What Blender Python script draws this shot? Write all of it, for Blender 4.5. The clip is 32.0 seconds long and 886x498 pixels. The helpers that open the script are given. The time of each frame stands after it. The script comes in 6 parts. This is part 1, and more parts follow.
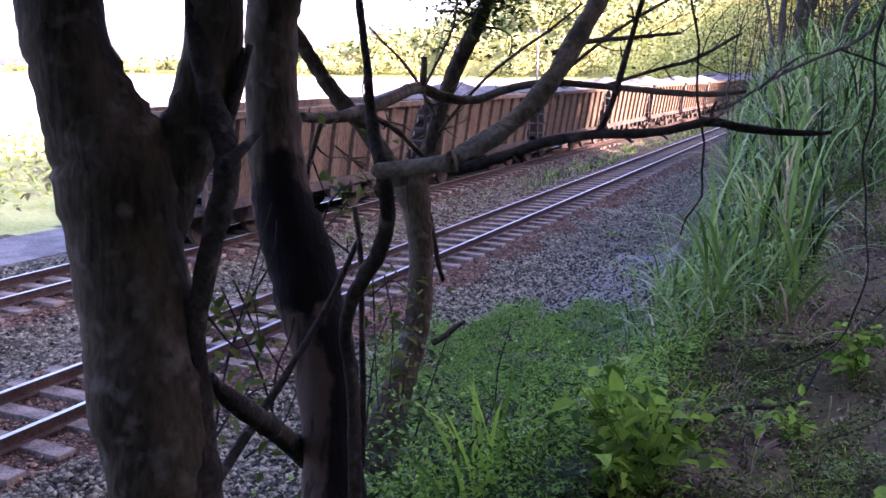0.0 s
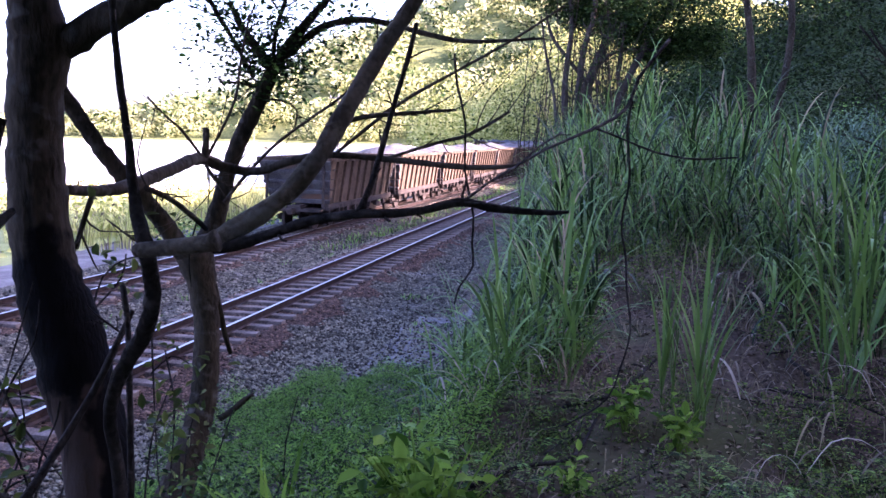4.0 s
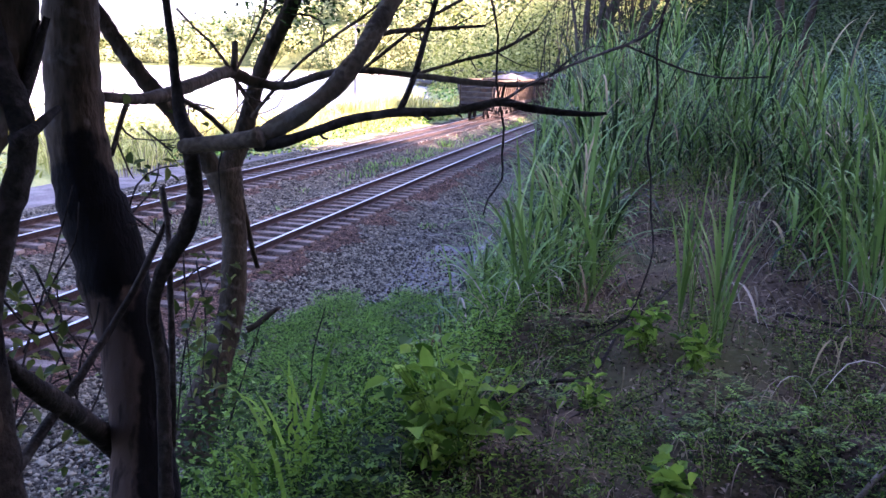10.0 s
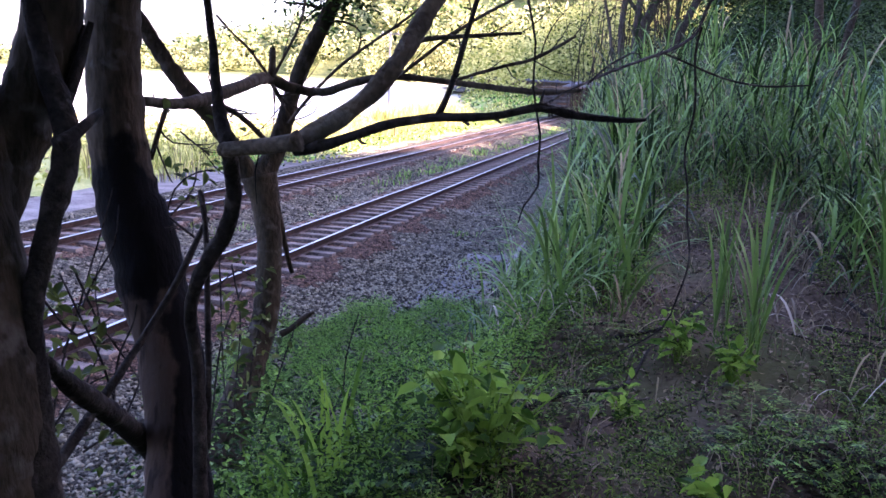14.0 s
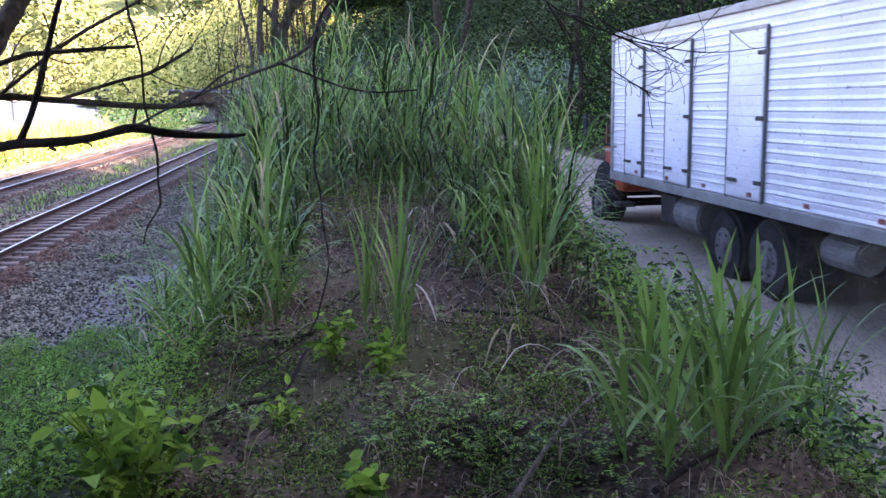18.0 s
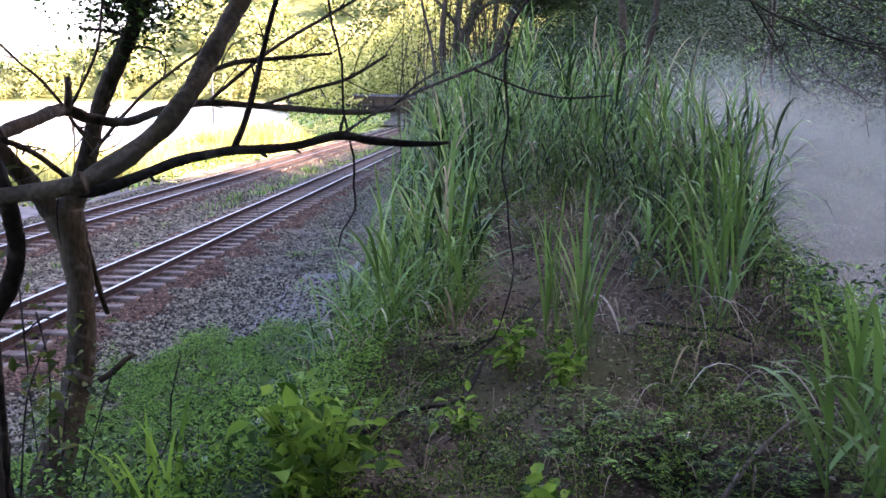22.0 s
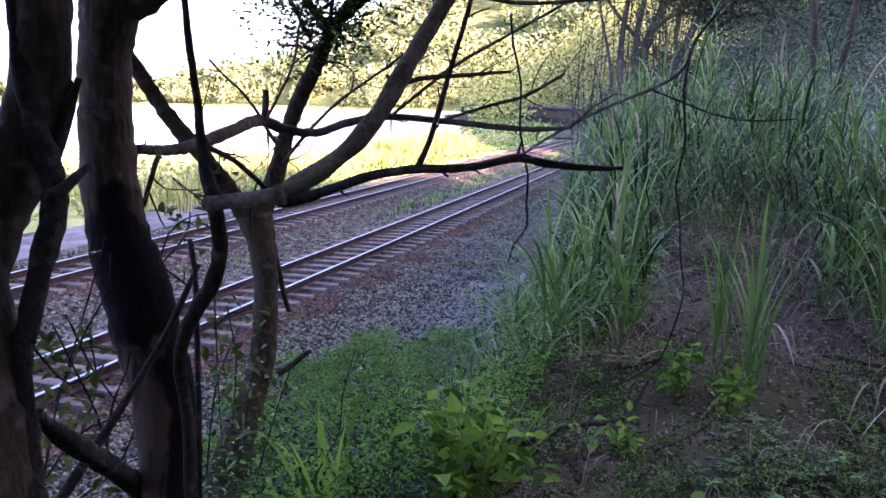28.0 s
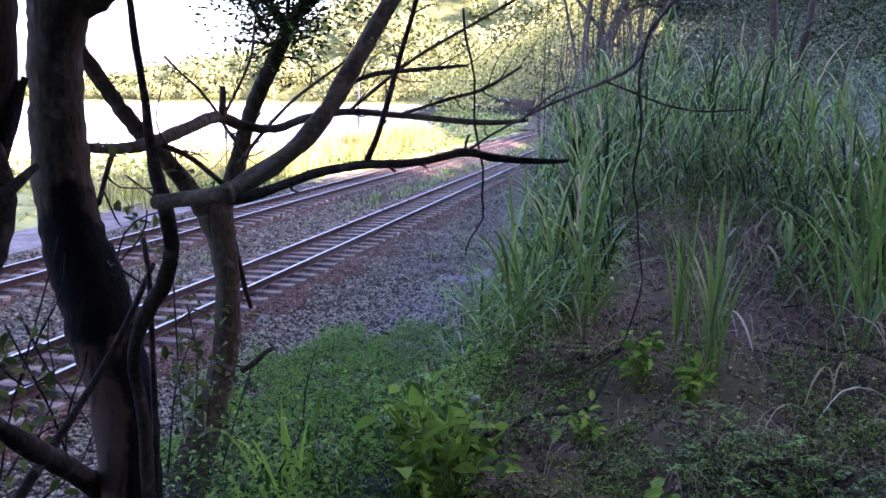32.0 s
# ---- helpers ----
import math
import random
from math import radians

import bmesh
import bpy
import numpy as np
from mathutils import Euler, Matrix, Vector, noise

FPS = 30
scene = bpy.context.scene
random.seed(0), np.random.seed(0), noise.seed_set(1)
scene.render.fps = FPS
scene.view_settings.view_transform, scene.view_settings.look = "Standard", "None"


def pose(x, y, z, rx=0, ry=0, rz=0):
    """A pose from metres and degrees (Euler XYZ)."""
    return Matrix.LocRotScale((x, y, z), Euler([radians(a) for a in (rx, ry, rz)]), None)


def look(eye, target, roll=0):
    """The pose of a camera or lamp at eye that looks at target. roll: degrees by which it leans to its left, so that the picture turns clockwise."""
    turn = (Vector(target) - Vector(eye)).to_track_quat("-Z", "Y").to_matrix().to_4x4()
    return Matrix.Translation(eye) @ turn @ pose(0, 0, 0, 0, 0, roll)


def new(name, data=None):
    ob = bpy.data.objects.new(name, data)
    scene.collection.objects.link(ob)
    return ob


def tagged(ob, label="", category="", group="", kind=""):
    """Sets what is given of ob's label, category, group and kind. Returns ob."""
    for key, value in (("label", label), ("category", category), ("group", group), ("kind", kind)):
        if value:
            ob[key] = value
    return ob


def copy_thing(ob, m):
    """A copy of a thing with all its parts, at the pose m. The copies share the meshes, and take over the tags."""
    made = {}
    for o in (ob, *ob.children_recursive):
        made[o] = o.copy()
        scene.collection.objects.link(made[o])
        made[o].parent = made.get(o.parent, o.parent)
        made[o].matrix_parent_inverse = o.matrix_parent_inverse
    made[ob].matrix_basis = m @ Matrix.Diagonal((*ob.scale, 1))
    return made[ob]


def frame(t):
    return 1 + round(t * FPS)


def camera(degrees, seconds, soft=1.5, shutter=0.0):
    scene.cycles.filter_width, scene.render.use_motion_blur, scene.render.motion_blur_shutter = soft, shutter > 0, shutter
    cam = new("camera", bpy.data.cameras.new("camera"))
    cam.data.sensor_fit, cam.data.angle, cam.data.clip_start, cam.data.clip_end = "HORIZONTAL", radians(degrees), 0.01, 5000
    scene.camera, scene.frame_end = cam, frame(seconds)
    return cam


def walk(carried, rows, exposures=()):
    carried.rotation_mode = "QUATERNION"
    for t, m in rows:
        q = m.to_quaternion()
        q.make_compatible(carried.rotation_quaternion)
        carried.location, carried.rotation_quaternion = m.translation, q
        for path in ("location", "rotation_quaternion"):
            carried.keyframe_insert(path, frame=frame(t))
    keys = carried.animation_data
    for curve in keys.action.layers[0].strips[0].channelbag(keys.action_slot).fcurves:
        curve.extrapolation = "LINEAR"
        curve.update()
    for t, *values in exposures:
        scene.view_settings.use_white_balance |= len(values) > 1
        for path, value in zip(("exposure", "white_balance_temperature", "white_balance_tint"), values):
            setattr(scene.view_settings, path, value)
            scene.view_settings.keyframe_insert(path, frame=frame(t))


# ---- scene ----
cam = camera(52.23, 32.0, soft=1.55, shutter=0.15)
# seconds, eye, yaw, pitch, roll
PATH = [
    (0.0, 7.404, 0.053, 3.576, 24.96, -11.33, -0.42),
    (0.5, 7.442, 0.048, 3.569, 21.79, -10.40, -0.56),
    (1.0, 7.457, 0.052, 3.585, 19.44, -9.71, -0.49),
    (1.5, 7.471, 0.050, 3.579, 17.38, -9.11, -0.44),
    (2.0, 7.473, 0.054, 3.598, 15.70, -8.66, -0.55),
    (2.5, 7.485, 0.056, 3.591, 14.30, -8.23, -0.61),
    (3.0, 7.485, 0.064, 3.608, 13.32, -7.89, -0.74),
    (3.5, 7.495, 0.057, 3.611, 12.70, -7.48, -1.04),
    (5.5, 7.473, 0.014, 3.605, 12.95, -6.04, -1.83),
    (6.0, 7.490, 0.002, 3.585, 13.30, -5.61, -2.01),
    (6.5, 7.454, -0.010, 3.570, 12.97, -5.97, -1.88),
    (7.0, 7.455, -0.009, 3.563, 12.58, -6.72, -1.55),
    (7.5, 7.465, -0.010, 3.567, 12.43, -7.32, -1.45),
    (8.0, 7.468, -0.013, 3.569, 12.57, -7.71, -1.56),
    (8.5, 7.466, -0.015, 3.567, 12.91, -8.42, -1.71),
    (9.0, 7.473, -0.006, 3.558, 13.24, -9.53, -1.86),
    (9.5, 7.461, -0.012, 3.552, 13.50, -10.76, -1.99),
    (10.0, 7.461, -0.018, 3.549, 13.70, -11.46, -2.03),
    (10.5, 7.458, -0.022, 3.549, 13.90, -11.56, -2.05),
    (11.0, 7.458, -0.022, 3.549, 14.20, -11.46, -2.05),
    (11.5, 7.454, -0.026, 3.546, 14.39, -11.39, -2.12),
    (12.0, 7.455, -0.022, 3.544, 14.68, -11.31, -2.18),
    (12.5, 7.458, -0.021, 3.547, 14.97, -11.25, -2.11),
    (13.0, 7.465, -0.028, 3.552, 15.22, -11.25, -2.01),
    (13.5, 7.457, -0.022, 3.545, 15.52, -11.11, -2.21),
    (14.0, 7.450, -0.018, 3.542, 15.79, -11.02, -2.31),
    (14.5, 7.448, -0.013, 3.537, 15.97, -10.95, -2.29),
    (16.5, 7.443, 0.016, 3.548, 14.08, -11.03, -1.62),
    (17.0, 7.466, 0.036, 3.552, 8.38, -10.90, -0.98),
    (17.5, 7.557, -0.005, 3.566, -0.47, -10.63, -0.31),
    (18.0, 7.552, -0.022, 3.561, -6.03, -10.12, -0.24),
    (18.5, 7.550, 0.003, 3.568, -4.61, -9.98, 0.18),
    (19.0, 7.552, 0.016, 3.571, -2.85, -10.11, 0.44),
    (19.5, 7.530, 0.015, 3.577, -1.25, -10.19, 0.35),
    (20.0, 7.529, 0.020, 3.567, 0.32, -10.08, 0.33),
    (20.5, 7.513, 0.007, 3.566, 1.71, -9.99, 0.24),
    (21.0, 7.495, 0.058, 3.568, 2.95, -9.98, 0.04),
    (21.5, 7.495, 0.052, 3.567, 4.06, -9.90, -0.08),
    (22.0, 7.496, 0.052, 3.566, 5.05, -9.88, -0.10),
    (22.5, 7.496, 0.054, 3.567, 5.83, -9.89, -0.10),
    (23.0, 7.495, 0.037, 3.568, 6.39, -9.94, -0.05),
    (23.5, 7.494, 0.040, 3.567, 7.25, -9.95, -0.02),
    (24.0, 7.494, 0.040, 3.567, 8.34, -9.86, -0.25),
    (24.5, 7.493, 0.047, 3.568, 9.44, -9.63, -0.72),
    (25.0, 7.490, 0.042, 3.574, 10.46, -9.45, -0.97),
    (25.5, 7.475, 0.030, 3.579, 11.41, -9.31, -1.14),
    (27.5, 7.485, 0.002, 3.591, 15.32, -9.25, -1.23),
    (28.0, 7.497, -0.014, 3.593, 15.91, -9.32, -1.21),
    (28.5, 7.495, -0.007, 3.592, 16.28, -9.30, -1.18),
    (29.0, 7.503, -0.012, 3.594, 16.47, -9.33, -1.11),
    (29.5, 7.508, 0.006, 3.595, 16.54, -9.32, -0.97),
    (30.0, 7.505, -0.006, 3.591, 16.54, -9.32, -0.93),
    (30.5, 7.516, 0.017, 3.589, 16.62, -9.37, -0.63),
    (31.0, 7.514, 0.015, 3.584, 16.51, -9.46, -0.52),
    (31.5, 7.538, 0.009, 3.589, 15.47, -9.57, -0.49),
    (32.0, 7.543, -0.017, 3.598, 13.89, -9.71, -0.55),
]
STOPS = [(0, 4.23, 5850, 52), (1.5, 4.08, 5450, 53), (3, 3.98, 5350, 53), (6, 3.68, 5350, 53), (9, 3.88, 5450, 53), (10.5, 4.18, 5550, 49), (13, 4.13, 5600, 49), (16.5, 4.13, 5690, 45), (17.4, 4.25, 6120, 42), (18, 4.3, 6010, 42), (19, 4.3, 6290, 38), (21, 4.26, 6290, 38), (23, 4.3, 6010, 44), (24.5, 4.14, 5870, 46), (26, 3.95, 5860, 48), (29, 3.98, 5560, 50), (32, 3.98, 5560, 50)]
walk(cam, [(t, pose(x, y, z, 90 + pitch, roll, yaw)) for t, x, y, z, yaw, pitch, roll in PATH], STOPS)

# ---- world, sun, exposure ----
SUN_AZ, SUN_EL = 84.0, 20.0        # degrees from +y towards +x; height
world = bpy.data.worlds.new("sky")
scene.world = world
world.use_nodes = True
wn = world.node_tree.nodes
sky = wn.new("ShaderNodeTexSky")
sky.sky_type, sky.sun_disc = "NISHITA", False
sky.sun_elevation, sky.sun_rotation = radians(SUN_EL), radians(SUN_AZ)
sky.dust_density, sky.air_density = 3.0, 1.0
world.node_tree.links.new(sky.outputs[0], wn["Background"].inputs[0])
wn["Background"].inputs[1].default_value = 0.08
sun = new("sun", bpy.data.lights.new("sun", "SUN"))
sun.data.energy, sun.data.angle, sun.data.color = 5.0, radians(0.6), (1.0, 0.80, 0.55)
sun_dir = Vector((math.sin(radians(SUN_AZ)) * math.cos(radians(SUN_EL)), math.cos(radians(SUN_AZ)) * math.cos(radians(SUN_EL)), math.sin(radians(SUN_EL))))
sun.matrix_world = look(sun_dir * 100, (0, 0, 0))


# ---- materials ----
def material(name, dark, light, scale=4.0, rough=0.8, metal=0.0, bump=0.3, fine=40.0, stretch=(1, 1, 1), stain=None, stain_at=0.6, translucent=0.0, island=0.0, spec=0.08, stain_size=0.37):
    """Two scales of noise between two colours, an optional stain, fine relief."""
    m = bpy.data.materials.new(name)
    m.use_nodes = True
    nt = m.node_tree
    N, K = nt.nodes, nt.links.new
    b = N["Principled BSDF"]
    co = N.new("ShaderNodeTexCoord")
    mp = N.new("ShaderNodeMapping")
    mp.inputs["Scale"].default_value = stretch
    K(co.outputs["Object"], mp.inputs[0])
    n1, n2 = N.new("ShaderNodeTexNoise"), N.new("ShaderNodeTexNoise")
    n1.inputs["Scale"].default_value, n2.inputs["Scale"].default_value = scale, fine
    n1.inputs["Detail"].default_value, n2.inputs["Detail"].default_value = 5, 6
    K(mp.outputs[0], n1.inputs[0])
    K(mp.outputs[0], n2.inputs[0])
    ad = N.new("ShaderNodeMix")
    ad.inputs["Factor"].default_value = 0.45
    K(n1.outputs[0], ad.inputs["A"])
    K(n2.outputs[0], ad.inputs["B"])
    rp = N.new("ShaderNodeValToRGB")
    rp.color_ramp.elements[0].position, rp.color_ramp.elements[1].position = 0.38, 0.62
    rp.color_ramp.elements[0].color, rp.color_ramp.elements[1].color = (*dark, 1), (*light, 1)
    fac = ad.outputs["Result"]
    if island:
        ge, mx = N.new("ShaderNodeNewGeometry"), N.new("ShaderNodeMix")
        mx.inputs["Factor"].default_value = island
        K(fac, mx.inputs["A"])
        K(ge.outputs["Random Per Island"], mx.inputs["B"])
        fac = mx.outputs["Result"]
    K(fac, rp.inputs[0])
    col = rp.outputs[0]
    if stain:
        n3, r3, mc = N.new("ShaderNodeTexNoise"), N.new("ShaderNodeValToRGB"), N.new("ShaderNodeMix")
        n3.inputs["Scale"].default_value, n3.inputs["Detail"].default_value = scale * stain_size, 7
        K(co.outputs["Object"], n3.inputs[0])
        r3.color_ramp.elements[0].position, r3.color_ramp.elements[1].position = stain_at - 0.05, stain_at + 0.08
        K(n3.outputs[0], r3.inputs[0])
        mc.data_type = "RGBA"
        K(r3.outputs[0], mc.inputs["Factor"])
        K(col, mc.inputs["A"])
        mc.inputs["B"].default_value = (*stain, 1)
        col = mc.outputs["Result"]
    K(col, b.inputs["Base Color"])
    b.inputs["Roughness"].default_value, b.inputs["Metallic"].default_value = rough, metal
    b.inputs["Specular IOR Level"].default_value = spec
    if bump:
        bp = N.new("ShaderNodeBump")
        bp.inputs["Strength"].default_value, bp.inputs["Distance"].default_value = bump, 0.02
        K(ad.outputs["Result"], bp.inputs["Height"])
        K(bp.outputs[0], b.inputs["Normal"])
    if translucent:
        tr, ms = N.new("ShaderNodeBsdfTranslucent"), N.new("ShaderNodeMixShader")
        ms.inputs[0].default_value = translucent
        K(col, tr.inputs[0])
        K(b.outputs[0], ms.inputs[1])
        K(tr.outputs[0], ms.inputs[2])
        K(ms.outputs[0], N["Material Output"].inputs[0])
    return m


M = {
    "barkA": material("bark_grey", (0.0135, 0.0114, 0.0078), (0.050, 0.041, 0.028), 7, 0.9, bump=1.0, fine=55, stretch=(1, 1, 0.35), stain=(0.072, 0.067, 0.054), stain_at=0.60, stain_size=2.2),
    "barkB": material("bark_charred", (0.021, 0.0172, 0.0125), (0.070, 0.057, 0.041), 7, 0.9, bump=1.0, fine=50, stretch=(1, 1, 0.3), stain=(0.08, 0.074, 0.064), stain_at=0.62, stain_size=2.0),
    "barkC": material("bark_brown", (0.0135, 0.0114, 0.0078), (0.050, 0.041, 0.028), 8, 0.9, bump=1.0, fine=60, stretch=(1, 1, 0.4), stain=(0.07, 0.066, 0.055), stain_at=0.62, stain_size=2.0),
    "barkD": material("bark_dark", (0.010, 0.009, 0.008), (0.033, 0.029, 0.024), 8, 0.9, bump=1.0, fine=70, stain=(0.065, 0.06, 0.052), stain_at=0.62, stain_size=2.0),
    "barkT": material("bark_far_trunk", (0.02, 0.017, 0.0145), (0.075, 0.066, 0.056), 3, 0.9, bump=0.6, fine=30, stretch=(1, 1, 0.3)),
    "barkL": material("bark_olive", (0.05, 0.043, 0.031), (0.13, 0.112, 0.082), 8, 0.85, bump=1.0, fine=70, stain=(0.15, 0.14, 0.115), stain_at=0.60, stain_size=2.0),
    "soil": material("soil", (0.008, 0.0058, 0.0042), (0.105, 0.079, 0.054), 1.3, 0.95, bump=0.9, fine=30, stain=(0.05, 0.06, 0.02), stain_at=0.6),
    "gravel": material("gravel_bed", (0.044, 0.04, 0.029), (0.135, 0.125, 0.09), 3, 0.95, bump=1.0, fine=22, stain=(0.17, 0.16, 0.135), stain_at=0.64),
    "rust_gravel": material("rusty_gravel_bed", (0.035, 0.021, 0.014), (0.125, 0.078, 0.052), 4, 0.95, bump=1.0, fine=24),
    "road": material("dusty_road", (0.19, 0.162, 0.118), (0.30, 0.262, 0.2), 0.8, 0.97, bump=0.4, fine=14),
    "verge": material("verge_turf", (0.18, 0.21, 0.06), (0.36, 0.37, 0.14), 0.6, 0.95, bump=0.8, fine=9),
    # hillside turf, with the slope's shade put into a near-black colour
    "hill": material("shaded_hill_turf", (0.008, 0.016, 0.005), (0.03, 0.048, 0.013), 0.25, 0.95, bump=0.9, fine=3),
    # lighter copy of that turf, coloured as sunlit, for the distant hills
    "far_hill": material("sunlit_hill_turf", (0.06, 0.08, 0.025), (0.2, 0.21, 0.075), 0.08, 0.95, bump=0.5, fine=0.8),
    "stone": material("crushed_stone", (0.027, 0.025, 0.019), (0.20, 0.186, 0.135), 6, 0.9, bump=0.3, fine=40, island=0.7),
    "rust_stone": material("rusty_stone", (0.03, 0.019, 0.013), (0.17, 0.108, 0.072), 6, 0.9, bump=0.3, fine=40, island=0.7),
    "rail": material("rusty_rail_steel", (0.02, 0.013, 0.011), (0.05, 0.034, 0.028), 5, 0.7, 0.3, bump=0.2),
    "rail_head": material("polished_rail_head", (0.2, 0.195, 0.195), (0.36, 0.35, 0.34), 3, 0.4, 1.0, bump=0.05, stretch=(6, 0.3, 1)),
    "sleeper": material("weathered_sleeper", (0.05, 0.041, 0.034), (0.17, 0.14, 0.115), 5, 0.9, bump=0.4, fine=40),
    "wagon": material("rusty_wagon_steel", (0.027, 0.019, 0.013), (0.10, 0.071, 0.047), 1.4, 0.75, 0.0, bump=0.3, fine=18, stretch=(1, 1, 0.35), stain=(0.105, 0.08, 0.058), stain_at=0.6),
    "wagon_dark": material("dark_wagon_steel", (0.018, 0.015, 0.014), (0.06, 0.048, 0.04), 3, 0.8, bump=0.2),
    "wagon_end": material("grey_wagon_end", (0.035, 0.032, 0.032), (0.10, 0.093, 0.09), 2, 0.8, bump=0.2, stain=(0.12, 0.07, 0.045), stain_at=0.58),
    "load": material("grey_ore_load", (0.04, 0.041, 0.044), (0.115, 0.117, 0.122), 2.5, 0.95, bump=0.9, fine=25),
    "load_dark": material("dark_ore_load", (0.035, 0.03, 0.03), (0.11, 0.095, 0.09), 2.5, 0.95, bump=0.9, fine=25),
    "grass": material("tall_grass_blade", (0.008, 0.026, 0.005), (0.115, 0.22, 0.048), 0.7, 0.45, bump=0.0, translucent=0.25, island=0.75, spec=0.22),
    "grass_dry": material("dry_grass_blade", (0.11, 0.09, 0.05), (0.27, 0.23, 0.14), 0.7, 0.8, bump=0.0, translucent=0.25, island=0.75),
    "weed": material("weed_leaf", (0.014, 0.046, 0.008), (0.19, 0.37, 0.062), 1.0, 0.5, bump=0.0, translucent=0.3, island=0.8, spec=0.2),
    "seedling": material("seedling_leaf", (0.012, 0.030, 0.006), (0.14, 0.21, 0.045), 1.0, 0.55, bump=0.0, translucent=0.3, island=0.8, spec=0.12),
    "broad": material("broad_leaf", (0.035, 0.095, 0.010), (0.21, 0.37, 0.05), 2.0, 0.5, bump=0.1, translucent=0.4, island=0.6),
    "shrub": material("shrub_leaf", (0.009, 0.023, 0.006), (0.045, 0.085, 0.02), 0.4, 0.65, bump=0.0, translucent=0.3, island=0.6),
    # leaf colour lifted well up to stand in for sun glare and haze
    "wood": material("glare_paled_leaf", (0.24, 0.27, 0.055), (0.60, 0.58, 0.20), 0.06, 0.7, bump=0.0, translucent=0.5, island=0.6),
    # paler copy for the distance: haze is put into the leaf colour
    "hazed_wood": material("haze_paled_leaf", (0.26, 0.30, 0.11), (0.62, 0.61, 0.29), 0.06, 0.7, bump=0.0, translucent=0.5, island=0.6),
    "pale": material("pale_cane_leaf", (0.06, 0.11, 0.07), (0.17, 0.25, 0.17), 0.5, 0.6, bump=0.0, translucent=0.3, island=0.7),
    "silt": material("dusty_silt", (0.09, 0.085, 0.08), (0.19, 0.18, 0.17), 1.5, 0.97, bump=0.5, fine=16),
    # leaf colour darkened to paint the hillside's shade
    "shade_leaf": material("shade_darkened_leaf", (0.006, 0.0145, 0.005), (0.031, 0.053, 0.019), 0.4, 0.7, bump=0.0, translucent=0.15, island=0.6),
    "creeper": material("creeper_leaf", (0.035, 0.056, 0.012), (0.10, 0.13, 0.03), 2.0, 0.5, bump=0.0, translucent=0.35, island=0.6),
    "straw": material("bleached_dead_blade", (0.16, 0.14, 0.10), (0.36, 0.33, 0.27), 1.0, 0.7, bump=0.0, translucent=0.2, island=0.7),
    "crumb": material("soil_clod", (0.03, 0.023, 0.017), (0.15, 0.12, 0.092), 6, 0.95, bump=0.3, island=0.7),
    "litter": material("leaf_litter", (0.05, 0.038, 0.028), (0.25, 0.20, 0.15), 3, 0.9, bump=0.0, island=0.8),
    "box": material("silver_sheet_metal", (0.52, 0.53, 0.55), (0.64, 0.65, 0.67), 1.2, 0.5, 0.15, bump=0.03, fine=14, stretch=(1, 1, 2), stain=(0.48, 0.46, 0.43), stain_at=0.66, spec=0.3),
    # rear sheet is dusty; it and the trim are darkened further for haze and shade
    "box_rear": material("dusty_shaded_metal", (0.105, 0.09, 0.068), (0.17, 0.148, 0.115), 1.2, 0.85, 0.0, bump=0.15, fine=20),
    "box_frame": material("dull_aluminium_trim", (0.2, 0.2, 0.195), (0.32, 0.32, 0.31), 3, 0.5, 0.5, bump=0.1),
    "door_seam": material("dull_door_seam", (0.07, 0.07, 0.07), (0.15, 0.15, 0.148), 4, 0.7, bump=0.1),
    "cab": material("orange_red_paint", (0.30, 0.038, 0.014), (0.46, 0.075, 0.026), 2, 0.4, bump=0.05, stain=(0.40, 0.26, 0.17), stain_at=0.68, spec=0.5),
    "black": material("black_rubber", (0.012, 0.012, 0.012), (0.04, 0.038, 0.036), 5, 0.85, bump=0.2),
    "chassis": material("chassis_grime", (0.02, 0.019, 0.018), (0.075, 0.07, 0.064), 4, 0.85, bump=0.2),
    "rim": material("dusty_rim", (0.09, 0.088, 0.085), (0.2, 0.195, 0.19), 6, 0.5, 0.4, bump=0.1),
    "tank": material("off_white_tank", (0.10, 0.098, 0.09), (0.2, 0.195, 0.185), 4, 0.6, bump=0.1),
    "red": material("dusty_red_reflector", (0.16, 0.05, 0.04), (0.26, 0.09, 0.07), 4, 0.6, bump=0.0, spec=0.2),
    "white": material("dusty_white_reflector", (0.34, 0.31, 0.27), (0.5, 0.46, 0.4), 4, 0.4, bump=0.0, spec=0.5),
    "dust": material("road_dust", (0.38, 0.375, 0.285), (0.50, 0.495, 0.385), 0.5, 1.0, bump=0.0, translucent=0.5, spec=0.0),
    "pole": material("grey_pole", (0.12, 0.11, 0.10), (0.22, 0.21, 0.2), 3, 0.9, bump=0.2),
}


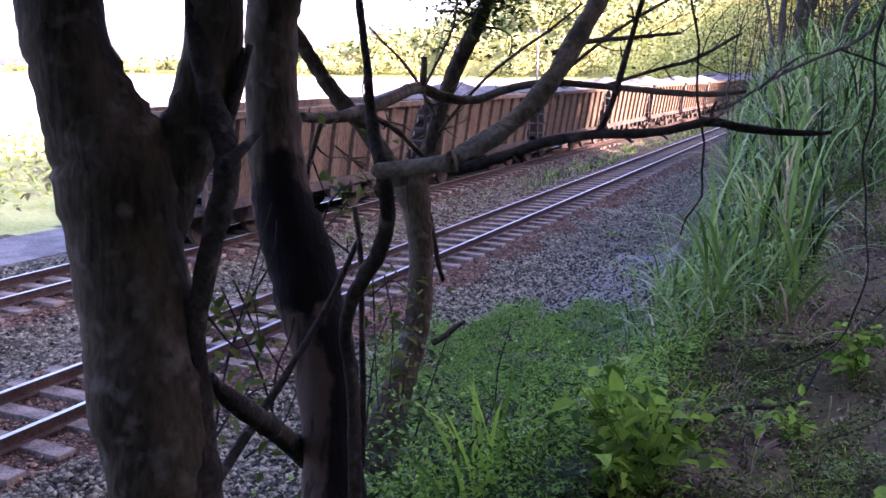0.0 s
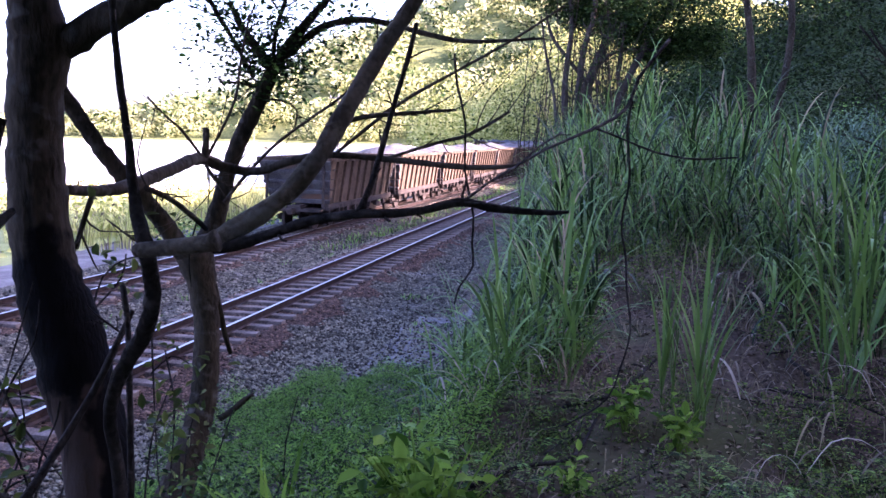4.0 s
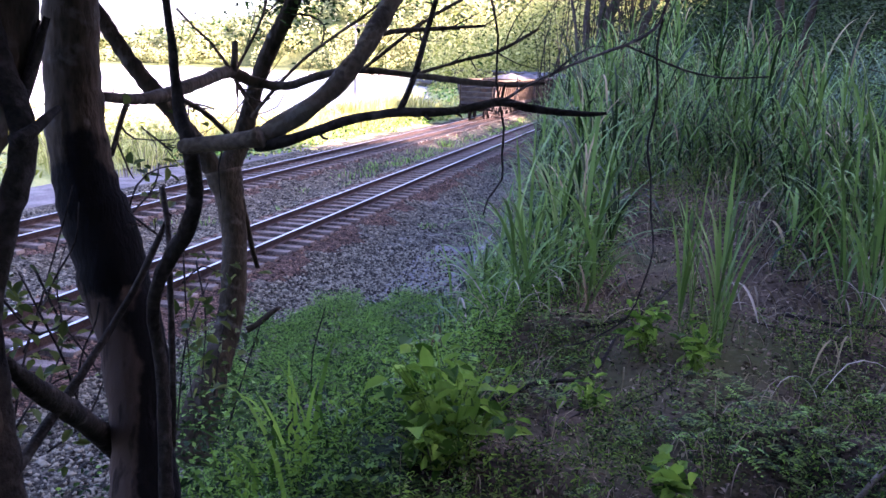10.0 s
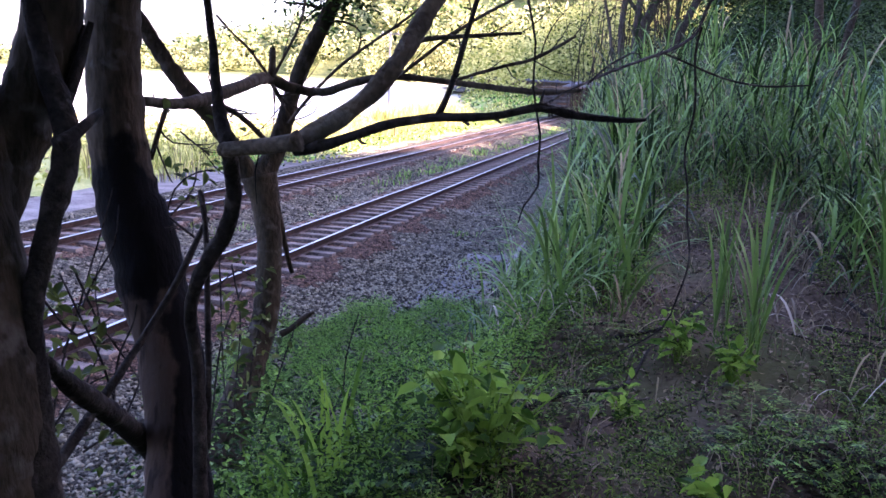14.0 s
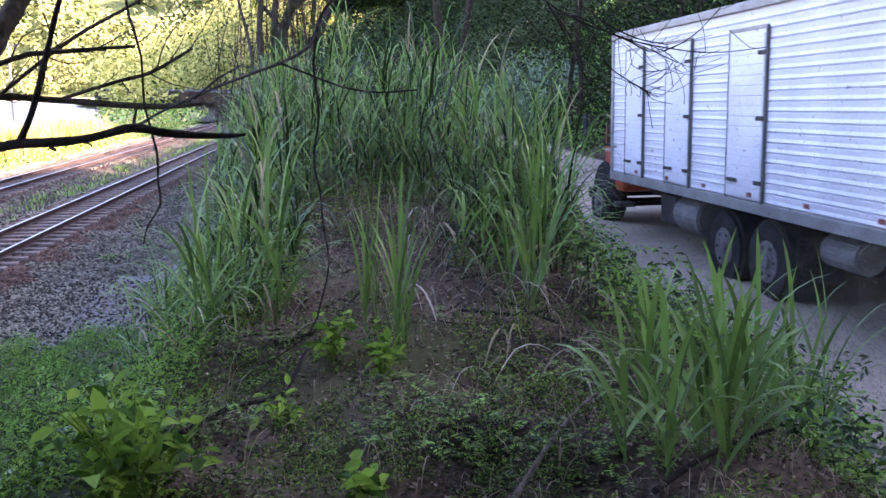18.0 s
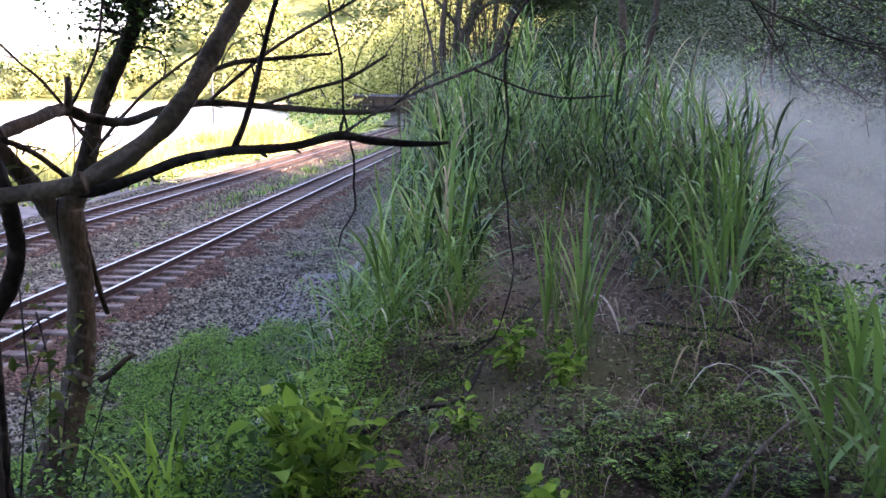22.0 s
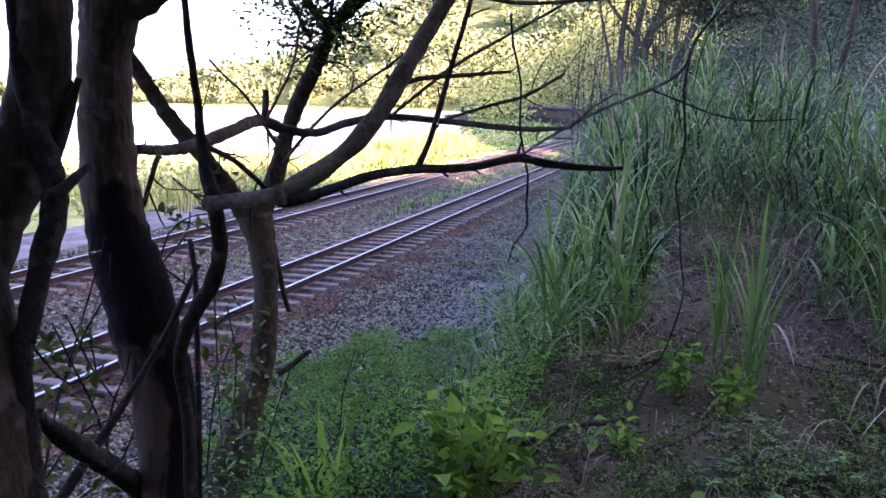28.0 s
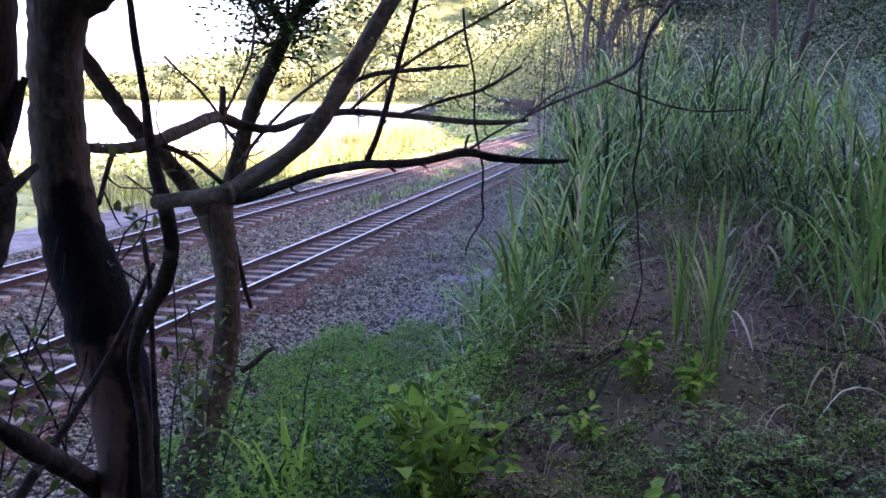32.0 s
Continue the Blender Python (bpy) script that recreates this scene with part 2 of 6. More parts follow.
def charred_bark():
    """Brown bark above, a burnt black band, and pinkish bare wood down one side of the foot."""
    m = M["barkB"]
    nt = m.node_tree
    N, K = nt.nodes, nt.links.new
    b = N["Principled BSDF"]
    old = b.inputs["Base Color"].links[0].from_socket
    co, sp, nz = N.new("ShaderNodeTexCoord"), N.new("ShaderNodeSeparateXYZ"), N.new("ShaderNodeTexNoise")
    nz.inputs["Scale"].default_value, nz.inputs["Detail"].default_value = 5.0, 10
    K(co.outputs["Object"], sp.inputs[0])
    K(co.outputs["Object"], nz.inputs[0])

    def calc(op, a, bb):
        n = N.new("ShaderNodeMath")
        n.operation = op
        for i, v in enumerate((a, bb)):
            if isinstance(v, (int, float)):
                n.inputs[i].default_value = v
            else:
                K(v, n.inputs[i])
        return n.outputs[0]

    def step(value, lo, hi):
        n = N.new("ShaderNodeMapRange")
        n.interpolation_type = "SMOOTHSTEP"
        n.inputs["From Min"].default_value, n.inputs["From Max"].default_value = lo, hi
        K(value, n.inputs["Value"])
        return n.outputs[0]

    def blend(fac, a, colour):
        n = N.new("ShaderNodeMix")
        n.data_type = "RGBA"
        K(fac, n.inputs["Factor"])
        K(a, n.inputs["A"])
        n.inputs["B"].default_value = (*colour, 1)
        return n.outputs["Result"]

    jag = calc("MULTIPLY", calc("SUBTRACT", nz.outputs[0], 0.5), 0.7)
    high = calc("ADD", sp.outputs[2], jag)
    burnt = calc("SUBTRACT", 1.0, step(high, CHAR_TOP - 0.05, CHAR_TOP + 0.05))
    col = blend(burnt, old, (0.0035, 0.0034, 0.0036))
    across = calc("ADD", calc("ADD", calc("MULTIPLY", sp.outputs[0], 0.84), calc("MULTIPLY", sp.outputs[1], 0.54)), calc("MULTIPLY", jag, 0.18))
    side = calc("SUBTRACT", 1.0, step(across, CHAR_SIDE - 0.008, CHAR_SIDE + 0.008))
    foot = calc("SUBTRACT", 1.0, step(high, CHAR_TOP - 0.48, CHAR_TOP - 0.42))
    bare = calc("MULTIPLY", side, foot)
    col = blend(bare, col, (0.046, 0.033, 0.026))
    mp, cr = N.new("ShaderNodeMapping"), N.new("ShaderNodeTexNoise")
    mp.inputs["Scale"].default_value = (26, 26, 2.2)
    K(co.outputs["Object"], mp.inputs[0])
    K(mp.outputs[0], cr.inputs[0])
    cr.inputs["Scale"].default_value, cr.inputs["Detail"].default_value = 1.0, 5
    col = blend(calc("MULTIPLY", bare, step(cr.outputs[0], 0.52, 0.66)), col, (0.018, 0.013, 0.011))
    K(col, b.inputs["Base Color"])


def pebbled(m, size):
    """Break a bed into stones: each cell its own tone, with dark sunken joints."""
    nt = m.node_tree
    N, K = nt.nodes, nt.links.new
    b = N["Principled BSDF"]
    old = b.inputs["Base Color"].links[0].from_socket
    co = N.new("ShaderNodeTexCoord")
    cell, joint = N.new("ShaderNodeTexVoronoi"), N.new("ShaderNodeTexVoronoi")
    joint.feature = "DISTANCE_TO_EDGE"
    for n in (cell, joint):
        n.inputs["Scale"].default_value = 1 / size
        K(co.outputs["Object"], n.inputs["Vector"])
    tone, mul, bp = N.new("ShaderNodeMapRange"), N.new("ShaderNodeMix"), N.new("ShaderNodeBump")
    sep, gap, both = N.new("ShaderNodeSeparateColor"), N.new("ShaderNodeMapRange"), N.new("ShaderNodeMath")
    K(cell.outputs["Color"], sep.inputs[0])
    K(sep.outputs[0], tone.inputs["Value"])
    tone.inputs["To Min"].default_value, tone.inputs["To Max"].default_value = 0.35, 1.65
    K(joint.outputs["Distance"], gap.inputs["Value"])
    gap.inputs["From Max"].default_value, gap.inputs["To Min"].default_value = 0.12, 0.25
    both.operation = "MULTIPLY"
    K(tone.outputs[0], both.inputs[0])
    K(gap.outputs[0], both.inputs[1])
    mul.data_type, mul.blend_type = "RGBA", "MULTIPLY"
    mul.inputs["Factor"].default_value = 1.0
    K(old, mul.inputs["A"])
    K(both.outputs[0], mul.inputs["B"])
    K(mul.outputs["Result"], b.inputs["Base Color"])
    bp.inputs["Strength"].default_value, bp.inputs["Distance"].default_value = 1.0, 0.03
    K(gap.outputs[0], bp.inputs["Height"])
    K(bp.outputs[0], b.inputs["Normal"])


pebbled(M["gravel"], 0.055)
pebbled(M["rust_gravel"], 0.05)
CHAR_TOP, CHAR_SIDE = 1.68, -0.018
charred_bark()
glass = bpy.data.materials.new("cab_glass")
glass.use_nodes = True
gb = glass.node_tree.nodes["Principled BSDF"]
gb.inputs["Base Color"].default_value, gb.inputs["Roughness"].default_value, gb.inputs["Transmission Weight"].default_value = (0.05, 0.06, 0.06, 1), 0.06, 0.6
M["glass"] = glass
water = bpy.data.materials.new("sky_whitened_water")
water.use_nodes = True
wb = water.node_tree.nodes["Principled BSDF"]
# base colour whitened to carry the bright sky's reflection
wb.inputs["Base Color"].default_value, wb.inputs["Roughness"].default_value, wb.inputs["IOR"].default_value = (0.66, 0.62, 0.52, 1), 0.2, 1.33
wnz, wbp = water.node_tree.nodes.new("ShaderNodeTexNoise"), water.node_tree.nodes.new("ShaderNodeBump")
wnz.inputs["Scale"].default_value, wbp.inputs["Strength"].default_value, wbp.inputs["Distance"].default_value = 0.6, 0.15, 0.1
water.node_tree.links.new(wnz.outputs[0], wbp.inputs["Height"])
water.node_tree.links.new(wbp.outputs[0], wb.inputs["Normal"])
M["water"] = water
# dust specks let most of the light through
dn = M["dust"].node_tree
solid = dn.nodes["Material Output"].inputs[0].links[0].from_socket
clear_, veil = dn.nodes.new("ShaderNodeBsdfTransparent"), dn.nodes.new("ShaderNodeMixShader")
veil.inputs[0].default_value = 0.4
dn.links.new(clear_.outputs[0], veil.inputs[1])
dn.links.new(solid, veil.inputs[2])
dn.links.new(veil.outputs[0], dn.nodes["Material Output"].inputs[0])


# ---- mesh helpers ----
def mesh_of(name, verts, faces, mats, index=None, smooth=False):
    me = bpy.data.meshes.new(name)
    if isinstance(verts, np.ndarray) and isinstance(faces, np.ndarray):
        k = faces.shape[1]
        me.vertices.add(len(verts))
        me.vertices.foreach_set("co", np.ascontiguousarray(verts, dtype=np.float32).ravel())
        me.loops.add(faces.size)
        me.loops.foreach_set("vertex_index", np.ascontiguousarray(faces, dtype=np.int32).ravel())
        me.polygons.add(len(faces))
        me.polygons.foreach_set("loop_start", np.arange(0, faces.size, k, dtype=np.int32))
    else:
        me.from_pydata([tuple(v) for v in verts], [], [tuple(f) for f in faces])
    for m in mats if isinstance(mats, (list, tuple)) else [mats]:
        me.materials.append(M[m])
    if index is not None:
        me.polygons.foreach_set("material_index", np.asarray(index, dtype=np.int32))
    if smooth:
        me.polygons.foreach_set("use_smooth", np.ones(len(me.polygons), dtype=bool))
    me.update(calc_edges=True)
    return me


def under(ob, parent, m=None):
    ob.parent = parent
    if m is not None:
        ob.matrix_basis = m
    return ob


def part(name, bm, mat, parent, label="", m=None, smooth=False):
    """Link a bmesh, or a finished mesh, as one mesh object under a thing or a part."""
    if isinstance(bm, bmesh.types.BMesh):
        me = bpy.data.meshes.new(name)
        bm.to_mesh(me)
        bm.free()
        me.materials.append(M[mat])
        if smooth:
            me.polygons.foreach_set("use_smooth", np.ones(len(me.polygons), dtype=bool))
    else:
        me = bm
    ob = under(new(name, me), parent, m)
    return tagged(ob, label) if label else ob


def block(sx, sy, sz, at=(0, 0, 0), bevel=0.0, bm=None):
    bm = bm or bmesh.new()
    made = bmesh.ops.create_cube(bm, size=1)["verts"]
    bmesh.ops.transform(bm, verts=made, matrix=Matrix.Translation(at) @ Matrix.Diagonal((sx, sy, sz, 1)))
    if bevel:
        edges = {e for v in made for e in v.link_edges}
        bmesh.ops.bevel(bm, geom=list(edges), offset=bevel, segments=2, profile=0.6, affect="EDGES")
    return bm


def disc(radius, depth, at=(0, 0, 0), axis="X", sides=20, bm=None, taper=1.0, bevel=0.0):
    bm = bm or bmesh.new()
    turn = {"X": Matrix.Rotation(radians(90), 4, "Y"), "Y": Matrix.Rotation(radians(90), 4, "X"), "Z": Matrix()}[axis]
    made = bmesh.ops.create_cone(bm, cap_ends=True, segments=sides, radius1=radius, radius2=radius * taper, depth=depth)["verts"]
    bmesh.ops.transform(bm, verts=made, matrix=Matrix.Translation(at) @ turn)
    if bevel:
        edges = {e for v in made for e in v.link_edges if len(v.link_edges)}
        edges = [e for e in edges if e.calc_face_angle(0) > 1.0]
        bmesh.ops.bevel(bm, geom=edges, offset=bevel, segments=2, affect="EDGES")
    return bm


def lattice(x, y, seed=0):
    """Smooth value noise on a lattice, 0 to 1, for arrays."""
    r = np.random.RandomState(seed).rand(256, 256)
    xi, yi = np.floor(x).astype(int), np.floor(y).astype(int)
    fx, fy = x - xi, y - yi
    fx, fy = fx * fx * (3 - 2 * fx), fy * fy * (3 - 2 * fy)
    a, b = r[xi & 255, yi & 255], r[(xi + 1) & 255, yi & 255]
    c, d = r[xi & 255, (yi + 1) & 255], r[(xi + 1) & 255, (yi + 1) & 255]
    return (a * (1 - fx) + b * fx) * (1 - fy) + (c * (1 - fx) + d * fx) * fy


def ramp(v, pairs):
    return np.interp(v, [p[0] for p in pairs], [p[1] for p in pairs])


def ease(a):
    a = np.clip(a, 0, 1)
    return a * a * (3 - 2 * a)


# ---- the lie of the land ----
TRACK_1, TRACK_2, BEND_Y, BEND_R, BEND_A = -0.53, -5.14, 105.0, 170.0, 34.0
WATER_Z, ROAD_Z = -1.6, 1.15
SHORE = [(-400, -90), (0, -62), (40, -42), (56, -30), (61, -23.5), (79, -20), (99, -18.5), (125, -26), (160, -36), (200, -46), (300, -71), (430, -104), (1800, -450)]
FAR_SHORE = [(-900, 330), (-300, 400), (-100, 430), (0, 430)]
TOE = [(-40, 3.5), (4.2, 3.5), (7, 4.3), (10, 4.5), (14, 4.3), (20, 3.2), (30, 2.1), (55, 1.3), (100, 1.2)]
CREST = [(-40, 6.7), (4.2, 6.8), (6, 7.1), (10, 7.2), (20, 6.0), (30, 5.2), (55, 4.5), (100, 4.5)]
HILL_TOE = [(-200, 16.4), (38, 16.4), (60, 14.5), (90, 12), (130, 6), (160, -6), (200, -20), (260, -38), (330, -55), (430, -45), (600, -90)]


def ridge_share(x, y):
    left = ease((x - ramp(y, TOE)) / (ramp(y, CREST) - ramp(y, TOE)))
    right = 1 - ease((x - 9.2) / 1.7)
    return left, right


def height(x, y, rough=True):
    x, y = np.asarray(x, float), np.asarray(y, float)
    left, right = ridge_share(x, y)
    crest = 1.95 + 0.15 * ease((y - 6) / 4) + 0.3 * np.exp(-((x - 7.7) / 1.5) ** 2 - ((y - 8.6) / 2.2) ** 2)
    flat = -0.45
    z = np.where(x < 8.5, flat + (crest - flat) * left, ROAD_Z + (crest - ROAD_Z) * right)
    if rough:
        bumps = (lattice(x * 0.9, y * 0.9, 1) - 0.5) * 0.22 + (lattice(x * 2.7, y * 2.7, 2) - 0.5) * 0.13 + (lattice(x * 7, y * 7, 3) - 0.5) * 0.06
        on_road = ease((x - 10.6) / 0.6) * (1 - ease((x - 16.2) / 0.5))
        z = z + bumps * (0.15 + 0.85 * left) * (1 - 0.85 * on_road)
    d = np.maximum(x - ramp(y, HILL_TOE), 0)
    top = ramp(y, [(-200, 46), (40, 46), (47, 15), (53, 13), (76, 13), (86, 28), (98, 36), (120, 42), (135, 38), (150, 30), (165, 27), (180, 36), (400, 45)])
    rise = top * (1 - np.exp(-d * 0.95 / top)) * (1 + 0.35 * (lattice(x * 0.11, y * 0.11, 4) - 0.5) * ease(d / 6))
    z = z + rise
    bank = ease((ramp(y, SHORE) + 5 - x) / 7.0) * ease((ramp(x, FAR_SHORE) + 6 - y) / 8.0)
    z = z * (1 - bank) + (-3.6) * bank
    out = np.maximum(y - ramp(x, FAR_SHORE) - 15, 0) * (x < 60)
    high = ramp(x, [(-900, 1.5), (-360, 2), (-280, 8), (-215, 36), (-160, 100), (-105, 175), (60, 210)])
    knoll = high * (1 - np.exp(-out * ramp(x, [(-280, 0.5), (-105, 1.0)]) / high)) * (0.75 + 0.5 * lattice(x * 0.012, y * 0.012, 5))
    return np.where(out > 0, np.maximum(z, -0.45 + knoll), z)


def spread(*steps):
    """Coordinates from pieces (start, end, count)."""
    return np.unique(np.concatenate([np.linspace(a, b, n) for a, b, n in steps]))


gx = spread((-1800, -420, 14), (-420, -60, 60), (-60, -12, 40), (-12, 1.5, 34), (1.5, 17, 130), (17, 60, 60), (60, 300, 20), (300, 1800, 8))
gy = spread((-1800, -300, 8), (-300, -30, 14), (-30, -10, 14), (-10, 0, 62), (0, 30, 190), (30, 70, 80), (70, 320, 120), (320, 700, 60), (700, 1800, 12))
GX, GY = np.meshgrid(gx, gy, indexing="ij")
GZ = height(GX, GY)
nx, ny = len(gx), len(gy)
ids = np.arange(nx * ny).reshape(nx, ny)
quads = np.stack([ids[:-1, :-1], ids[1:, :-1], ids[1:, 1:], ids[:-1, 1:]], -1).reshape(-1, 4)
cx, cy = (GX[:-1, :-1] + GX[1:, 1:]) / 2, (GY[:-1, :-1] + GY[1:, 1:]) / 2
wob = (lattice(cx * 1.3, cy * 1.3, 9) - 0.5) * 1.2
zone = np.full(cx.shape, 0)                                             # soil
zone[(cx < ramp(cy, TOE) + 0.4 + wob * 0.6) & (cx > -11 + wob)] = 1     # gravel
zone[(cx > 10.7 + wob * 0.3) & (cx < ramp(cy, HILL_TOE) + wob * 0.4)] = 2
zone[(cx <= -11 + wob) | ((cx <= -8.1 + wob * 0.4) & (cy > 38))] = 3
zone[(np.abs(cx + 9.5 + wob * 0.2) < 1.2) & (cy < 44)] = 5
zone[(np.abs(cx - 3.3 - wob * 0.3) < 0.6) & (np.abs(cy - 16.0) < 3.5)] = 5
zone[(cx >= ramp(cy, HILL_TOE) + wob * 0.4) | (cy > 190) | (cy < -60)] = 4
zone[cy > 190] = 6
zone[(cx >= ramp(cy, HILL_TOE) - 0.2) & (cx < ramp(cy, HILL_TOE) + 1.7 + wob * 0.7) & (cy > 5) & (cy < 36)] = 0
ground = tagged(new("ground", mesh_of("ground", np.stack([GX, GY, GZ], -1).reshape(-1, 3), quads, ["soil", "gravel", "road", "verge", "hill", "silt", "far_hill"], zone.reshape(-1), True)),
                "bare brown bank, gravel bed, dusty road and green hills", "ground", kind="structure")


def sheet(name, x0, x1, y0, y1, nx_, ny_, zfun, mat):
    X, Y = np.meshgrid(np.linspace(x0, x1, nx_), np.linspace(y0, y1, ny_), indexing="ij")
    i = np.arange(nx_ * ny_).reshape(nx_, ny_)
    f = np.stack([i[:-1, :-1], i[1:, :-1], i[1:, 1:], i[:-1, 1:]], -1).reshape(-1, 4)
    return mesh_of(name, np.stack([X, Y, zfun(X, Y)], -1).reshape(-1, 3), f, mat, smooth=True)


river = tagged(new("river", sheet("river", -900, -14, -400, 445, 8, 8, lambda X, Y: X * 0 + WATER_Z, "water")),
               "wide calm river, the white sky's reflection put into its colour", "river", kind="structure")


# ---- tracks ----
def along(s, offset=0.0):
    """Place and heading (degrees) s metres up the line of the second track; offset to its right: straight, a bend to the left, then one to the right."""
    if s <= BEND_Y:
        return TRACK_2 + offset, s, 0.0
    a = min((s - BEND_Y) / BEND_R, radians(BEND_A))
    cx_ = TRACK_2 - BEND_R
    x, y = cx_ + BEND_R * math.cos(a), BEND_Y + BEND_R * math.sin(a)
    rest = s - BEND_Y - a * BEND_R
    head = a
    if rest > 0:
        ox, oy = x + BEND_R * math.cos(a), y + BEND_R * math.sin(a)
        head = a - rest / BEND_R
        x, y = ox - BEND_R * math.cos(head), oy - BEND_R * math.sin(head)
    return x + offset * math.cos(head), y + offset * math.sin(head), math.degrees(head)


def bed_z(X, Y):
    off = np.minimum(np.abs(X - TRACK_1), np.abs(X - TRACK_2))
    return -0.205 - 0.27 * ease((off - 0.95) / 1.4) + (lattice(X * 5, Y * 5, 12) - 0.5) * 0.04 + (lattice(X * 1.1, Y * 1.1, 13) - 0.5) * 0.04


def bed_index(X, Y):
    off = np.minimum(np.abs(X - TRACK_1), np.abs(X - TRACK_2) * 1.2)
    return (off + (lattice(X * 1.5, Y * 1.5, 14) - 0.5) * 0.7 < 1.45).astype(int)


bxs, bys = np.linspace(-8.0, 2.2, 86), spread((-12, 45, 380), (45, 108, 160))
BX, BY = np.meshgrid(bxs, bys, indexing="ij")
bi = np.arange(BX.size).reshape(BX.shape)
bq = np.stack([bi[:-1, :-1], bi[1:, :-1], bi[1:, 1:], bi[:-1, 1:]], -1).reshape(-1, 4)
ballast = tagged(new("ballast", mesh_of("ballast", np.stack([BX, BY, bed_z(BX, BY)], -1).reshape(-1, 3), bq, ["gravel", "rust_gravel"], bed_index(BX[:-1, :-1], BY[:-1, :-1]).reshape(-1), True)),
                 "grey crushed-stone ballast, rusty brown along the rails", "ballast", kind="structure")
ring = [(along(v, -3.4), along(v, 8.2)) for v in np.linspace(BEND_Y - 3, BEND_Y + 250, 80)]
ring_v = [p for l, r in ring for p in ((2 * l[0] - 0.75 * l[0] - 0.25 * r[0], l[1], -0.6), (l[0], l[1], -0.19), (r[0], r[1], -0.19), (r[0] + 0.2 * (r[0] - l[0]), r[1], -0.6))]
ring_f = [(4 * i + j, 4 * i + j + 1, 4 * i + j + 5, 4 * i + j + 4) for i in range(len(ring) - 1) for j in range(3)]
tagged(new("embankment", mesh_of("embankment", ring_v, ring_f, "gravel")), "curved gravel embankment of the railway near the river", "embankment", kind="structure")

RAIL = [(-0.06, -0.16), (0.06, -0.16), (0.06, -0.145), (0.012, -0.125), (0.012, -0.045), (0.034, -0.035), (0.034, -0.004), (0.026, 0.0), (-0.026, 0.0), (-0.034, -0.004), (-0.034, -0.035), (-0.012, -0.045), (-0.012, -0.125), (-0.06, -0.145)]


def rail_mesh(offset):
    stops = [*np.linspace(-30, BEND_Y, 28), *np.linspace(BEND_Y + 6, BEND_Y + 250, 44)]
    v, f, mi = [], [], []
    n = len(RAIL)
    for s in stops:
        x, y, a = along(s, offset)
        c, d = math.cos(radians(a)), math.sin(radians(a))
        v += [(x + u * c, y + u * d, z) for u, z in RAIL]
    for i in range(len(stops) - 1):
        for j in range(n):
            k = (j + 1) % n
            f.append((i * n + j, i * n + k, (i + 1) * n + k, (i + 1) * n + j))
            mi.append(1 if j in (6, 7, 8) else 0)
    return mesh_of("rail", v, f, ["rail", "rail_head"], mi)


def sleeper_mesh():
    bm = block(2.15, 0.23, 0.16, (0, 0, -0.222), 0.012)
    me = bpy.data.meshes.new("sleeper")
    bm.to_mesh(me)
    bm.free()
    me.materials.append(M["sleeper"])
    return me


sleeper = sleeper_mesh()
for n_, shift in ((1, TRACK_1 - TRACK_2), (2, 0.0)):
    track = tagged(new("railway_track_%d" % n_), "rusty metre-gauge railway track on brown sleepers, heads polished", "railway track", kind="structure")
    for side in (-0.5325, 0.5325):
        part("rail", rail_mesh(shift + side), None, track, "rusty steel rail with a bright polished head")
    for i in range(185):
        s = -6 + i * 0.6 + random.uniform(-0.04, 0.04)
        x, y, a = along(s, shift)
        part("sleeper", sleeper, None, track, m=pose(x + random.uniform(-0.05, 0.05), y, random.uniform(-0.012, 0.008), 0, 0, random.uniform(-1.5, 1.5)))


def scatter_stones(name, label, n, x0, x1, y0, y1, keep, size, mat, zfun, bury=0.2):
    rs = np.random.RandomState(n)
    x, y = rs.uniform(x0, x1, n), y0 + (y1 - y0) * rs.rand(n) ** 1.3
    ok = keep(x, y)
    x, y = x[ok], y[ok]
    n = len(x)
    base = np.array([(1, 0, 0), (-1, 0, 0), (0, 1, 0), (0, -1, 0), (0, 0, 1), (0, 0, -1)], float)
    tri = np.array([(0, 2, 4), (2, 1, 4), (1, 3, 4), (3, 0, 4), (2, 0, 5), (1, 2, 5), (3, 1, 5), (0, 3, 5)])
    v = base[None] * rs.uniform(0.5, 1.2, (n, 6, 1)) + rs.uniform(-0.25, 0.25, (n, 6, 3))
    a = rs.uniform(0, 6.3, n)
    ca, sa = np.cos(a)[:, None], np.sin(a)[:, None]
    v = np.stack([v[..., 0] * ca - v[..., 1] * sa, v[..., 0] * sa + v[..., 1] * ca, v[..., 2] * 0.75], -1)
    sz = size * rs.uniform(0.5, 1.35, n)
    v = v * sz[:, None, None]
    v[..., 0] += x[:, None]
    v[..., 1] += y[:, None]
    v[..., 2] += (zfun(x, y) + sz * bury)[:, None]
    f = (tri[None] + 6 * np.arange(n)[:, None, None]).reshape(-1, 3)
    return tagged(new(name, mesh_of(name, v.reshape(-1, 3), f, mat)), label, "stones", kind="stuff")


def land_z(x, y):
    bed = np.where((x > -8) & (x < 2.2), bed_z(x, y), -9)
    return np.maximum(bed, height(x, y))


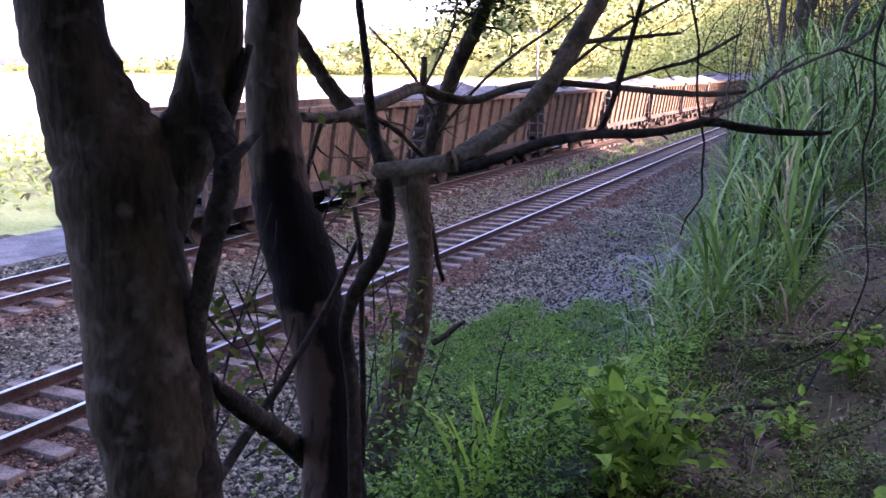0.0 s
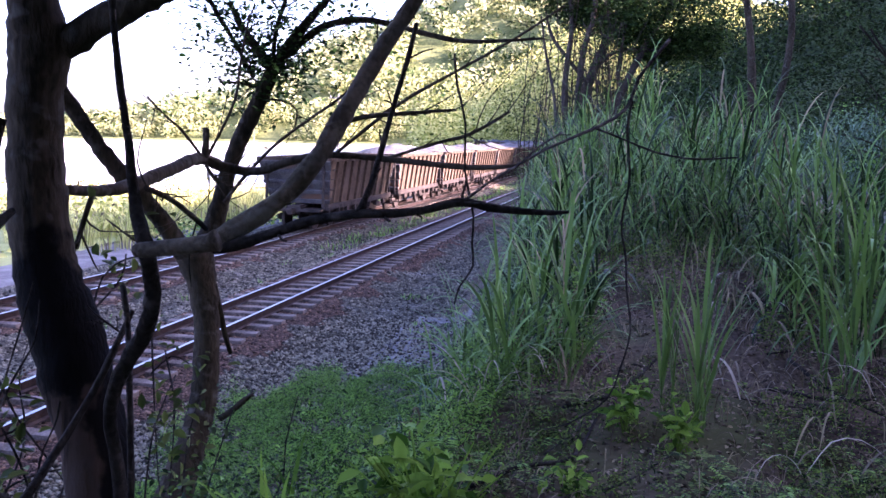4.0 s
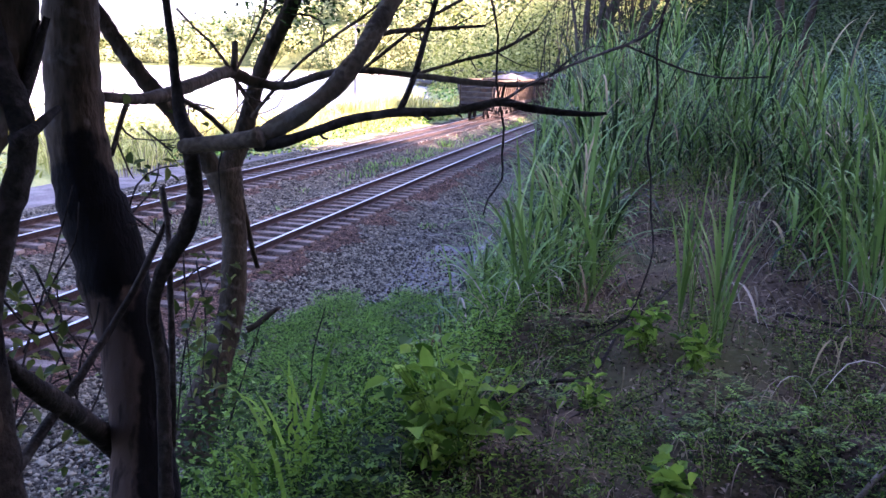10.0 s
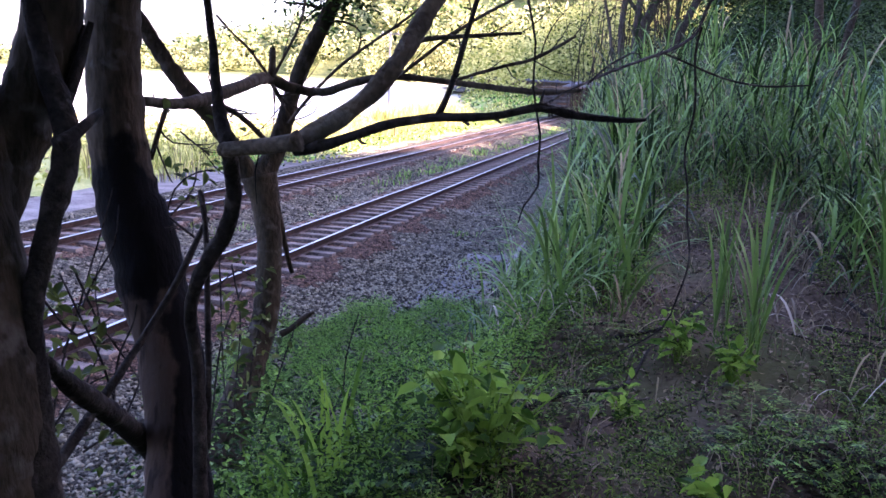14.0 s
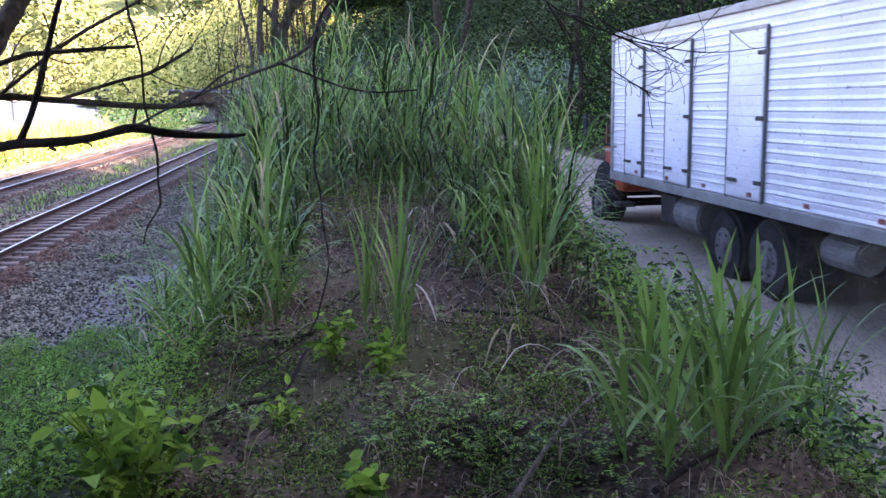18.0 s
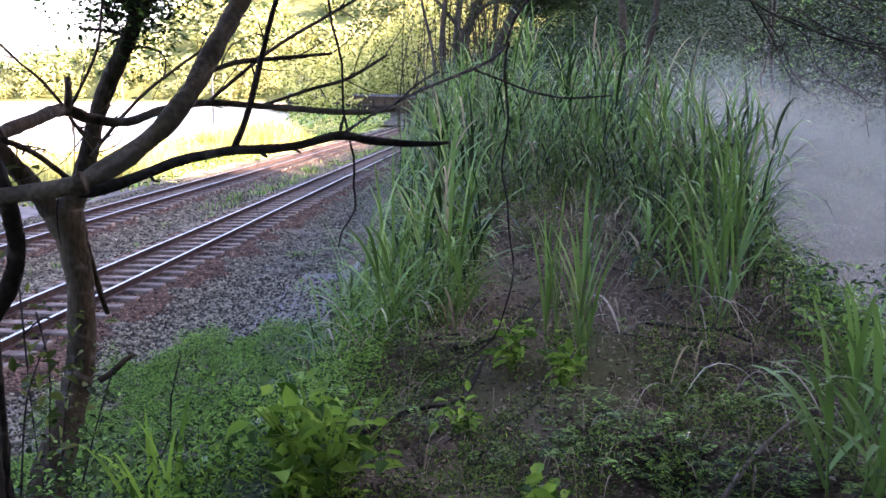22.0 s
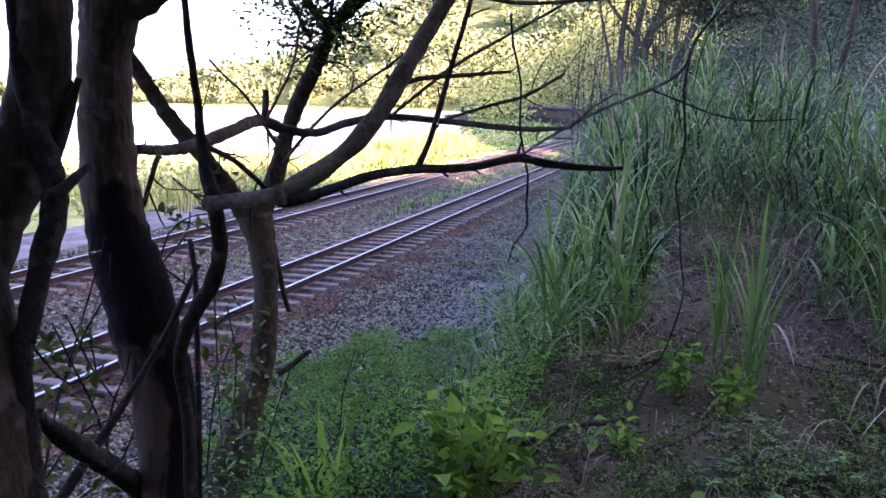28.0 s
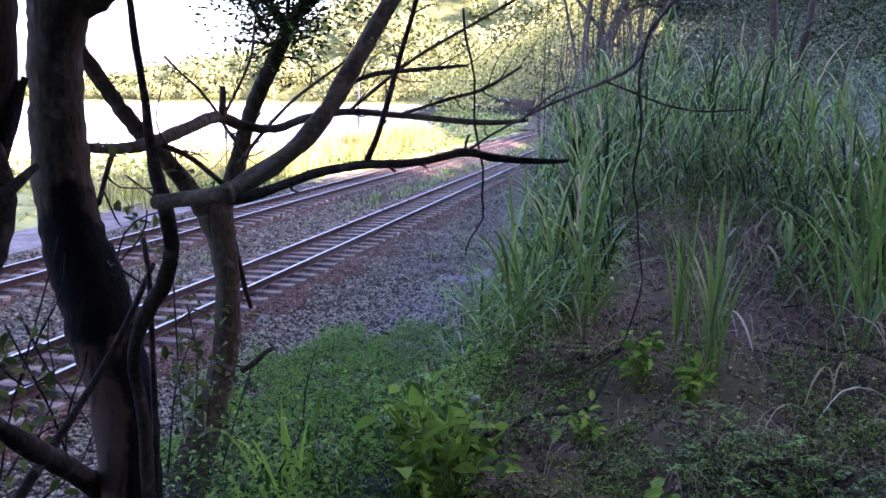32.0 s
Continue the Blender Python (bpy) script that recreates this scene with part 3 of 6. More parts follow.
scatter_stones("ballast_stones", "loose grey crushed stones of the ballast", 26000, -8, 4.4, 5, 40, lambda x, y: (bed_index(x, y) == 0) & (x < ramp(y, TOE) + 0.3), 0.042, "stone", land_z)
scatter_stones("slope_stones", "loose grey crushed stones beside the track", 15000, 1.0, 4.5, 5, 19, lambda x, y: (bed_index(x, y) == 0) & (x < ramp(y, TOE) + 0.5), 0.034, "stone", land_z)
scatter_stones("rusty_stones", "rusty brown ballast stones between the sleepers", 12000, -7.2, 1.2, 5, 34, lambda x, y: bed_index(x, y) == 1, 0.036, "rust_stone", land_z)
scatter_stones("soil_crumbs", "small clods and stones on the bare bank", 14000, 5.8, 11, 0.8, 12, lambda x, y: x > 5, 0.0095, "crumb", land_z)
scatter_stones("soil_clods", "brown clods of earth on the bare bank", 2600, 6.0, 10.6, 1.0, 9, lambda x, y: lattice(x * 2, y * 2, 52) > 0.42, 0.024, "soil", land_z, -0.1)


# ---- near trees ----
# >> limbs
BOUGHS = [
    ("A", "trunk", "barkA", [(5.966, 1.588, 2.375, 0.1619), (5.940, 1.615, 2.549, 0.1373), (5.894, 1.642, 2.793, 0.1424), (5.839, 1.668, 2.978, 0.1348), (5.799, 1.688, 3.167, 0.1374), (5.771, 1.693, 3.331, 0.1446), (5.738, 1.673, 3.446, 0.1239), (5.704, 1.643, 3.597, 0.0977), (5.658, 1.656, 3.726, 0.0953), (5.663, 1.641, 3.875, 0.0855), (5.612, 1.669, 4.104, 0.0778)]),
    ("A", "limb", "barkA", [(5.810, 1.724, 3.162, 0.0974), (5.850, 1.791, 3.311, 0.0868), (5.887, 1.851, 3.448, 0.0760), (5.905, 1.895, 3.587, 0.0705), (5.926, 1.905, 3.737, 0.0696), (5.908, 1.930, 3.900, 0.0667), (5.891, 1.924, 4.134, 0.0599)]),
    ("A", "stem", "barkD", [(6.084, 1.584, 2.422, 0.0453), (6.050, 1.631, 2.595, 0.0431), (6.011, 1.670, 2.774, 0.0353), (5.988, 1.694, 2.934, 0.0271), (5.998, 1.727, 3.081, 0.0271), (6.021, 1.755, 3.216, 0.0297), (6.033, 1.782, 3.309, 0.0324), (6.014, 1.803, 3.401, 0.0298), (5.963, 1.819, 3.506, 0.0272), (5.916, 1.842, 3.627, 0.0275), (5.885, 1.869, 3.762, 0.0262), (5.867, 1.888, 3.949, 0.0247)]),
    ("A", "limb", "barkD", [(6.069, 1.709, 3.347, 0.0211), (6.082, 1.748, 3.369, 0.0151), (6.083, 1.801, 3.398, 0.0116), (6.081, 1.851, 3.420, 0.0079)]),
    ("A", "stub", "barkD", [(5.997, 1.804, 3.389, 0.0170), (5.993, 1.858, 3.467, 0.0160), (5.990, 1.908, 3.552, 0.0135), (6.009, 1.924, 3.629, 0.0081)]),
    ("A", "stub", "barkD", [(5.980, 1.844, 3.428, 0.0120), (5.971, 1.892, 3.512, 0.0095), (5.971, 1.918, 3.579, 0.0082), (5.984, 1.929, 3.623, 0.0041)]),
    ("A", "root_limb", "barkD", [(5.961, 1.775, 2.807, 0.0142), (5.943, 1.855, 2.729, 0.0252), (5.912, 2.026, 2.599, 0.0304), (5.800, 2.310, 2.41, 0.034), (5.69, 2.60, 2.20, 0.039), (5.62, 2.87, 1.99, 0.043), (5.60, 3.05, 1.65, 0.046)]),
    ("B", "trunk", "barkB", [(5.927, 2.413, 2.049, 0.1116), (5.893, 2.454, 2.263, 0.1046), (5.854, 2.505, 2.415, 0.1058), (5.809, 2.551, 2.592, 0.1087), (5.741, 2.571, 2.777, 0.1147), (5.681, 2.583, 2.965, 0.1203), (5.626, 2.582, 3.155, 0.1006), (5.598, 2.587, 3.343, 0.0944), (5.592, 2.594, 3.530, 0.0899), (5.597, 2.596, 3.713, 0.0853), (5.615, 2.598, 3.858, 0.0956), (5.611, 2.577, 3.997, 0.0798), (5.600, 2.523, 4.226, 0.0633), (5.629, 2.475, 4.458, 0.0511)]),
    ("B", "limb", "barkB", [(5.625, 2.607, 3.840, 0.0738), (5.704, 2.633, 3.887, 0.0663), (5.805, 2.658, 3.951, 0.0623), (5.957, 2.683, 4.023, 0.0508), (6.121, 2.754, 4.118, 0.0437), (6.329, 2.818, 4.262, 0.0326)]),
    ("B", "crossing_limb", "barkB", [(5.655, 2.656, 3.410, 0.0229), (5.641, 2.852, 3.396, 0.0264), (5.634, 3.073, 3.405, 0.0325), (5.604, 3.387, 3.446, 0.0353), (5.564, 3.744, 3.488, 0.0359), (5.645, 3.837, 3.448, 0.0313), (5.775, 3.896, 3.434, 0.0263), (5.954, 3.869, 3.489, 0.0232), (6.153, 3.843, 3.517, 0.0202), (6.394, 3.919, 3.502, 0.0177), (6.684, 3.891, 3.481, 0.0173), (6.837, 3.872, 3.481, 0.0146), (6.962, 3.843, 3.493, 0.0096)]),
    ("B", "stub", "barkB", [(5.582, 3.754, 3.491, 0.0231), (5.578, 3.774, 3.560, 0.0206), (5.570, 3.791, 3.623, 0.0181)]),
    ("B", "twig", "barkB", [(5.568, 3.747, 3.501, 0.0090), (5.521, 3.669, 3.608, 0.0075), (5.458, 3.634, 3.673, 0.0062), (5.397, 3.597, 3.751, 0.0050)]),
    ("B", "twig", "barkB", [(5.582, 3.753, 3.483, 0.0103), (5.606, 3.820, 3.573, 0.0078), (5.682, 3.853, 3.753, 0.0078), (5.710, 3.855, 3.930, 0.0064), (5.754, 3.853, 4.127, 0.0051)]),
    ("B", "twig", "barkB", [(5.586, 3.755, 3.458, 0.0103), (5.593, 3.809, 3.405, 0.0104), (5.533, 3.989, 3.362, 0.0096)]),
    ("B", "twig", "barkB", [(5.679, 3.099, 3.395, 0.0152), (5.708, 3.221, 3.346, 0.0135), (5.688, 3.420, 3.268, 0.0142), (5.614, 3.695, 3.181, 0.0154)]),
    ("B", "twig", "barkB", [(5.655, 2.805, 3.395, 0.0120), (5.665, 2.749, 3.335, 0.0118), (5.651, 2.732, 3.267, 0.0118), (5.641, 2.718, 3.208, 0.0099)]),
    ("B", "twig", "barkB", [(5.718, 2.780, 3.306, 0.0040), (5.760, 2.802, 3.266, 0.0040), (5.807, 2.826, 3.224, 0.0040)]),
    ("B", "twig", "barkB", [(6.153, 3.843, 3.517, 0.0101), (6.414, 3.922, 3.738, 0.0100), (6.673, 3.880, 3.877, 0.0085), (6.943, 3.819, 4.014, 0.0070), (7.150, 3.732, 4.132, 0.0045)]),
    ("B", "twig", "barkB", [(6.382, 3.915, 3.510, 0.0101), (6.588, 3.969, 3.579, 0.0101), (6.734, 3.999, 3.622, 0.0100), (6.902, 4.026, 3.723, 0.0075)]),
    ("B", "twig", "barkB", [(6.183, 3.753, 3.638, 0.0123), (6.299, 3.791, 3.684, 0.0147), (6.440, 3.832, 3.699, 0.0123), (6.582, 3.868, 3.714, 0.0098), (6.689, 3.891, 3.723, 0.0073)]),
    ("B", "twig", "barkB", [(5.595, 3.908, 3.282, 0.0107), (5.688, 3.960, 3.417, 0.0107), (5.869, 3.939, 3.579, 0.0092), (6.120, 3.930, 3.748, 0.0077), (6.270, 3.874, 3.845, 0.0062)]),
    ("C", "trunk", "barkC", [(5.416, 3.585, 1.663, 0.1180), (5.420, 3.705, 1.900, 0.1036), (5.434, 3.818, 2.063, 0.0888), (5.454, 3.916, 2.238, 0.0816), (5.459, 3.970, 2.398, 0.0764), (5.437, 4.032, 2.673, 0.0738), (5.403, 4.054, 2.869, 0.0852), (5.366, 4.057, 3.004, 0.1077)]),
    ("C", "limb", "barkC", [(5.372, 4.056, 2.982, 0.0850), (5.430, 4.105, 3.122, 0.0681), (5.466, 4.136, 3.264, 0.0596), (5.498, 4.161, 3.419, 0.0510), (5.559, 4.193, 3.602, 0.0536), (5.637, 4.224, 3.770, 0.0506), (5.698, 4.243, 3.908, 0.0448), (5.765, 4.261, 4.018, 0.0390), (5.846, 4.281, 4.128, 0.0305), (5.982, 4.308, 4.289, 0.0192)]),
    ("C", "limb", "barkC", [(5.343, 4.041, 2.982, 0.0679), (5.269, 3.998, 3.124, 0.0588), (5.190, 3.933, 3.265, 0.0553), (5.123, 3.845, 3.389, 0.0542), (5.036, 3.795, 3.521, 0.0509), (4.955, 3.742, 3.677, 0.0476), (4.890, 3.691, 3.816, 0.0444), (4.815, 3.620, 4.011, 0.0385), (4.762, 3.548, 4.223, 0.0301)]),
    ("C", "branch", "barkC", [(5.698, 4.243, 3.903, 0.0336), (5.638, 4.209, 4.001, 0.0306), (5.579, 4.173, 4.091, 0.0248), (5.525, 4.130, 4.219, 0.0164)]),
    ("C", "branch", "barkC", [(5.668, 4.249, 3.904, 0.0394), (5.772, 4.283, 4.006, 0.0281), (5.917, 4.325, 4.123, 0.0253), (6.092, 4.329, 4.160, 0.0223), (6.264, 4.333, 4.140, 0.0193), (6.474, 4.294, 4.082, 0.0163), (6.679, 4.243, 4.047, 0.0133), (7.015, 4.195, 4.055, 0.0077)]),
    ("C", "twig", "barkC", [(5.605, 4.223, 3.873, 0.0140), (5.533, 4.176, 4.033, 0.0139), (5.465, 4.127, 4.163, 0.0138), (5.412, 4.081, 4.290, 0.0109)]),
    ("C", "twig", "barkC", [(5.695, 4.255, 3.961, 0.0140), (5.710, 4.247, 4.098, 0.0140), (5.766, 4.247, 4.262, 0.0111), (5.825, 4.237, 4.449, 0.0110)]),
    ("C", "twig", "barkC", [(5.710, 4.250, 3.882, 0.0084), (5.658, 4.231, 3.820, 0.0084), (5.557, 4.185, 3.844, 0.0084), (5.463, 4.140, 3.846, 0.0070)]),
    ("C", "twig", "barkC", [(5.657, 4.233, 3.770, 0.0070), (5.734, 4.266, 3.767, 0.0070), (5.799, 4.294, 3.725, 0.0057), (5.791, 4.292, 3.635, 0.0057)]),
    ("C", "twig", "barkC", [(5.561, 3.916, 2.243, 0.0224), (5.620, 3.935, 2.284, 0.0195), (5.676, 3.946, 2.339, 0.0167), (5.711, 3.969, 2.362, 0.0112)]),
    ("C", "twig", "barkC", [(5.466, 4.065, 2.872, 0.0142), (5.484, 4.089, 2.725, 0.0172), (5.497, 4.112, 2.604, 0.0173), (5.512, 4.138, 2.508, 0.0145)]),
    ("D", "stem", "barkD", [(6.298, 1.912, 2.392, 0.0293), (6.281, 1.942, 2.562, 0.0279), (6.267, 1.962, 2.738, 0.0264), (6.257, 1.952, 2.862, 0.0246), (6.267, 1.928, 2.930, 0.0242), (6.293, 1.916, 3.008, 0.0267), (6.336, 1.912, 3.085, 0.0306), (6.380, 1.902, 3.147, 0.0301), (6.410, 1.884, 3.221, 0.0283), (6.425, 1.855, 3.294, 0.0277), (6.433, 1.819, 3.364, 0.0271), (6.396, 1.854, 3.424, 0.0236), (6.385, 1.853, 3.502, 0.0170), (6.378, 1.851, 3.592, 0.0142), (6.369, 1.843, 3.693, 0.0128), (6.365, 1.831, 3.803, 0.0114), (6.369, 1.812, 3.945, 0.0099)]),
    ("D", "stem", "barkD", [(6.278, 1.986, 2.543, 0.0135), (6.268, 2.010, 2.721, 0.0135), (6.242, 2.054, 2.877, 0.0136), (6.224, 2.084, 3.008, 0.0121), (6.186, 2.141, 3.119, 0.0124), (6.147, 2.185, 3.196, 0.0126)]),
    ("D", "log", "barkL", [(6.466, 1.733, 3.360, 0.0173), (6.491, 1.727, 3.363, 0.0208), (6.564, 1.719, 3.375, 0.0205), (6.626, 1.702, 3.384, 0.0225), (6.662, 1.702, 3.393, 0.0283)]),
    ("D", "main_branch", "barkL", [(6.595, 1.812, 3.370, 0.0277), (6.633, 1.824, 3.398, 0.0326), (6.689, 1.852, 3.436, 0.0315), (6.742, 1.888, 3.487, 0.0317), (6.781, 1.926, 3.544, 0.0319), (6.810, 1.976, 3.614, 0.0311), (6.835, 2.042, 3.694, 0.0304), (6.863, 2.104, 3.776, 0.0296), (6.899, 2.146, 3.852, 0.0285), (6.954, 2.195, 3.957, 0.0259), (7.038, 2.233, 4.105, 0.0204)]),
    ("D", "long_branch", "barkD", [(6.599, 1.814, 3.365, 0.0252), (6.650, 1.817, 3.372, 0.0213), (6.717, 1.817, 3.393, 0.0173), (6.806, 1.792, 3.426, 0.0157), (6.886, 1.780, 3.444, 0.0142), (6.948, 1.759, 3.454, 0.0139), (7.014, 1.758, 3.458, 0.0126), (7.070, 1.773, 3.465, 0.0115), (7.130, 1.787, 3.480, 0.0126), (7.151, 1.801, 3.482, 0.0138), (7.189, 1.818, 3.472, 0.0127), (7.256, 1.837, 3.465, 0.0104), (7.318, 1.844, 3.464, 0.0080), (7.349, 1.847, 3.467, 0.0046)]),
    ("D", "side_shoot", "barkD", [(6.940, 1.757, 3.455, 0.0093), (6.949, 1.782, 3.487, 0.0082), (6.951, 1.837, 3.538, 0.0084), (6.956, 1.891, 3.609, 0.0085), (6.965, 1.942, 3.696, 0.0074), (6.976, 1.990, 3.778, 0.0076), (6.982, 2.035, 3.857, 0.0064)]),
    ("D", "twig", "barkD", [(7.141, 1.800, 3.481, 0.0040), (7.150, 2.034, 3.507, 0.0038), (7.157, 2.437, 3.535, 0.0046), (7.176, 2.939, 3.572, 0.0063), (7.231, 3.342, 3.614, 0.0071), (7.307, 3.743, 3.663, 0.0090), (7.373, 3.992, 3.716, 0.0095), (7.415, 4.159, 3.778, 0.0099), (7.446, 4.233, 3.885, 0.0100), (7.508, 4.325, 3.978, 0.0101), (7.576, 4.415, 4.073, 0.0103)]),
    ("D", "twig", "barkD", [(7.157, 2.437, 3.531, 0.0038), (7.191, 2.642, 3.584, 0.0041), (7.238, 2.845, 3.628, 0.0035)]),
    ("D", "vine", "barkD", [(7.425, 4.159, 3.783, 0.0067), (7.408, 4.163, 3.661, 0.0068), (7.427, 4.161, 3.439, 0.0068), (7.401, 4.148, 3.238, 0.0060), (7.427, 4.133, 3.088, 0.0060), (7.439, 4.112, 2.939, 0.0060), (7.463, 4.081, 2.766, 0.0051), (7.423, 4.041, 2.591, 0.0051), (7.372, 4.036, 2.457, 0.0043), (7.208, 4.042, 2.331, 0.0044), (7.099, 4.070, 2.284, 0.0036)]),
    ("D", "vine", "barkD", [(6.890, 2.880, 3.869, 0.0049), (6.899, 2.890, 3.773, 0.0049), (6.927, 2.900, 3.650, 0.0043), (6.928, 2.900, 3.505, 0.0044), (6.960, 2.898, 3.360, 0.0044), (6.960, 2.889, 3.268, 0.0044), (6.966, 2.881, 3.195, 0.0038), (6.926, 2.864, 3.129, 0.0031), (6.914, 2.852, 3.074, 0.0025)]),
    ("D", "twig", "barkD", [(7.288, 3.692, 3.655, 0.0056), (7.398, 3.747, 3.614, 0.0056), (7.531, 3.748, 3.564, 0.0056), (7.680, 3.744, 3.541, 0.0055), (7.844, 3.732, 3.552, 0.0043)]),
    ("D", "twig", "barkD", [(6.065, 2.365, 3.091, 0.0085), (6.043, 2.336, 3.022, 0.0119), (6.010, 2.285, 2.909, 0.0135), (5.971, 2.223, 2.801, 0.0133), (5.946, 2.130, 2.703, 0.0146), (5.912, 2.030, 2.596, 0.0174), (5.901, 1.909, 2.513, 0.0197), (5.906, 1.801, 2.445, 0.0204)]),
    ("D", "twig", "barkD", [(6.014, 2.377, 3.021, 0.0043), (5.984, 2.364, 3.047, 0.0043), (5.946, 2.348, 3.082, 0.0034)]),
    ("E", "branch", "barkD", [(8.322, 4.111, 4.095, 0.0092), (8.449, 4.101, 3.949, 0.0077), (8.571, 4.079, 3.874, 0.0077), (8.739, 4.038, 3.803, 0.0069), (8.878, 3.996, 3.759, 0.0061), (9.078, 3.926, 3.723, 0.0053), (9.205, 3.874, 3.720, 0.0045), (9.365, 3.801, 3.740, 0.0029)]),
    ("E", "twig", "barkD", [(8.474, 4.098, 3.924, 0.0054), (8.575, 4.084, 3.777, 0.0054), (8.627, 4.075, 3.653, 0.0047), (8.702, 4.055, 3.554, 0.0031)]),
    ("E", "twig", "barkD", [(8.571, 4.079, 3.874, 0.0046), (8.669, 4.058, 3.799, 0.0046), (8.721, 4.048, 3.677, 0.0047), (8.793, 4.028, 3.614, 0.0046), (8.875, 4.002, 3.565, 0.0046), (8.915, 3.988, 3.527, 0.0054)]),
    ("E", "twig", "barkD", [(8.875, 4.002, 3.565, 0.0031), (8.953, 3.975, 3.600, 0.0031), (8.998, 3.958, 3.672, 0.0030), (9.017, 3.951, 3.648, 0.0030)]),
    ("E", "twig", "barkD", [(8.762, 4.031, 3.797, 0.0038), (8.856, 4.004, 3.747, 0.0038), (8.947, 3.974, 3.721, 0.0038), (9.074, 3.924, 3.790, 0.0038), (9.171, 3.877, 3.903, 0.0030)]),
    ("E", "twig", "barkD", [(8.878, 3.996, 3.759, 0.0031), (8.992, 3.959, 3.708, 0.0030), (8.984, 3.963, 3.648, 0.0031), (8.884, 3.998, 3.638, 0.0031), (8.825, 4.017, 3.670, 0.0031)]),
    ("E", "branch", "barkD", [(8.449, 4.504, 4.127, 0.0097), (8.546, 4.500, 3.974, 0.0097), (8.641, 4.488, 3.820, 0.0081), (8.702, 4.477, 3.691, 0.0065), (8.751, 4.465, 3.601, 0.0049)]),
    ("E", "twig", "barkD", [(8.574, 4.497, 3.923, 0.0065), (8.704, 4.465, 3.906, 0.0064), (8.848, 4.429, 3.828, 0.0064), (9.007, 4.380, 3.762, 0.0047), (9.161, 4.326, 3.685, 0.0046)]),
    ("E", "twig", "barkD", [(8.699, 4.461, 3.969, 0.0064), (8.844, 4.427, 3.865, 0.0063), (8.982, 4.386, 3.799, 0.0063), (9.112, 4.341, 3.772, 0.0046)]),
    ("E", "twig", "barkD", [(8.875, 4.428, 3.618, 0.0032), (8.956, 4.402, 3.588, 0.0040), (9.046, 4.371, 3.538, 0.0039)]),
    ("E", "twig", "barkD", [(8.414, 4.531, 3.953, 0.0049), (8.521, 4.517, 3.822, 0.0049), (8.620, 4.495, 3.782, 0.0041), (8.806, 4.444, 3.779, 0.0032)]),
]
# << limbs


def tube(knots, sides, step, seed, gnarl=0.05, cap=True):
    """A limb: a rounded path through knots (x, y, z, radius), with an uneven skin."""
    k = [Vector(p) for p in knots]
    k = [k[0] * 2 - k[1], *k, k[-1] * 2 - k[-2]]
    path = []
    for i in range(1, len(k) - 2):
        a, b, c, d = k[i - 1:i + 3]
        count = max(2, int((Vector(c[:3]) - Vector(b[:3])).length / step))
        for j in range(count):
            t = j / count
            path.append(0.5 * ((2 * b) + (c - a) * t + (2 * a - 5 * b + 4 * c - d) * t * t + (3 * b - a - 3 * c + d) * t ** 3))
    path.append(k[-2])
    v, f = [], []
    side = Vector((1, 0, 0))
    for i, p in enumerate(path):
        here = Vector(p[:3])
        way = (Vector(path[min(i + 1, len(path) - 1)][:3]) - Vector(path[max(i - 1, 0)][:3])).normalized()
        side = (side - way * side.dot(way)).normalized() if abs(side.dot(way)) < 0.98 else way.orthogonal().normalized()
        up = way.cross(side)
        r = max(p[3], 0.0015)
        for j in range(sides):
            a = 2 * math.pi * j / sides
            out = side * math.cos(a) + up * math.sin(a)
            q = here + out * r
            lump = noise.noise(q * (0.55 / r) + Vector((seed, 0, 0))) * gnarl * 1.6 + noise.noise(q * (1.9 / r)) * gnarl * 0.6 + noise.noise(q * (5.5 / r)) * gnarl * 0.35
            v.append(here + out * r * (1 + lump))
    n = len(path)
    for i in range(n - 1):
        for j in range(sides):
            jj = (j + 1) % sides
            f.append((i * sides + j, i * sides + jj, (i + 1) * sides + jj, (i + 1) * sides + j))
    if cap:
        f.append(tuple(range(sides))[::-1])
        f.append(tuple((n - 1) * sides + j for j in range(sides)))
    return v, f


TREES = {
    "A": ("tree", "stout forked tree with grey blotched bark beside the track"),
    "B": ("tree", "thick leaning tree with charred black bark on the bank"),
    "C": ("tree", "slim brown tree forking low, sparse leaves on top"),
    "D": ("tree", "crooked dark tree with a long bare horizontal branch and hanging vines"),
}
grown = {}
for key, (name, label) in TREES.items():
    first = next(l for l in BOUGHS if l[0] == key)[3][0]
    grown[key] = tagged(new(name), label, "tree")
    grown[key].location = (first[0], first[1], float(height(first[0], first[1])))
grown["E"] = grown["D"]
SLIM = {"trunk": 0.98, "log": 0.82, "main_branch": 0.7, "long_branch": 0.68, "twig": 0.8, "vine": 0.85, "stem": 0.66}
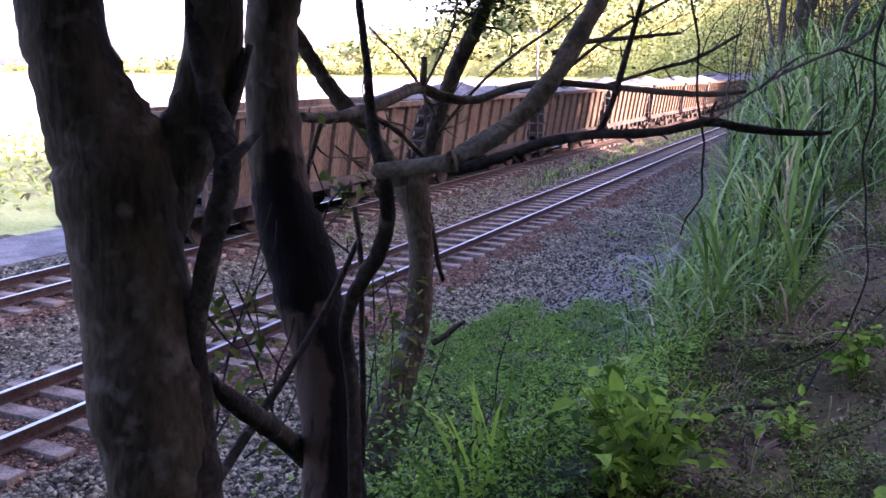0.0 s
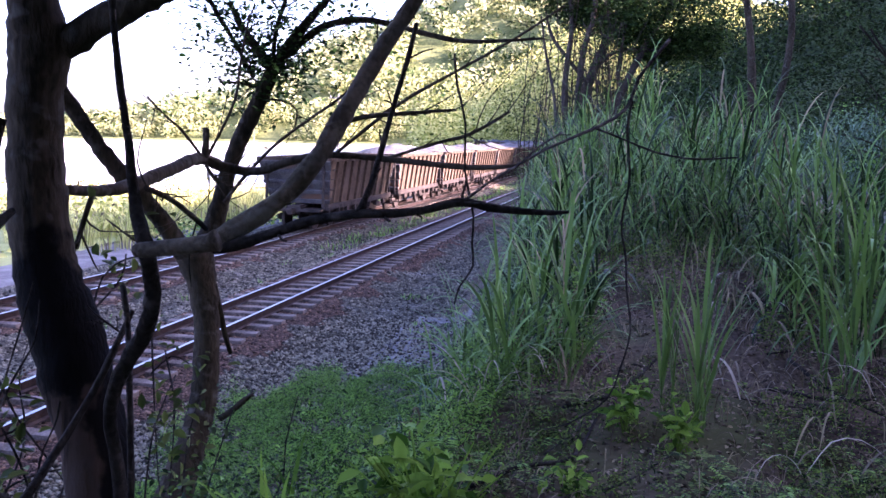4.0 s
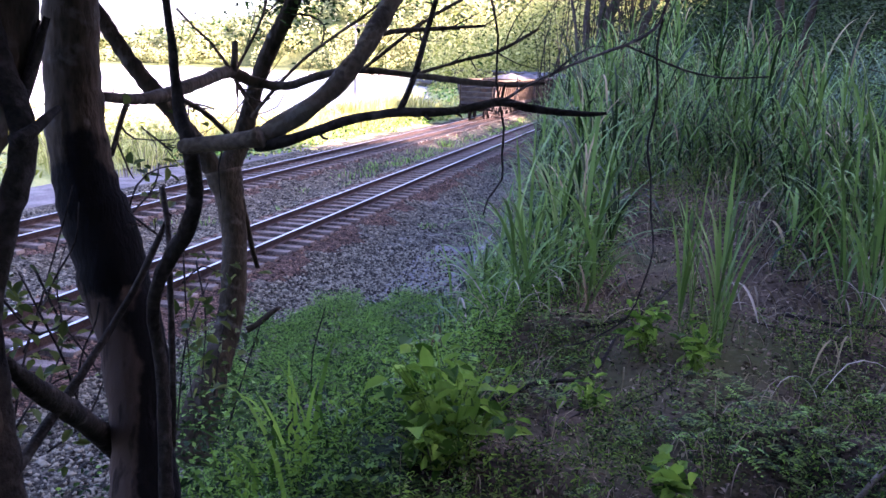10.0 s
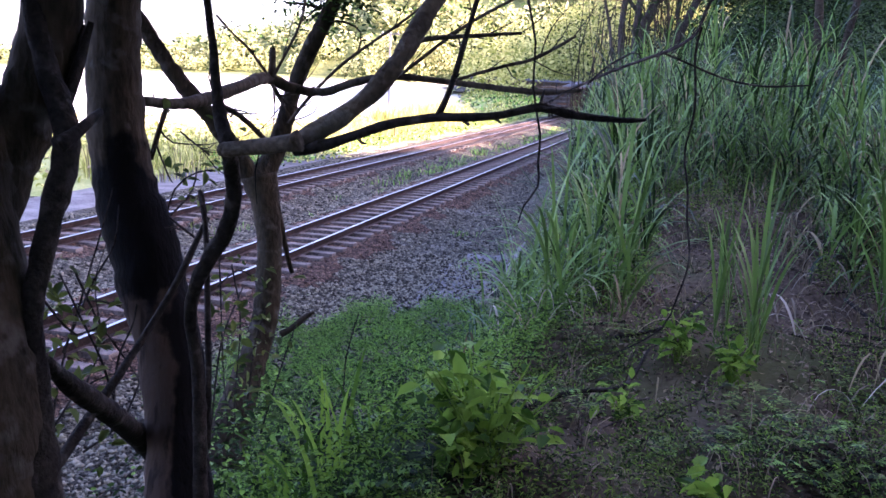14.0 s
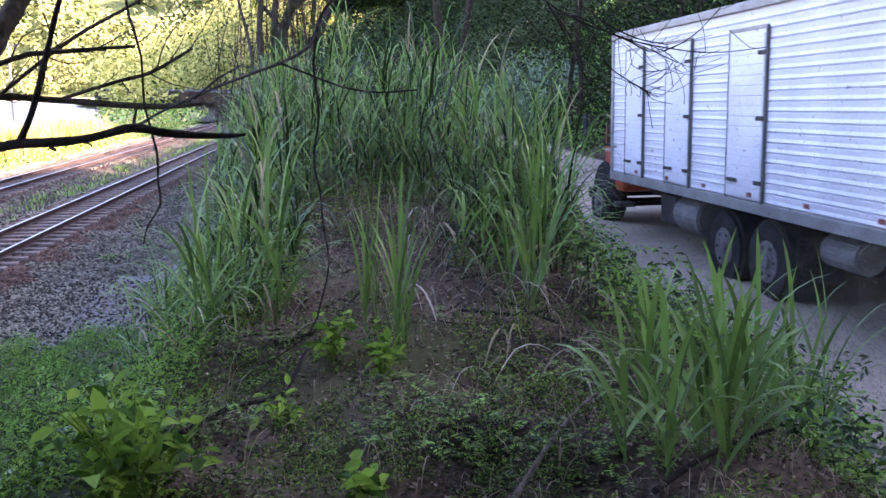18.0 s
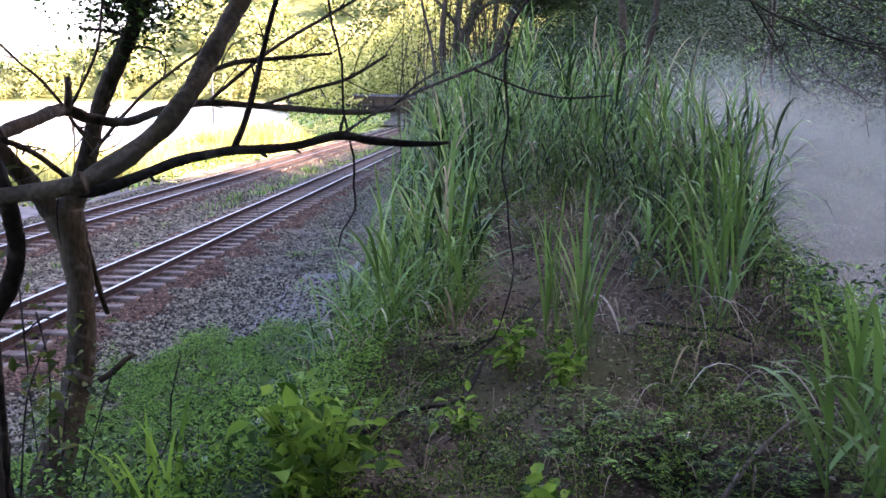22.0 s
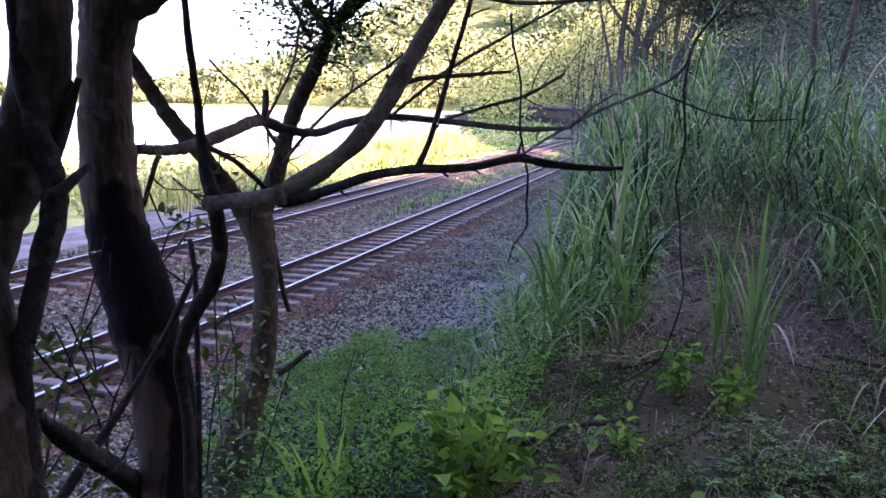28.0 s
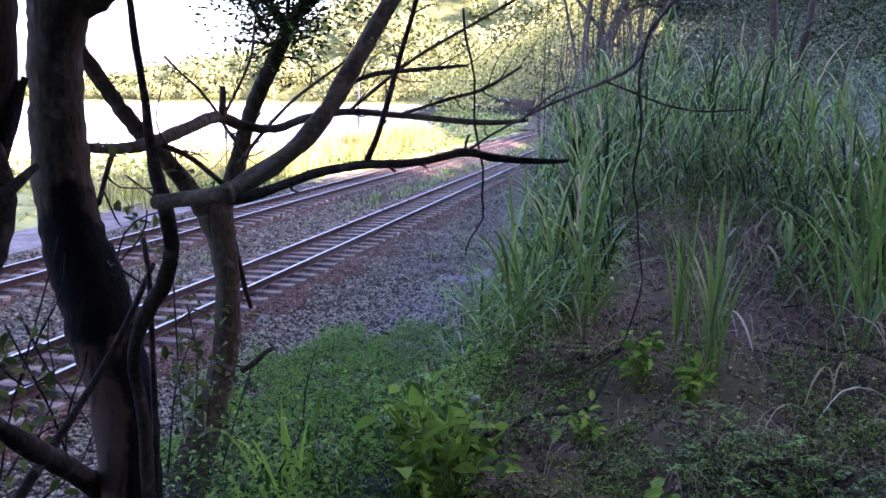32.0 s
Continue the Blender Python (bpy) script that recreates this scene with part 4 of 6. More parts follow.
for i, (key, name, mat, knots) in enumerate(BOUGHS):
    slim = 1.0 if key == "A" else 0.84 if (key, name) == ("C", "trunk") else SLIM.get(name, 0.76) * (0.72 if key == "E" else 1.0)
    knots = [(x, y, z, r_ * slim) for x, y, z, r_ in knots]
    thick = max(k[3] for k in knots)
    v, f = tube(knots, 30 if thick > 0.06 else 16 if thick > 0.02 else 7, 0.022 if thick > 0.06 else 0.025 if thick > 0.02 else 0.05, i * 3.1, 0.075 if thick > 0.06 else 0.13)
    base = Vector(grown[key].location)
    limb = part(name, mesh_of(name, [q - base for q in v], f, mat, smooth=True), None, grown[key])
    # short dead spurs and fine side twigs
    if name in ("twig", "crossing_limb", "branch", "side_shoot", "limb", "long_branch") and key != "A" and knots[-1][2] > 2.6:
        tr = np.random.RandomState(900 + i)
        fine = name in ("twig", "branch", "side_shoot")
        v, f = [], []
        for _ in range(7 if fine else 9):
            j = tr.randint(0, len(knots) - 1)
            u = tr.rand()
            a0, b0 = np.array(knots[j]), np.array(knots[j + 1])
            p0 = a0 * (1 - u) + b0 * u
            d = (b0 - a0)[:3] / (np.linalg.norm((b0 - a0)[:3]) + 1e-6) * 0.8 + tr.normal(size=3) * 0.6
            d /= np.linalg.norm(d)
            ln = tr.uniform(0.06, 0.3) if fine and key != "D" else tr.uniform(0.015, 0.06)
            r0 = min(0.45 * p0[3], 0.0042)
            mid = p0[:3] + d * ln * 0.5 + tr.normal(size=3) * ln * 0.07
            end = p0[:3] + d * ln + tr.normal(size=3) * ln * 0.12 + np.array([0, 0, ln * 0.15])
            tv, tf = tube([(*p0[:3], r0), (*mid, r0 * 0.75), (*end, r0 * 0.4)], 5, 0.05, i, 0.1)
            f += [tuple(q + len(v) for q in face) for face in tf]
            v += [q - base for q in tv]
        tagged(part("twig_spray", mesh_of("twig_spray", v, f, mat, smooth=True), None, limb), "fine dead side twigs", kind="stuff")


# ---- blades and leaves ----
def blades(name, x, y, z, length, width, lean, mats, share=None, segs=5, seed=0, droop=1.0, tilt=0.0):
    """Arching blades as folded ribbons: arrays of bases, lengths, widths and how far they lean out."""
    rs = np.random.RandomState(seed)
    n = len(x)
    a = rs.uniform(0, 2 * np.pi, n)
    t = np.linspace(0, 1, segs + 1)[None, :]
    bend = tilt + lean[:, None] * (0.35 * t + droop * t ** 2.4)
    ang = np.clip(bend, 0, 2.6)
    ds = length[:, None] / segs
    out = np.concatenate([np.zeros((n, 1)), np.cumsum(np.sin(ang[:, 1:]) * ds, 1)], 1)
    up = np.concatenate([np.zeros((n, 1)), np.cumsum(np.cos(ang[:, 1:]) * ds, 1)], 1)
    w = width[:, None] * np.sqrt(np.clip(1 - t ** 2.2, 0.0, 1)) * (0.45 + 0.55 * np.minimum(t * 4, 1))
    ca, sa = np.cos(a)[:, None], np.sin(a)[:, None]
    mx, my, mz = x[:, None] + out * ca, y[:, None] + out * sa, z[:, None] + up
    v = np.empty((n, segs + 1, 3, 3))
    for j, s in enumerate((-1, 0, 1)):
        v[:, :, j, 0], v[:, :, j, 1], v[:, :, j, 2] = mx - s * sa * w, my + s * ca * w, mz + abs(s) * w * 0.35
    m = 3 * (segs + 1)
    q = np.array([(3 * i + j, 3 * i + j + 1, 3 * i + j + 4, 3 * i + j + 3) for i in range(segs) for j in range(2)])
    f = (q[None] + m * np.arange(n)[:, None, None]).reshape(-1, 4)
    mi = None if share is None else np.repeat((rs.rand(n) < share).astype(int), 2 * segs)
    return mesh_of(name, v.reshape(-1, 3), f, mats, mi, True)


def leaves(name, at, size, mats, seed=0, share=None, flat=0.6, fold=0.25, slim=1.0):
    """Pointed leaves (six corners, folded along the rib) at the given places."""
    rs = np.random.RandomState(seed)
    n = len(at)
    d = rs.normal(size=(n, 3))
    d[:, 2] *= (1 - flat)
    d /= np.linalg.norm(d, axis=1)[:, None]
    up = rs.normal(size=(n, 3)) * 0.45 + np.array([0, 0, 1.0])
    side = np.cross(d, up)
    side /= np.linalg.norm(side, axis=1)[:, None] + 1e-9
    nor = np.cross(side, d)
    side = side * slim
    s = (size * rs.uniform(0.6, 1.35, n))[:, None]
    p = [at, at + d * s * 0.35 + side * s * 0.27 + nor * s * fold * 0.5, at + d * s * 0.72 + side * s * 0.20 + nor * s * fold * 0.4, at + d * s * 1.0 - nor * s * 0.1,
         at + d * s * 0.72 - side * s * 0.20 + nor * s * fold * 0.4, at + d * s * 0.35 - side * s * 0.27 + nor * s * fold * 0.5]
    v = np.stack(p, 1)
    q = np.array([(0, 1, 2, 3), (0, 3, 4, 5)])
    f = (q[None] + 6 * np.arange(n)[:, None, None]).reshape(-1, 4)
    mi = None if share is None else np.repeat((rs.rand(n) < share).astype(int), 2)
    return mesh_of(name, v.reshape(-1, 3), f, mats, mi)


rs = np.random.RandomState(7)


def clumps(n, x0, x1, y0, y1, keep):
    x, y = rs.uniform(x0, x1, n), rs.uniform(y0, y1, n)
    ok = keep(x, y)
    return x[ok], y[ok]


# tall grass on the bank, in tufts
def tufts(name, label, cx_, cy_, per, radius, tall, width, lean, mats, share, seed, low=0.5):
    n = len(cx_)
    r = np.random.RandomState(seed)
    k = np.repeat(np.arange(n), per)
    a, d = r.uniform(0, 6.3, len(k)), radius * np.sqrt(r.rand(len(k)))
    x, y = cx_[k] + np.cos(a) * d, cy_[k] + np.sin(a) * d
    size = r.uniform(0.75, 1.2, n)[k]
    ln = tall * size * r.uniform(low, 1.1, len(k))
    me = blades(name, x, y, height(x, y) - 0.02, ln, width * r.uniform(0.6, 1.2, len(k)), lean * r.uniform(0.25, 1.5, len(k)), mats, share, 6, seed)
    return tagged(new(name, me), label, "grass", kind="stuff")


FRONT = [(4.0, 9.0), (5.3, 7.4), (6.1, 5.9), (6.9, 5.5), (7.25, 6.4), (7.42, 9.2), (7.98, 9.5), (8.15, 7.0), (8.7, 6.1), (9.3, 6.3), (9.8, 7.5), (10.3, 9.0)]


def on_bank(x, y):
    """Where the cane stands: behind the bare patch of the crest."""
    front = np.interp(x, [p[0] for p in FRONT], [p[1] for p in FRONT])
    return (x > ramp(y, TOE) + 0.5) & (x < 9.25 + 0.3 * lattice(x, y * 2, 17)) & (y > front + 0.4 * lattice(x * 3, y * 3, 19)) & (x > 7.4 - 0.1225 * y)


def thicket(name, label, cx_, cy_, tall, per, length, width, mats, share, seed, stem=0.006):
    """Cane grass: leaning stems, each with long leaves arching off it at several heights."""
    r = np.random.RandomState(seed)
    n = len(cx_)
    up = tall * r.uniform(0.4, 1.0, n) ** 0.8
    a, lean_ = r.uniform(0, 6.3, n), r.uniform(0.0, 0.28, n)
    k = np.repeat(np.arange(n), per)
    u = np.tile(np.linspace(0.12, 1.0, per), n) + r.uniform(-0.08, 0.05, n * per)
    h = up[k] * np.clip(u, 0.03, 1)
    z0 = height(cx_, cy_) - 0.03
    x, y, z = cx_[k] + np.cos(a[k]) * lean_[k] * h, cy_[k] + np.sin(a[k]) * lean_[k] * h, z0[k] + h
    top = np.clip(u, 0, 1) ** 3
    ln = length * r.uniform(0.55, 1.15, len(k)) * (1.0 - 0.15 * top)
    tilt = (0.52 - 0.44 * top + r.uniform(-0.15, 0.2, len(k)))[:, None]
    me = blades(name, x, y, z, ln, width * r.uniform(0.55, 1.1, len(k)), (1.75 - 0.85 * top) * r.uniform(0.35, 1.3, len(k)), mats, share, 8, seed, 1.1, np.clip(tilt, 0.03, 1.2))
    grass = tagged(new(name, me), label, "grass", kind="stuff")
    sm = blades(name + "_stems", cx_, cy_, z0, up, np.full(n, stem), lean_ * 0.4, ["grass", "grass_dry"], 0.2, 5, seed + 1, 0.3)
    part("stems", sm, None, grass)
    return grass


tx, ty = clumps(680, 5.2, 10.2, 5.2, 25, lambda x, y: on_bank(x, y) & (lattice(x * 1.1, y * 1.1, 18) > 0.3))
k = np.repeat(np.arange(len(tx)), 4)
tx, ty = tx[k] + rs.normal(size=len(k)) * 0.09, ty[k] + rs.normal(size=len(k)) * 0.09
stand = ramp(ty, [(5, 0.95), (6.5, 1.15), (8.5, 1.4), (11, 1.85), (25, 2.0)]) * rs.uniform(0.6, 1.15, len(k) // 4)[k]
near = ty < 7.6
thicket("cane_grass", "tall green cane grass with arching leaves along the bank", tx[near], ty[near], stand[near], 10, 0.82, 0.0135, ["grass", "grass_dry"], 0.07, 21)
thicket("rear_cane_grass", "dense tall green cane grass along the crest of the bank", tx[~near], ty[~near], stand[~near], 10, 0.88, 0.0115, ["grass", "grass_dry"], 0.06, 22)
tx, ty = clumps(430, 3.6, 7.0, 5.4, 17, lambda x, y: (x > ramp(y, TOE) + 0.9) & (x < ramp(y, CREST) - 0.1) & (y > 6.2 + 1.1 * (6.6 - x)))
thicket("slope_grass", "shorter arching grass down the slope of the bank", tx, ty, 0.75, 8, 0.66, 0.0105, ["grass", "pale"], 0.2, 23)
tx, ty = clumps(900, 0.6, 10.5, 25, 66, on_bank)
thicket("far_cane_grass", "tall green cane grass farther along the track", tx, ty, 1.7, 8, 1.1, 0.03, ["grass", "pale"], 0.12, 25)
tx, ty = clumps(620, 13.8, 19.0, 41, 57, lambda x, y: (x > ramp(y, HILL_TOE) - 1.2) & (lattice(x * 0.8, y * 0.8, 370) > 0.3))
thicket("hillside_cane_grass", "pale green cane grass on the slope where the road bends", tx, ty, 1.5, 8, 1.1, 0.026, ["pale", "grass"], 0.25, 29)
tx, ty = clumps(170, 6.1, 10.0, 5.6, 12, lambda x, y: on_bank(x, y + 0.5))
tufts("dead_grass", "dry straw-coloured stalks at the foot of the cane", tx, ty, 5, 0.12, 0.42, 0.006, 1.7, ["grass_dry", "litter"], 0.35, 27)

# low weeds on the slope to the track
def sprigs(name, label, px_, py_, tall, per, size, mats, share, seed, puffy=0.05):
    """Small upright plants: leaves set up and around a short stem, one for each place."""
    r = np.random.RandomState(seed)
    k = np.repeat(np.arange(len(px_)), per)
    u = r.rand(len(k)) ** 0.7
    a, lean_ = r.uniform(0, 6.3, len(px_)), r.uniform(0, 0.5, len(px_))
    out = r.normal(size=(len(k), 2)) * (puffy * (1.15 - 0.7 * u))[:, None]
    x = px_[k] + np.cos(a[k]) * lean_[k] * u * tall[k] + out[:, 0]
    y = py_[k] + np.sin(a[k]) * lean_[k] * u * tall[k] + out[:, 1]
    at_ = np.stack([x, y, land_z(px_, py_)[k] + u * tall[k]], -1)
    return tagged(new(name, leaves(name, at_, size, mats, seed + 1, share, 0.45, 0.25, 0.48)), label, "weeds", kind="stuff")


wx, wy = rs.uniform(1.4, 7.2, 11500), rs.uniform(2.2, 15.0, 11500)
edge = ramp(wy, [(2, 4.3), (5, 4.1), (7, 3.4), (8.5, 2.1), (12, 1.5), (13.6, 2.4), (15, 4.0)])
ok = (wx > edge + (lattice(wx * 2, wy * 2, 31) - 0.5) * 0.9) & (wx < ramp(wy, CREST) - 0.25 + (lattice(wx, wy, 32) - 0.5) * 1.2) & (lattice(wx * 3.1, wy * 3.1, 38) > 0.22)
wx, wy = wx[ok], wy[ok]
lump = lattice(wx * 1.7, wy * 1.7, 33) * 0.55 + lattice(wx * 4.3, wy * 4.3, 35) * 0.45
sprigs("weeds", "dense low green weeds on the slope", wx, wy, (0.06 + 0.85 * np.clip(lump - 0.18, 0, 1) ** 1.4) * rs.uniform(0.5, 1.3, len(wx)), 42, 0.03, ["weed", "broad"], 0.2, 34, 0.075)

# sprigs and litter over the bare crest
sx, sy = rs.uniform(5.6, 10.9, 7000), 1.2 + 10 * rs.rand(7000) ** 1.25
patch = lattice(sx * 1.3, sy * 1.3, 41) * 0.5 + lattice(sx * 4.1, sy * 4.1, 42) * 0.5
ok = patch > 0.46 - 0.08 * (sy < 4.2) - 0.1 * ease((7.0 - sx) / 0.8) + 0.14 * ease((sy - 5.0) / 1.0) * (sx > 7.0) + 0.05 * ((sx > 8.0) & (sy > 3))
sx, sy, patch = sx[ok], sy[ok], patch[ok]
hx, hy = rs.uniform(4.6, 10.8, 1500), rs.uniform(-7, 1.3, 1500)
ok = lattice(hx * 1.3, hy * 1.3, 44) > 0.38
sprigs("rear_sprigs", "low green sprigs on the bank behind", hx[ok], hy[ok], rs.uniform(0.04, 0.2, int(ok.sum())), 22, 0.03, ["weed", "broad"], 0.2, 50, 0.05)
sprigs("bank_sprigs", "small green sprigs scattered on the bare bank", sx, sy, (0.02 + 0.6 * np.clip(patch - 0.4, 0.02, 0.3)) * rs.uniform(0.5, 1.8, len(sx)), 30, 0.023, ["seedling", "broad"], 0.2, 43, 0.042)
lx, ly = rs.uniform(5.8, 10.9, 15000), 1.0 + 9 * rs.rand(15000) ** 1.1
tagged(new("leaf_litter", leaves("leaf_litter", np.stack([lx, ly, height(lx, ly) + 0.006], -1), 0.034, ["litter", "grass_dry"], 44, 0.2, flat=0.9)), "dry brown leaf litter on the bank", "litter", kind="stuff")
lx, ly = rs.uniform(6.3, 10.3, 3400), 1.8 + 7 * rs.rand(3400)
tagged(new("dry_stalks", blades("dry_stalks", lx, ly, height(lx, ly) - 0.01, rs.uniform(0.06, 0.38, 3400), rs.uniform(0.0015, 0.0035, 3400), rs.uniform(1.2, 3.4, 3400), ["litter", "grass_dry"], 0.5, 5, 45)), "bent dry grass stalks lying on the bank", "grass", kind="stuff")
for i, line in enumerate((((8.15, 3.2), (8.45, 3.7), (8.72, 4.1), (8.93, 4.55)), ((8.75, 3.25), (9.02, 3.42), (9.28, 3.6), (9.36, 3.5)), ((6.75, 4.1), (6.95, 4.35), (7.2, 4.55), (7.3, 4.85)), ((8.5, 6.4), (8.7, 6.0), (8.95, 5.7)), ((8.3, 5.9), (8.62, 5.75), (8.9, 5.85)), ((7.1, 5.1), (7.4, 5.4), (7.62, 5.9)))):
    stick = tagged(new("fallen_branch"), "thin bare fallen branch lying on the bank", "branch", "fallen branches on the bank")
    v, f = tube([(x, y, float(height(x, y)) + 0.055 + 0.025 * j, 0.014 - 0.002 * j) for j, (x, y) in enumerate(line)], 7, 0.06, i, 0.15)
    part("stick", mesh_of("stick", v, f, "barkD" if i else "barkL", smooth=True), None, stick)

sr = np.random.RandomState(48)
k = 150
dx = np.concatenate([sr.uniform(8.0, 9.5, 70), sr.uniform(6.2, 7.2, 50), sr.uniform(7.2, 9.8, 30)])
dy = np.concatenate([sr.uniform(4.2, 7.0, 70), sr.uniform(5.0, 6.4, 50), sr.uniform(7.0, 9.0, 30)])
tagged(new("dead_blades", blades("dead_blades", dx, dy, height(dx, dy) + sr.uniform(0, 0.25, k), sr.uniform(0.25, 0.62, k), sr.uniform(0.003, 0.009, k), sr.uniform(1.0, 2.6, k), ["straw", "grass_dry"], 0.4, 8, 49, 1.0, 0.5)), "bleached dead cane leaves arching over the bank", "grass", kind="stuff")
for i in range(18):
    x, y, a, ln = sr.uniform(6.7, 9.4), sr.uniform(2.6, 7.0), sr.uniform(0, 6.3), sr.uniform(0.25, 0.8)
    stick = tagged(new("fallen_branch"), "thin bare fallen branch lying on the bank", "branch", "fallen branches on the bank")
    pts = [(x + math.cos(a + sr.uniform(-0.25, 0.25)) * ln * u, y + math.sin(a + sr.uniform(-0.25, 0.25)) * ln * u) for u in (0, 0.35, 0.7, 1.0)]
    v, f = tube([(px_, py_, float(height(px_, py_)) + 0.012 + sr.uniform(0, 0.03), (0.006 - 0.001 * j) * sr.uniform(0.7, 1.3)) for j, (px_, py_) in enumerate(pts)], 6, 0.06, i, 0.2)
    part("stick", mesh_of("stick", v, f, "barkT" if i % 3 else "barkD", smooth=True), None, stick)

# feathery seedlings with small paired leaflets
def fronds(name, label, fx_, fy_, length, mats, share, seed, pairs=9):
    r = np.random.RandomState(seed)
    n = len(fx_)
    a, up = r.uniform(0, 6.3, n), r.uniform(0.25, 1.0, n)
    z0 = land_z(fx_, fy_) + r.uniform(0.0, 0.09, n)
    u = np.linspace(0.15, 1.0, pairs)[None, :]
    run = length[:, None] * u
    ca, sa = np.cos(a)[:, None], np.sin(a)[:, None]
    mx, my = fx_[:, None] + ca * run * 0.9, fy_[:, None] + sa * run * 0.9
    mz = z0[:, None] + length[:, None] * (up[:, None] * u - 0.75 * u * u)
    mz = np.maximum(mz, land_z(mx.ravel(), my.ravel()).reshape(mx.shape) + 0.008)
    w = length[:, None] * 0.26 * np.sin(np.pi * np.clip(u * 0.85 + 0.1, 0, 1))
    h = length[:, None] * 0.055
    v = np.empty((n, pairs, 2, 4, 3))
    for j, side in enumerate((-1, 1)):
        ox, oy = -sa * side, ca * side
        for c, (k, g) in enumerate(((0, 0), (0.45, -1), (1, 0.35), (0.5, 1))):
            v[:, :, j, c, 0] = mx + ox * w * k + ca * h * g
            v[:, :, j, c, 1] = my + oy * w * k + sa * h * g
            v[:, :, j, c, 2] = mz - 0.12 * w * k * k
    f = np.arange(n * pairs * 8).reshape(-1, 4)
    mi = np.repeat((r.rand(n) < share).astype(int), pairs * 2)
    return tagged(new(name, mesh_of(name, v.reshape(-1, 3), f, mats, mi)), label, "seedlings", kind="stuff")


fr = np.random.RandomState(57)
qx, qy = fr.uniform(6.0, 10.2, 9000), 1.3 + 5.2 * fr.rand(9000)
ok = lattice(qx * 1.15 + 3, qy * 1.15, 58) * 0.55 + lattice(qx * 3.3, qy * 3.3, 59) * 0.45 > 0.58 - 0.02 * (qy < 3.6) + 0.1 * ease((qy - 4.6) / 1.2) + 0.09 * ease((qx - 8.1) / 0.6)
fronds("feathery_seedlings", "feathery green seedlings spread over the bank", qx[ok], qy[ok], fr.uniform(0.05, 0.15, int(ok.sum())), ["seedling", "weed"], 0.25, 60)
qx, qy = fr.uniform(5.7, 6.6, 900), fr.uniform(2.4, 4.4, 900)
fronds("fern_fronds", "dark fern-like fronds below the trees", qx, qy, fr.uniform(0.12, 0.3, 900), ["shrub", "weed"], 0.45, 61, 11)

# leafy scrub at the road edge of the bank
n_ = 26000
bx_, by_ = rs.uniform(9.2, 11.3, n_), rs.uniform(3.4, 20, n_)
hz = rs.rand(n_) ** 0.7 * (0.1 + 0.75 * lattice(bx_ * 1.4, by_ * 1.4, 46) ** 1.3)
ok = (bx_ > 9.55 + 0.3 * np.sin(by_ * 1.7) - 0.35 * (by_ > 5)) & (bx_ < 11.0 + 0.3 * np.sin(by_ * 2.3))
tagged(new("roadside_scrub", leaves("roadside_scrub", np.stack([bx_, by_, height(bx_, by_) + hz], -1)[ok], 0.066, ["weed", "pale"], 47, 0.12, 0.5, 0.25, 0.6)), "low leafy scrub along the edge of the dusty road", "scrub", kind="stuff")


def cane(x, y, stems, tall, seed, label, spread_=0.16, wide=0.022, lean=0.8, mat="grass"):
    """A cane plant: separate long leaves on short stems."""
    r = np.random.RandomState(seed)
    root = tagged(new("cane_plant"), label, "plant", "cane plants on the bank")
    root.location = (x, y, float(height(x, y)))
    for i in range(stems):
        a, d = r.uniform(0, 6.3), spread_ * math.sqrt(r.rand())
        px_, py_, top = math.cos(a) * d, math.sin(a) * d, tall * r.uniform(0.25, 0.55)
        v, f = tube([(px_, py_, -0.05, 0.007), (px_ * 1.2, py_ * 1.2, top * 0.5, 0.006), (px_ * 1.5, py_ * 1.5, top, 0.004)], 6, 0.2, seed, 0.0)
        stem = part("stem", mesh_of("stem", v, f, "grass", smooth=True), None, root)
        k = 6
        one, u = np.ones(k), np.linspace(0.15, 1.0, k)
        tilt = (0.55 - 0.45 * u ** 3)[:, None] * min(1.0, lean * 1.2)
        me = blades("blade", px_ * 1.3 * one, py_ * 1.3 * one, top * u, tall * r.uniform(0.5, 0.78, k), wide * r.uniform(0.6, 1.1, k), lean * (1.5 - 1.0 * u ** 3) * r.uniform(0.5, 1.2, k), [mat], None, 8, seed * 31 + i, 1.0, tilt)
        part("leaves", me, None, stem)
    return root


for i, (x, y, k, tall, wide, lean) in enumerate(((7.66, 5.35, 2, 0.95, 0.0135, 0.2), (7.82, 5.02, 3, 1.08, 0.0135, 0.34), (8.75, 3.5, 3, 0.86, 0.019, 0.85), (8.95, 3.42, 3, 0.88, 0.019, 0.7), (9.15, 3.4, 3, 0.95, 0.02, 0.55), (9.3, 3.75, 4, 0.98, 0.018, 0.65), (8.9, 3.9, 4, 0.85, 0.016, 0.9), (9.85, 4.2, 5, 0.95, 0.015, 0.6),
                                                  (6.65, 5.5, 5, 1.1, 0.0135, 0.8), (6.4, 5.8, 5, 1.05, 0.0135, 0.9), (6.95, 5.75, 4, 1.15, 0.0135, 0.7), (8.75, 6.05, 6, 1.35, 0.0135, 0.55))):
    cane(x, y, k, tall, 60 + i, "broad-bladed green cane plant growing on the bare bank", 0.07 if i < 2 else 0.14, wide=wide, lean=lean)


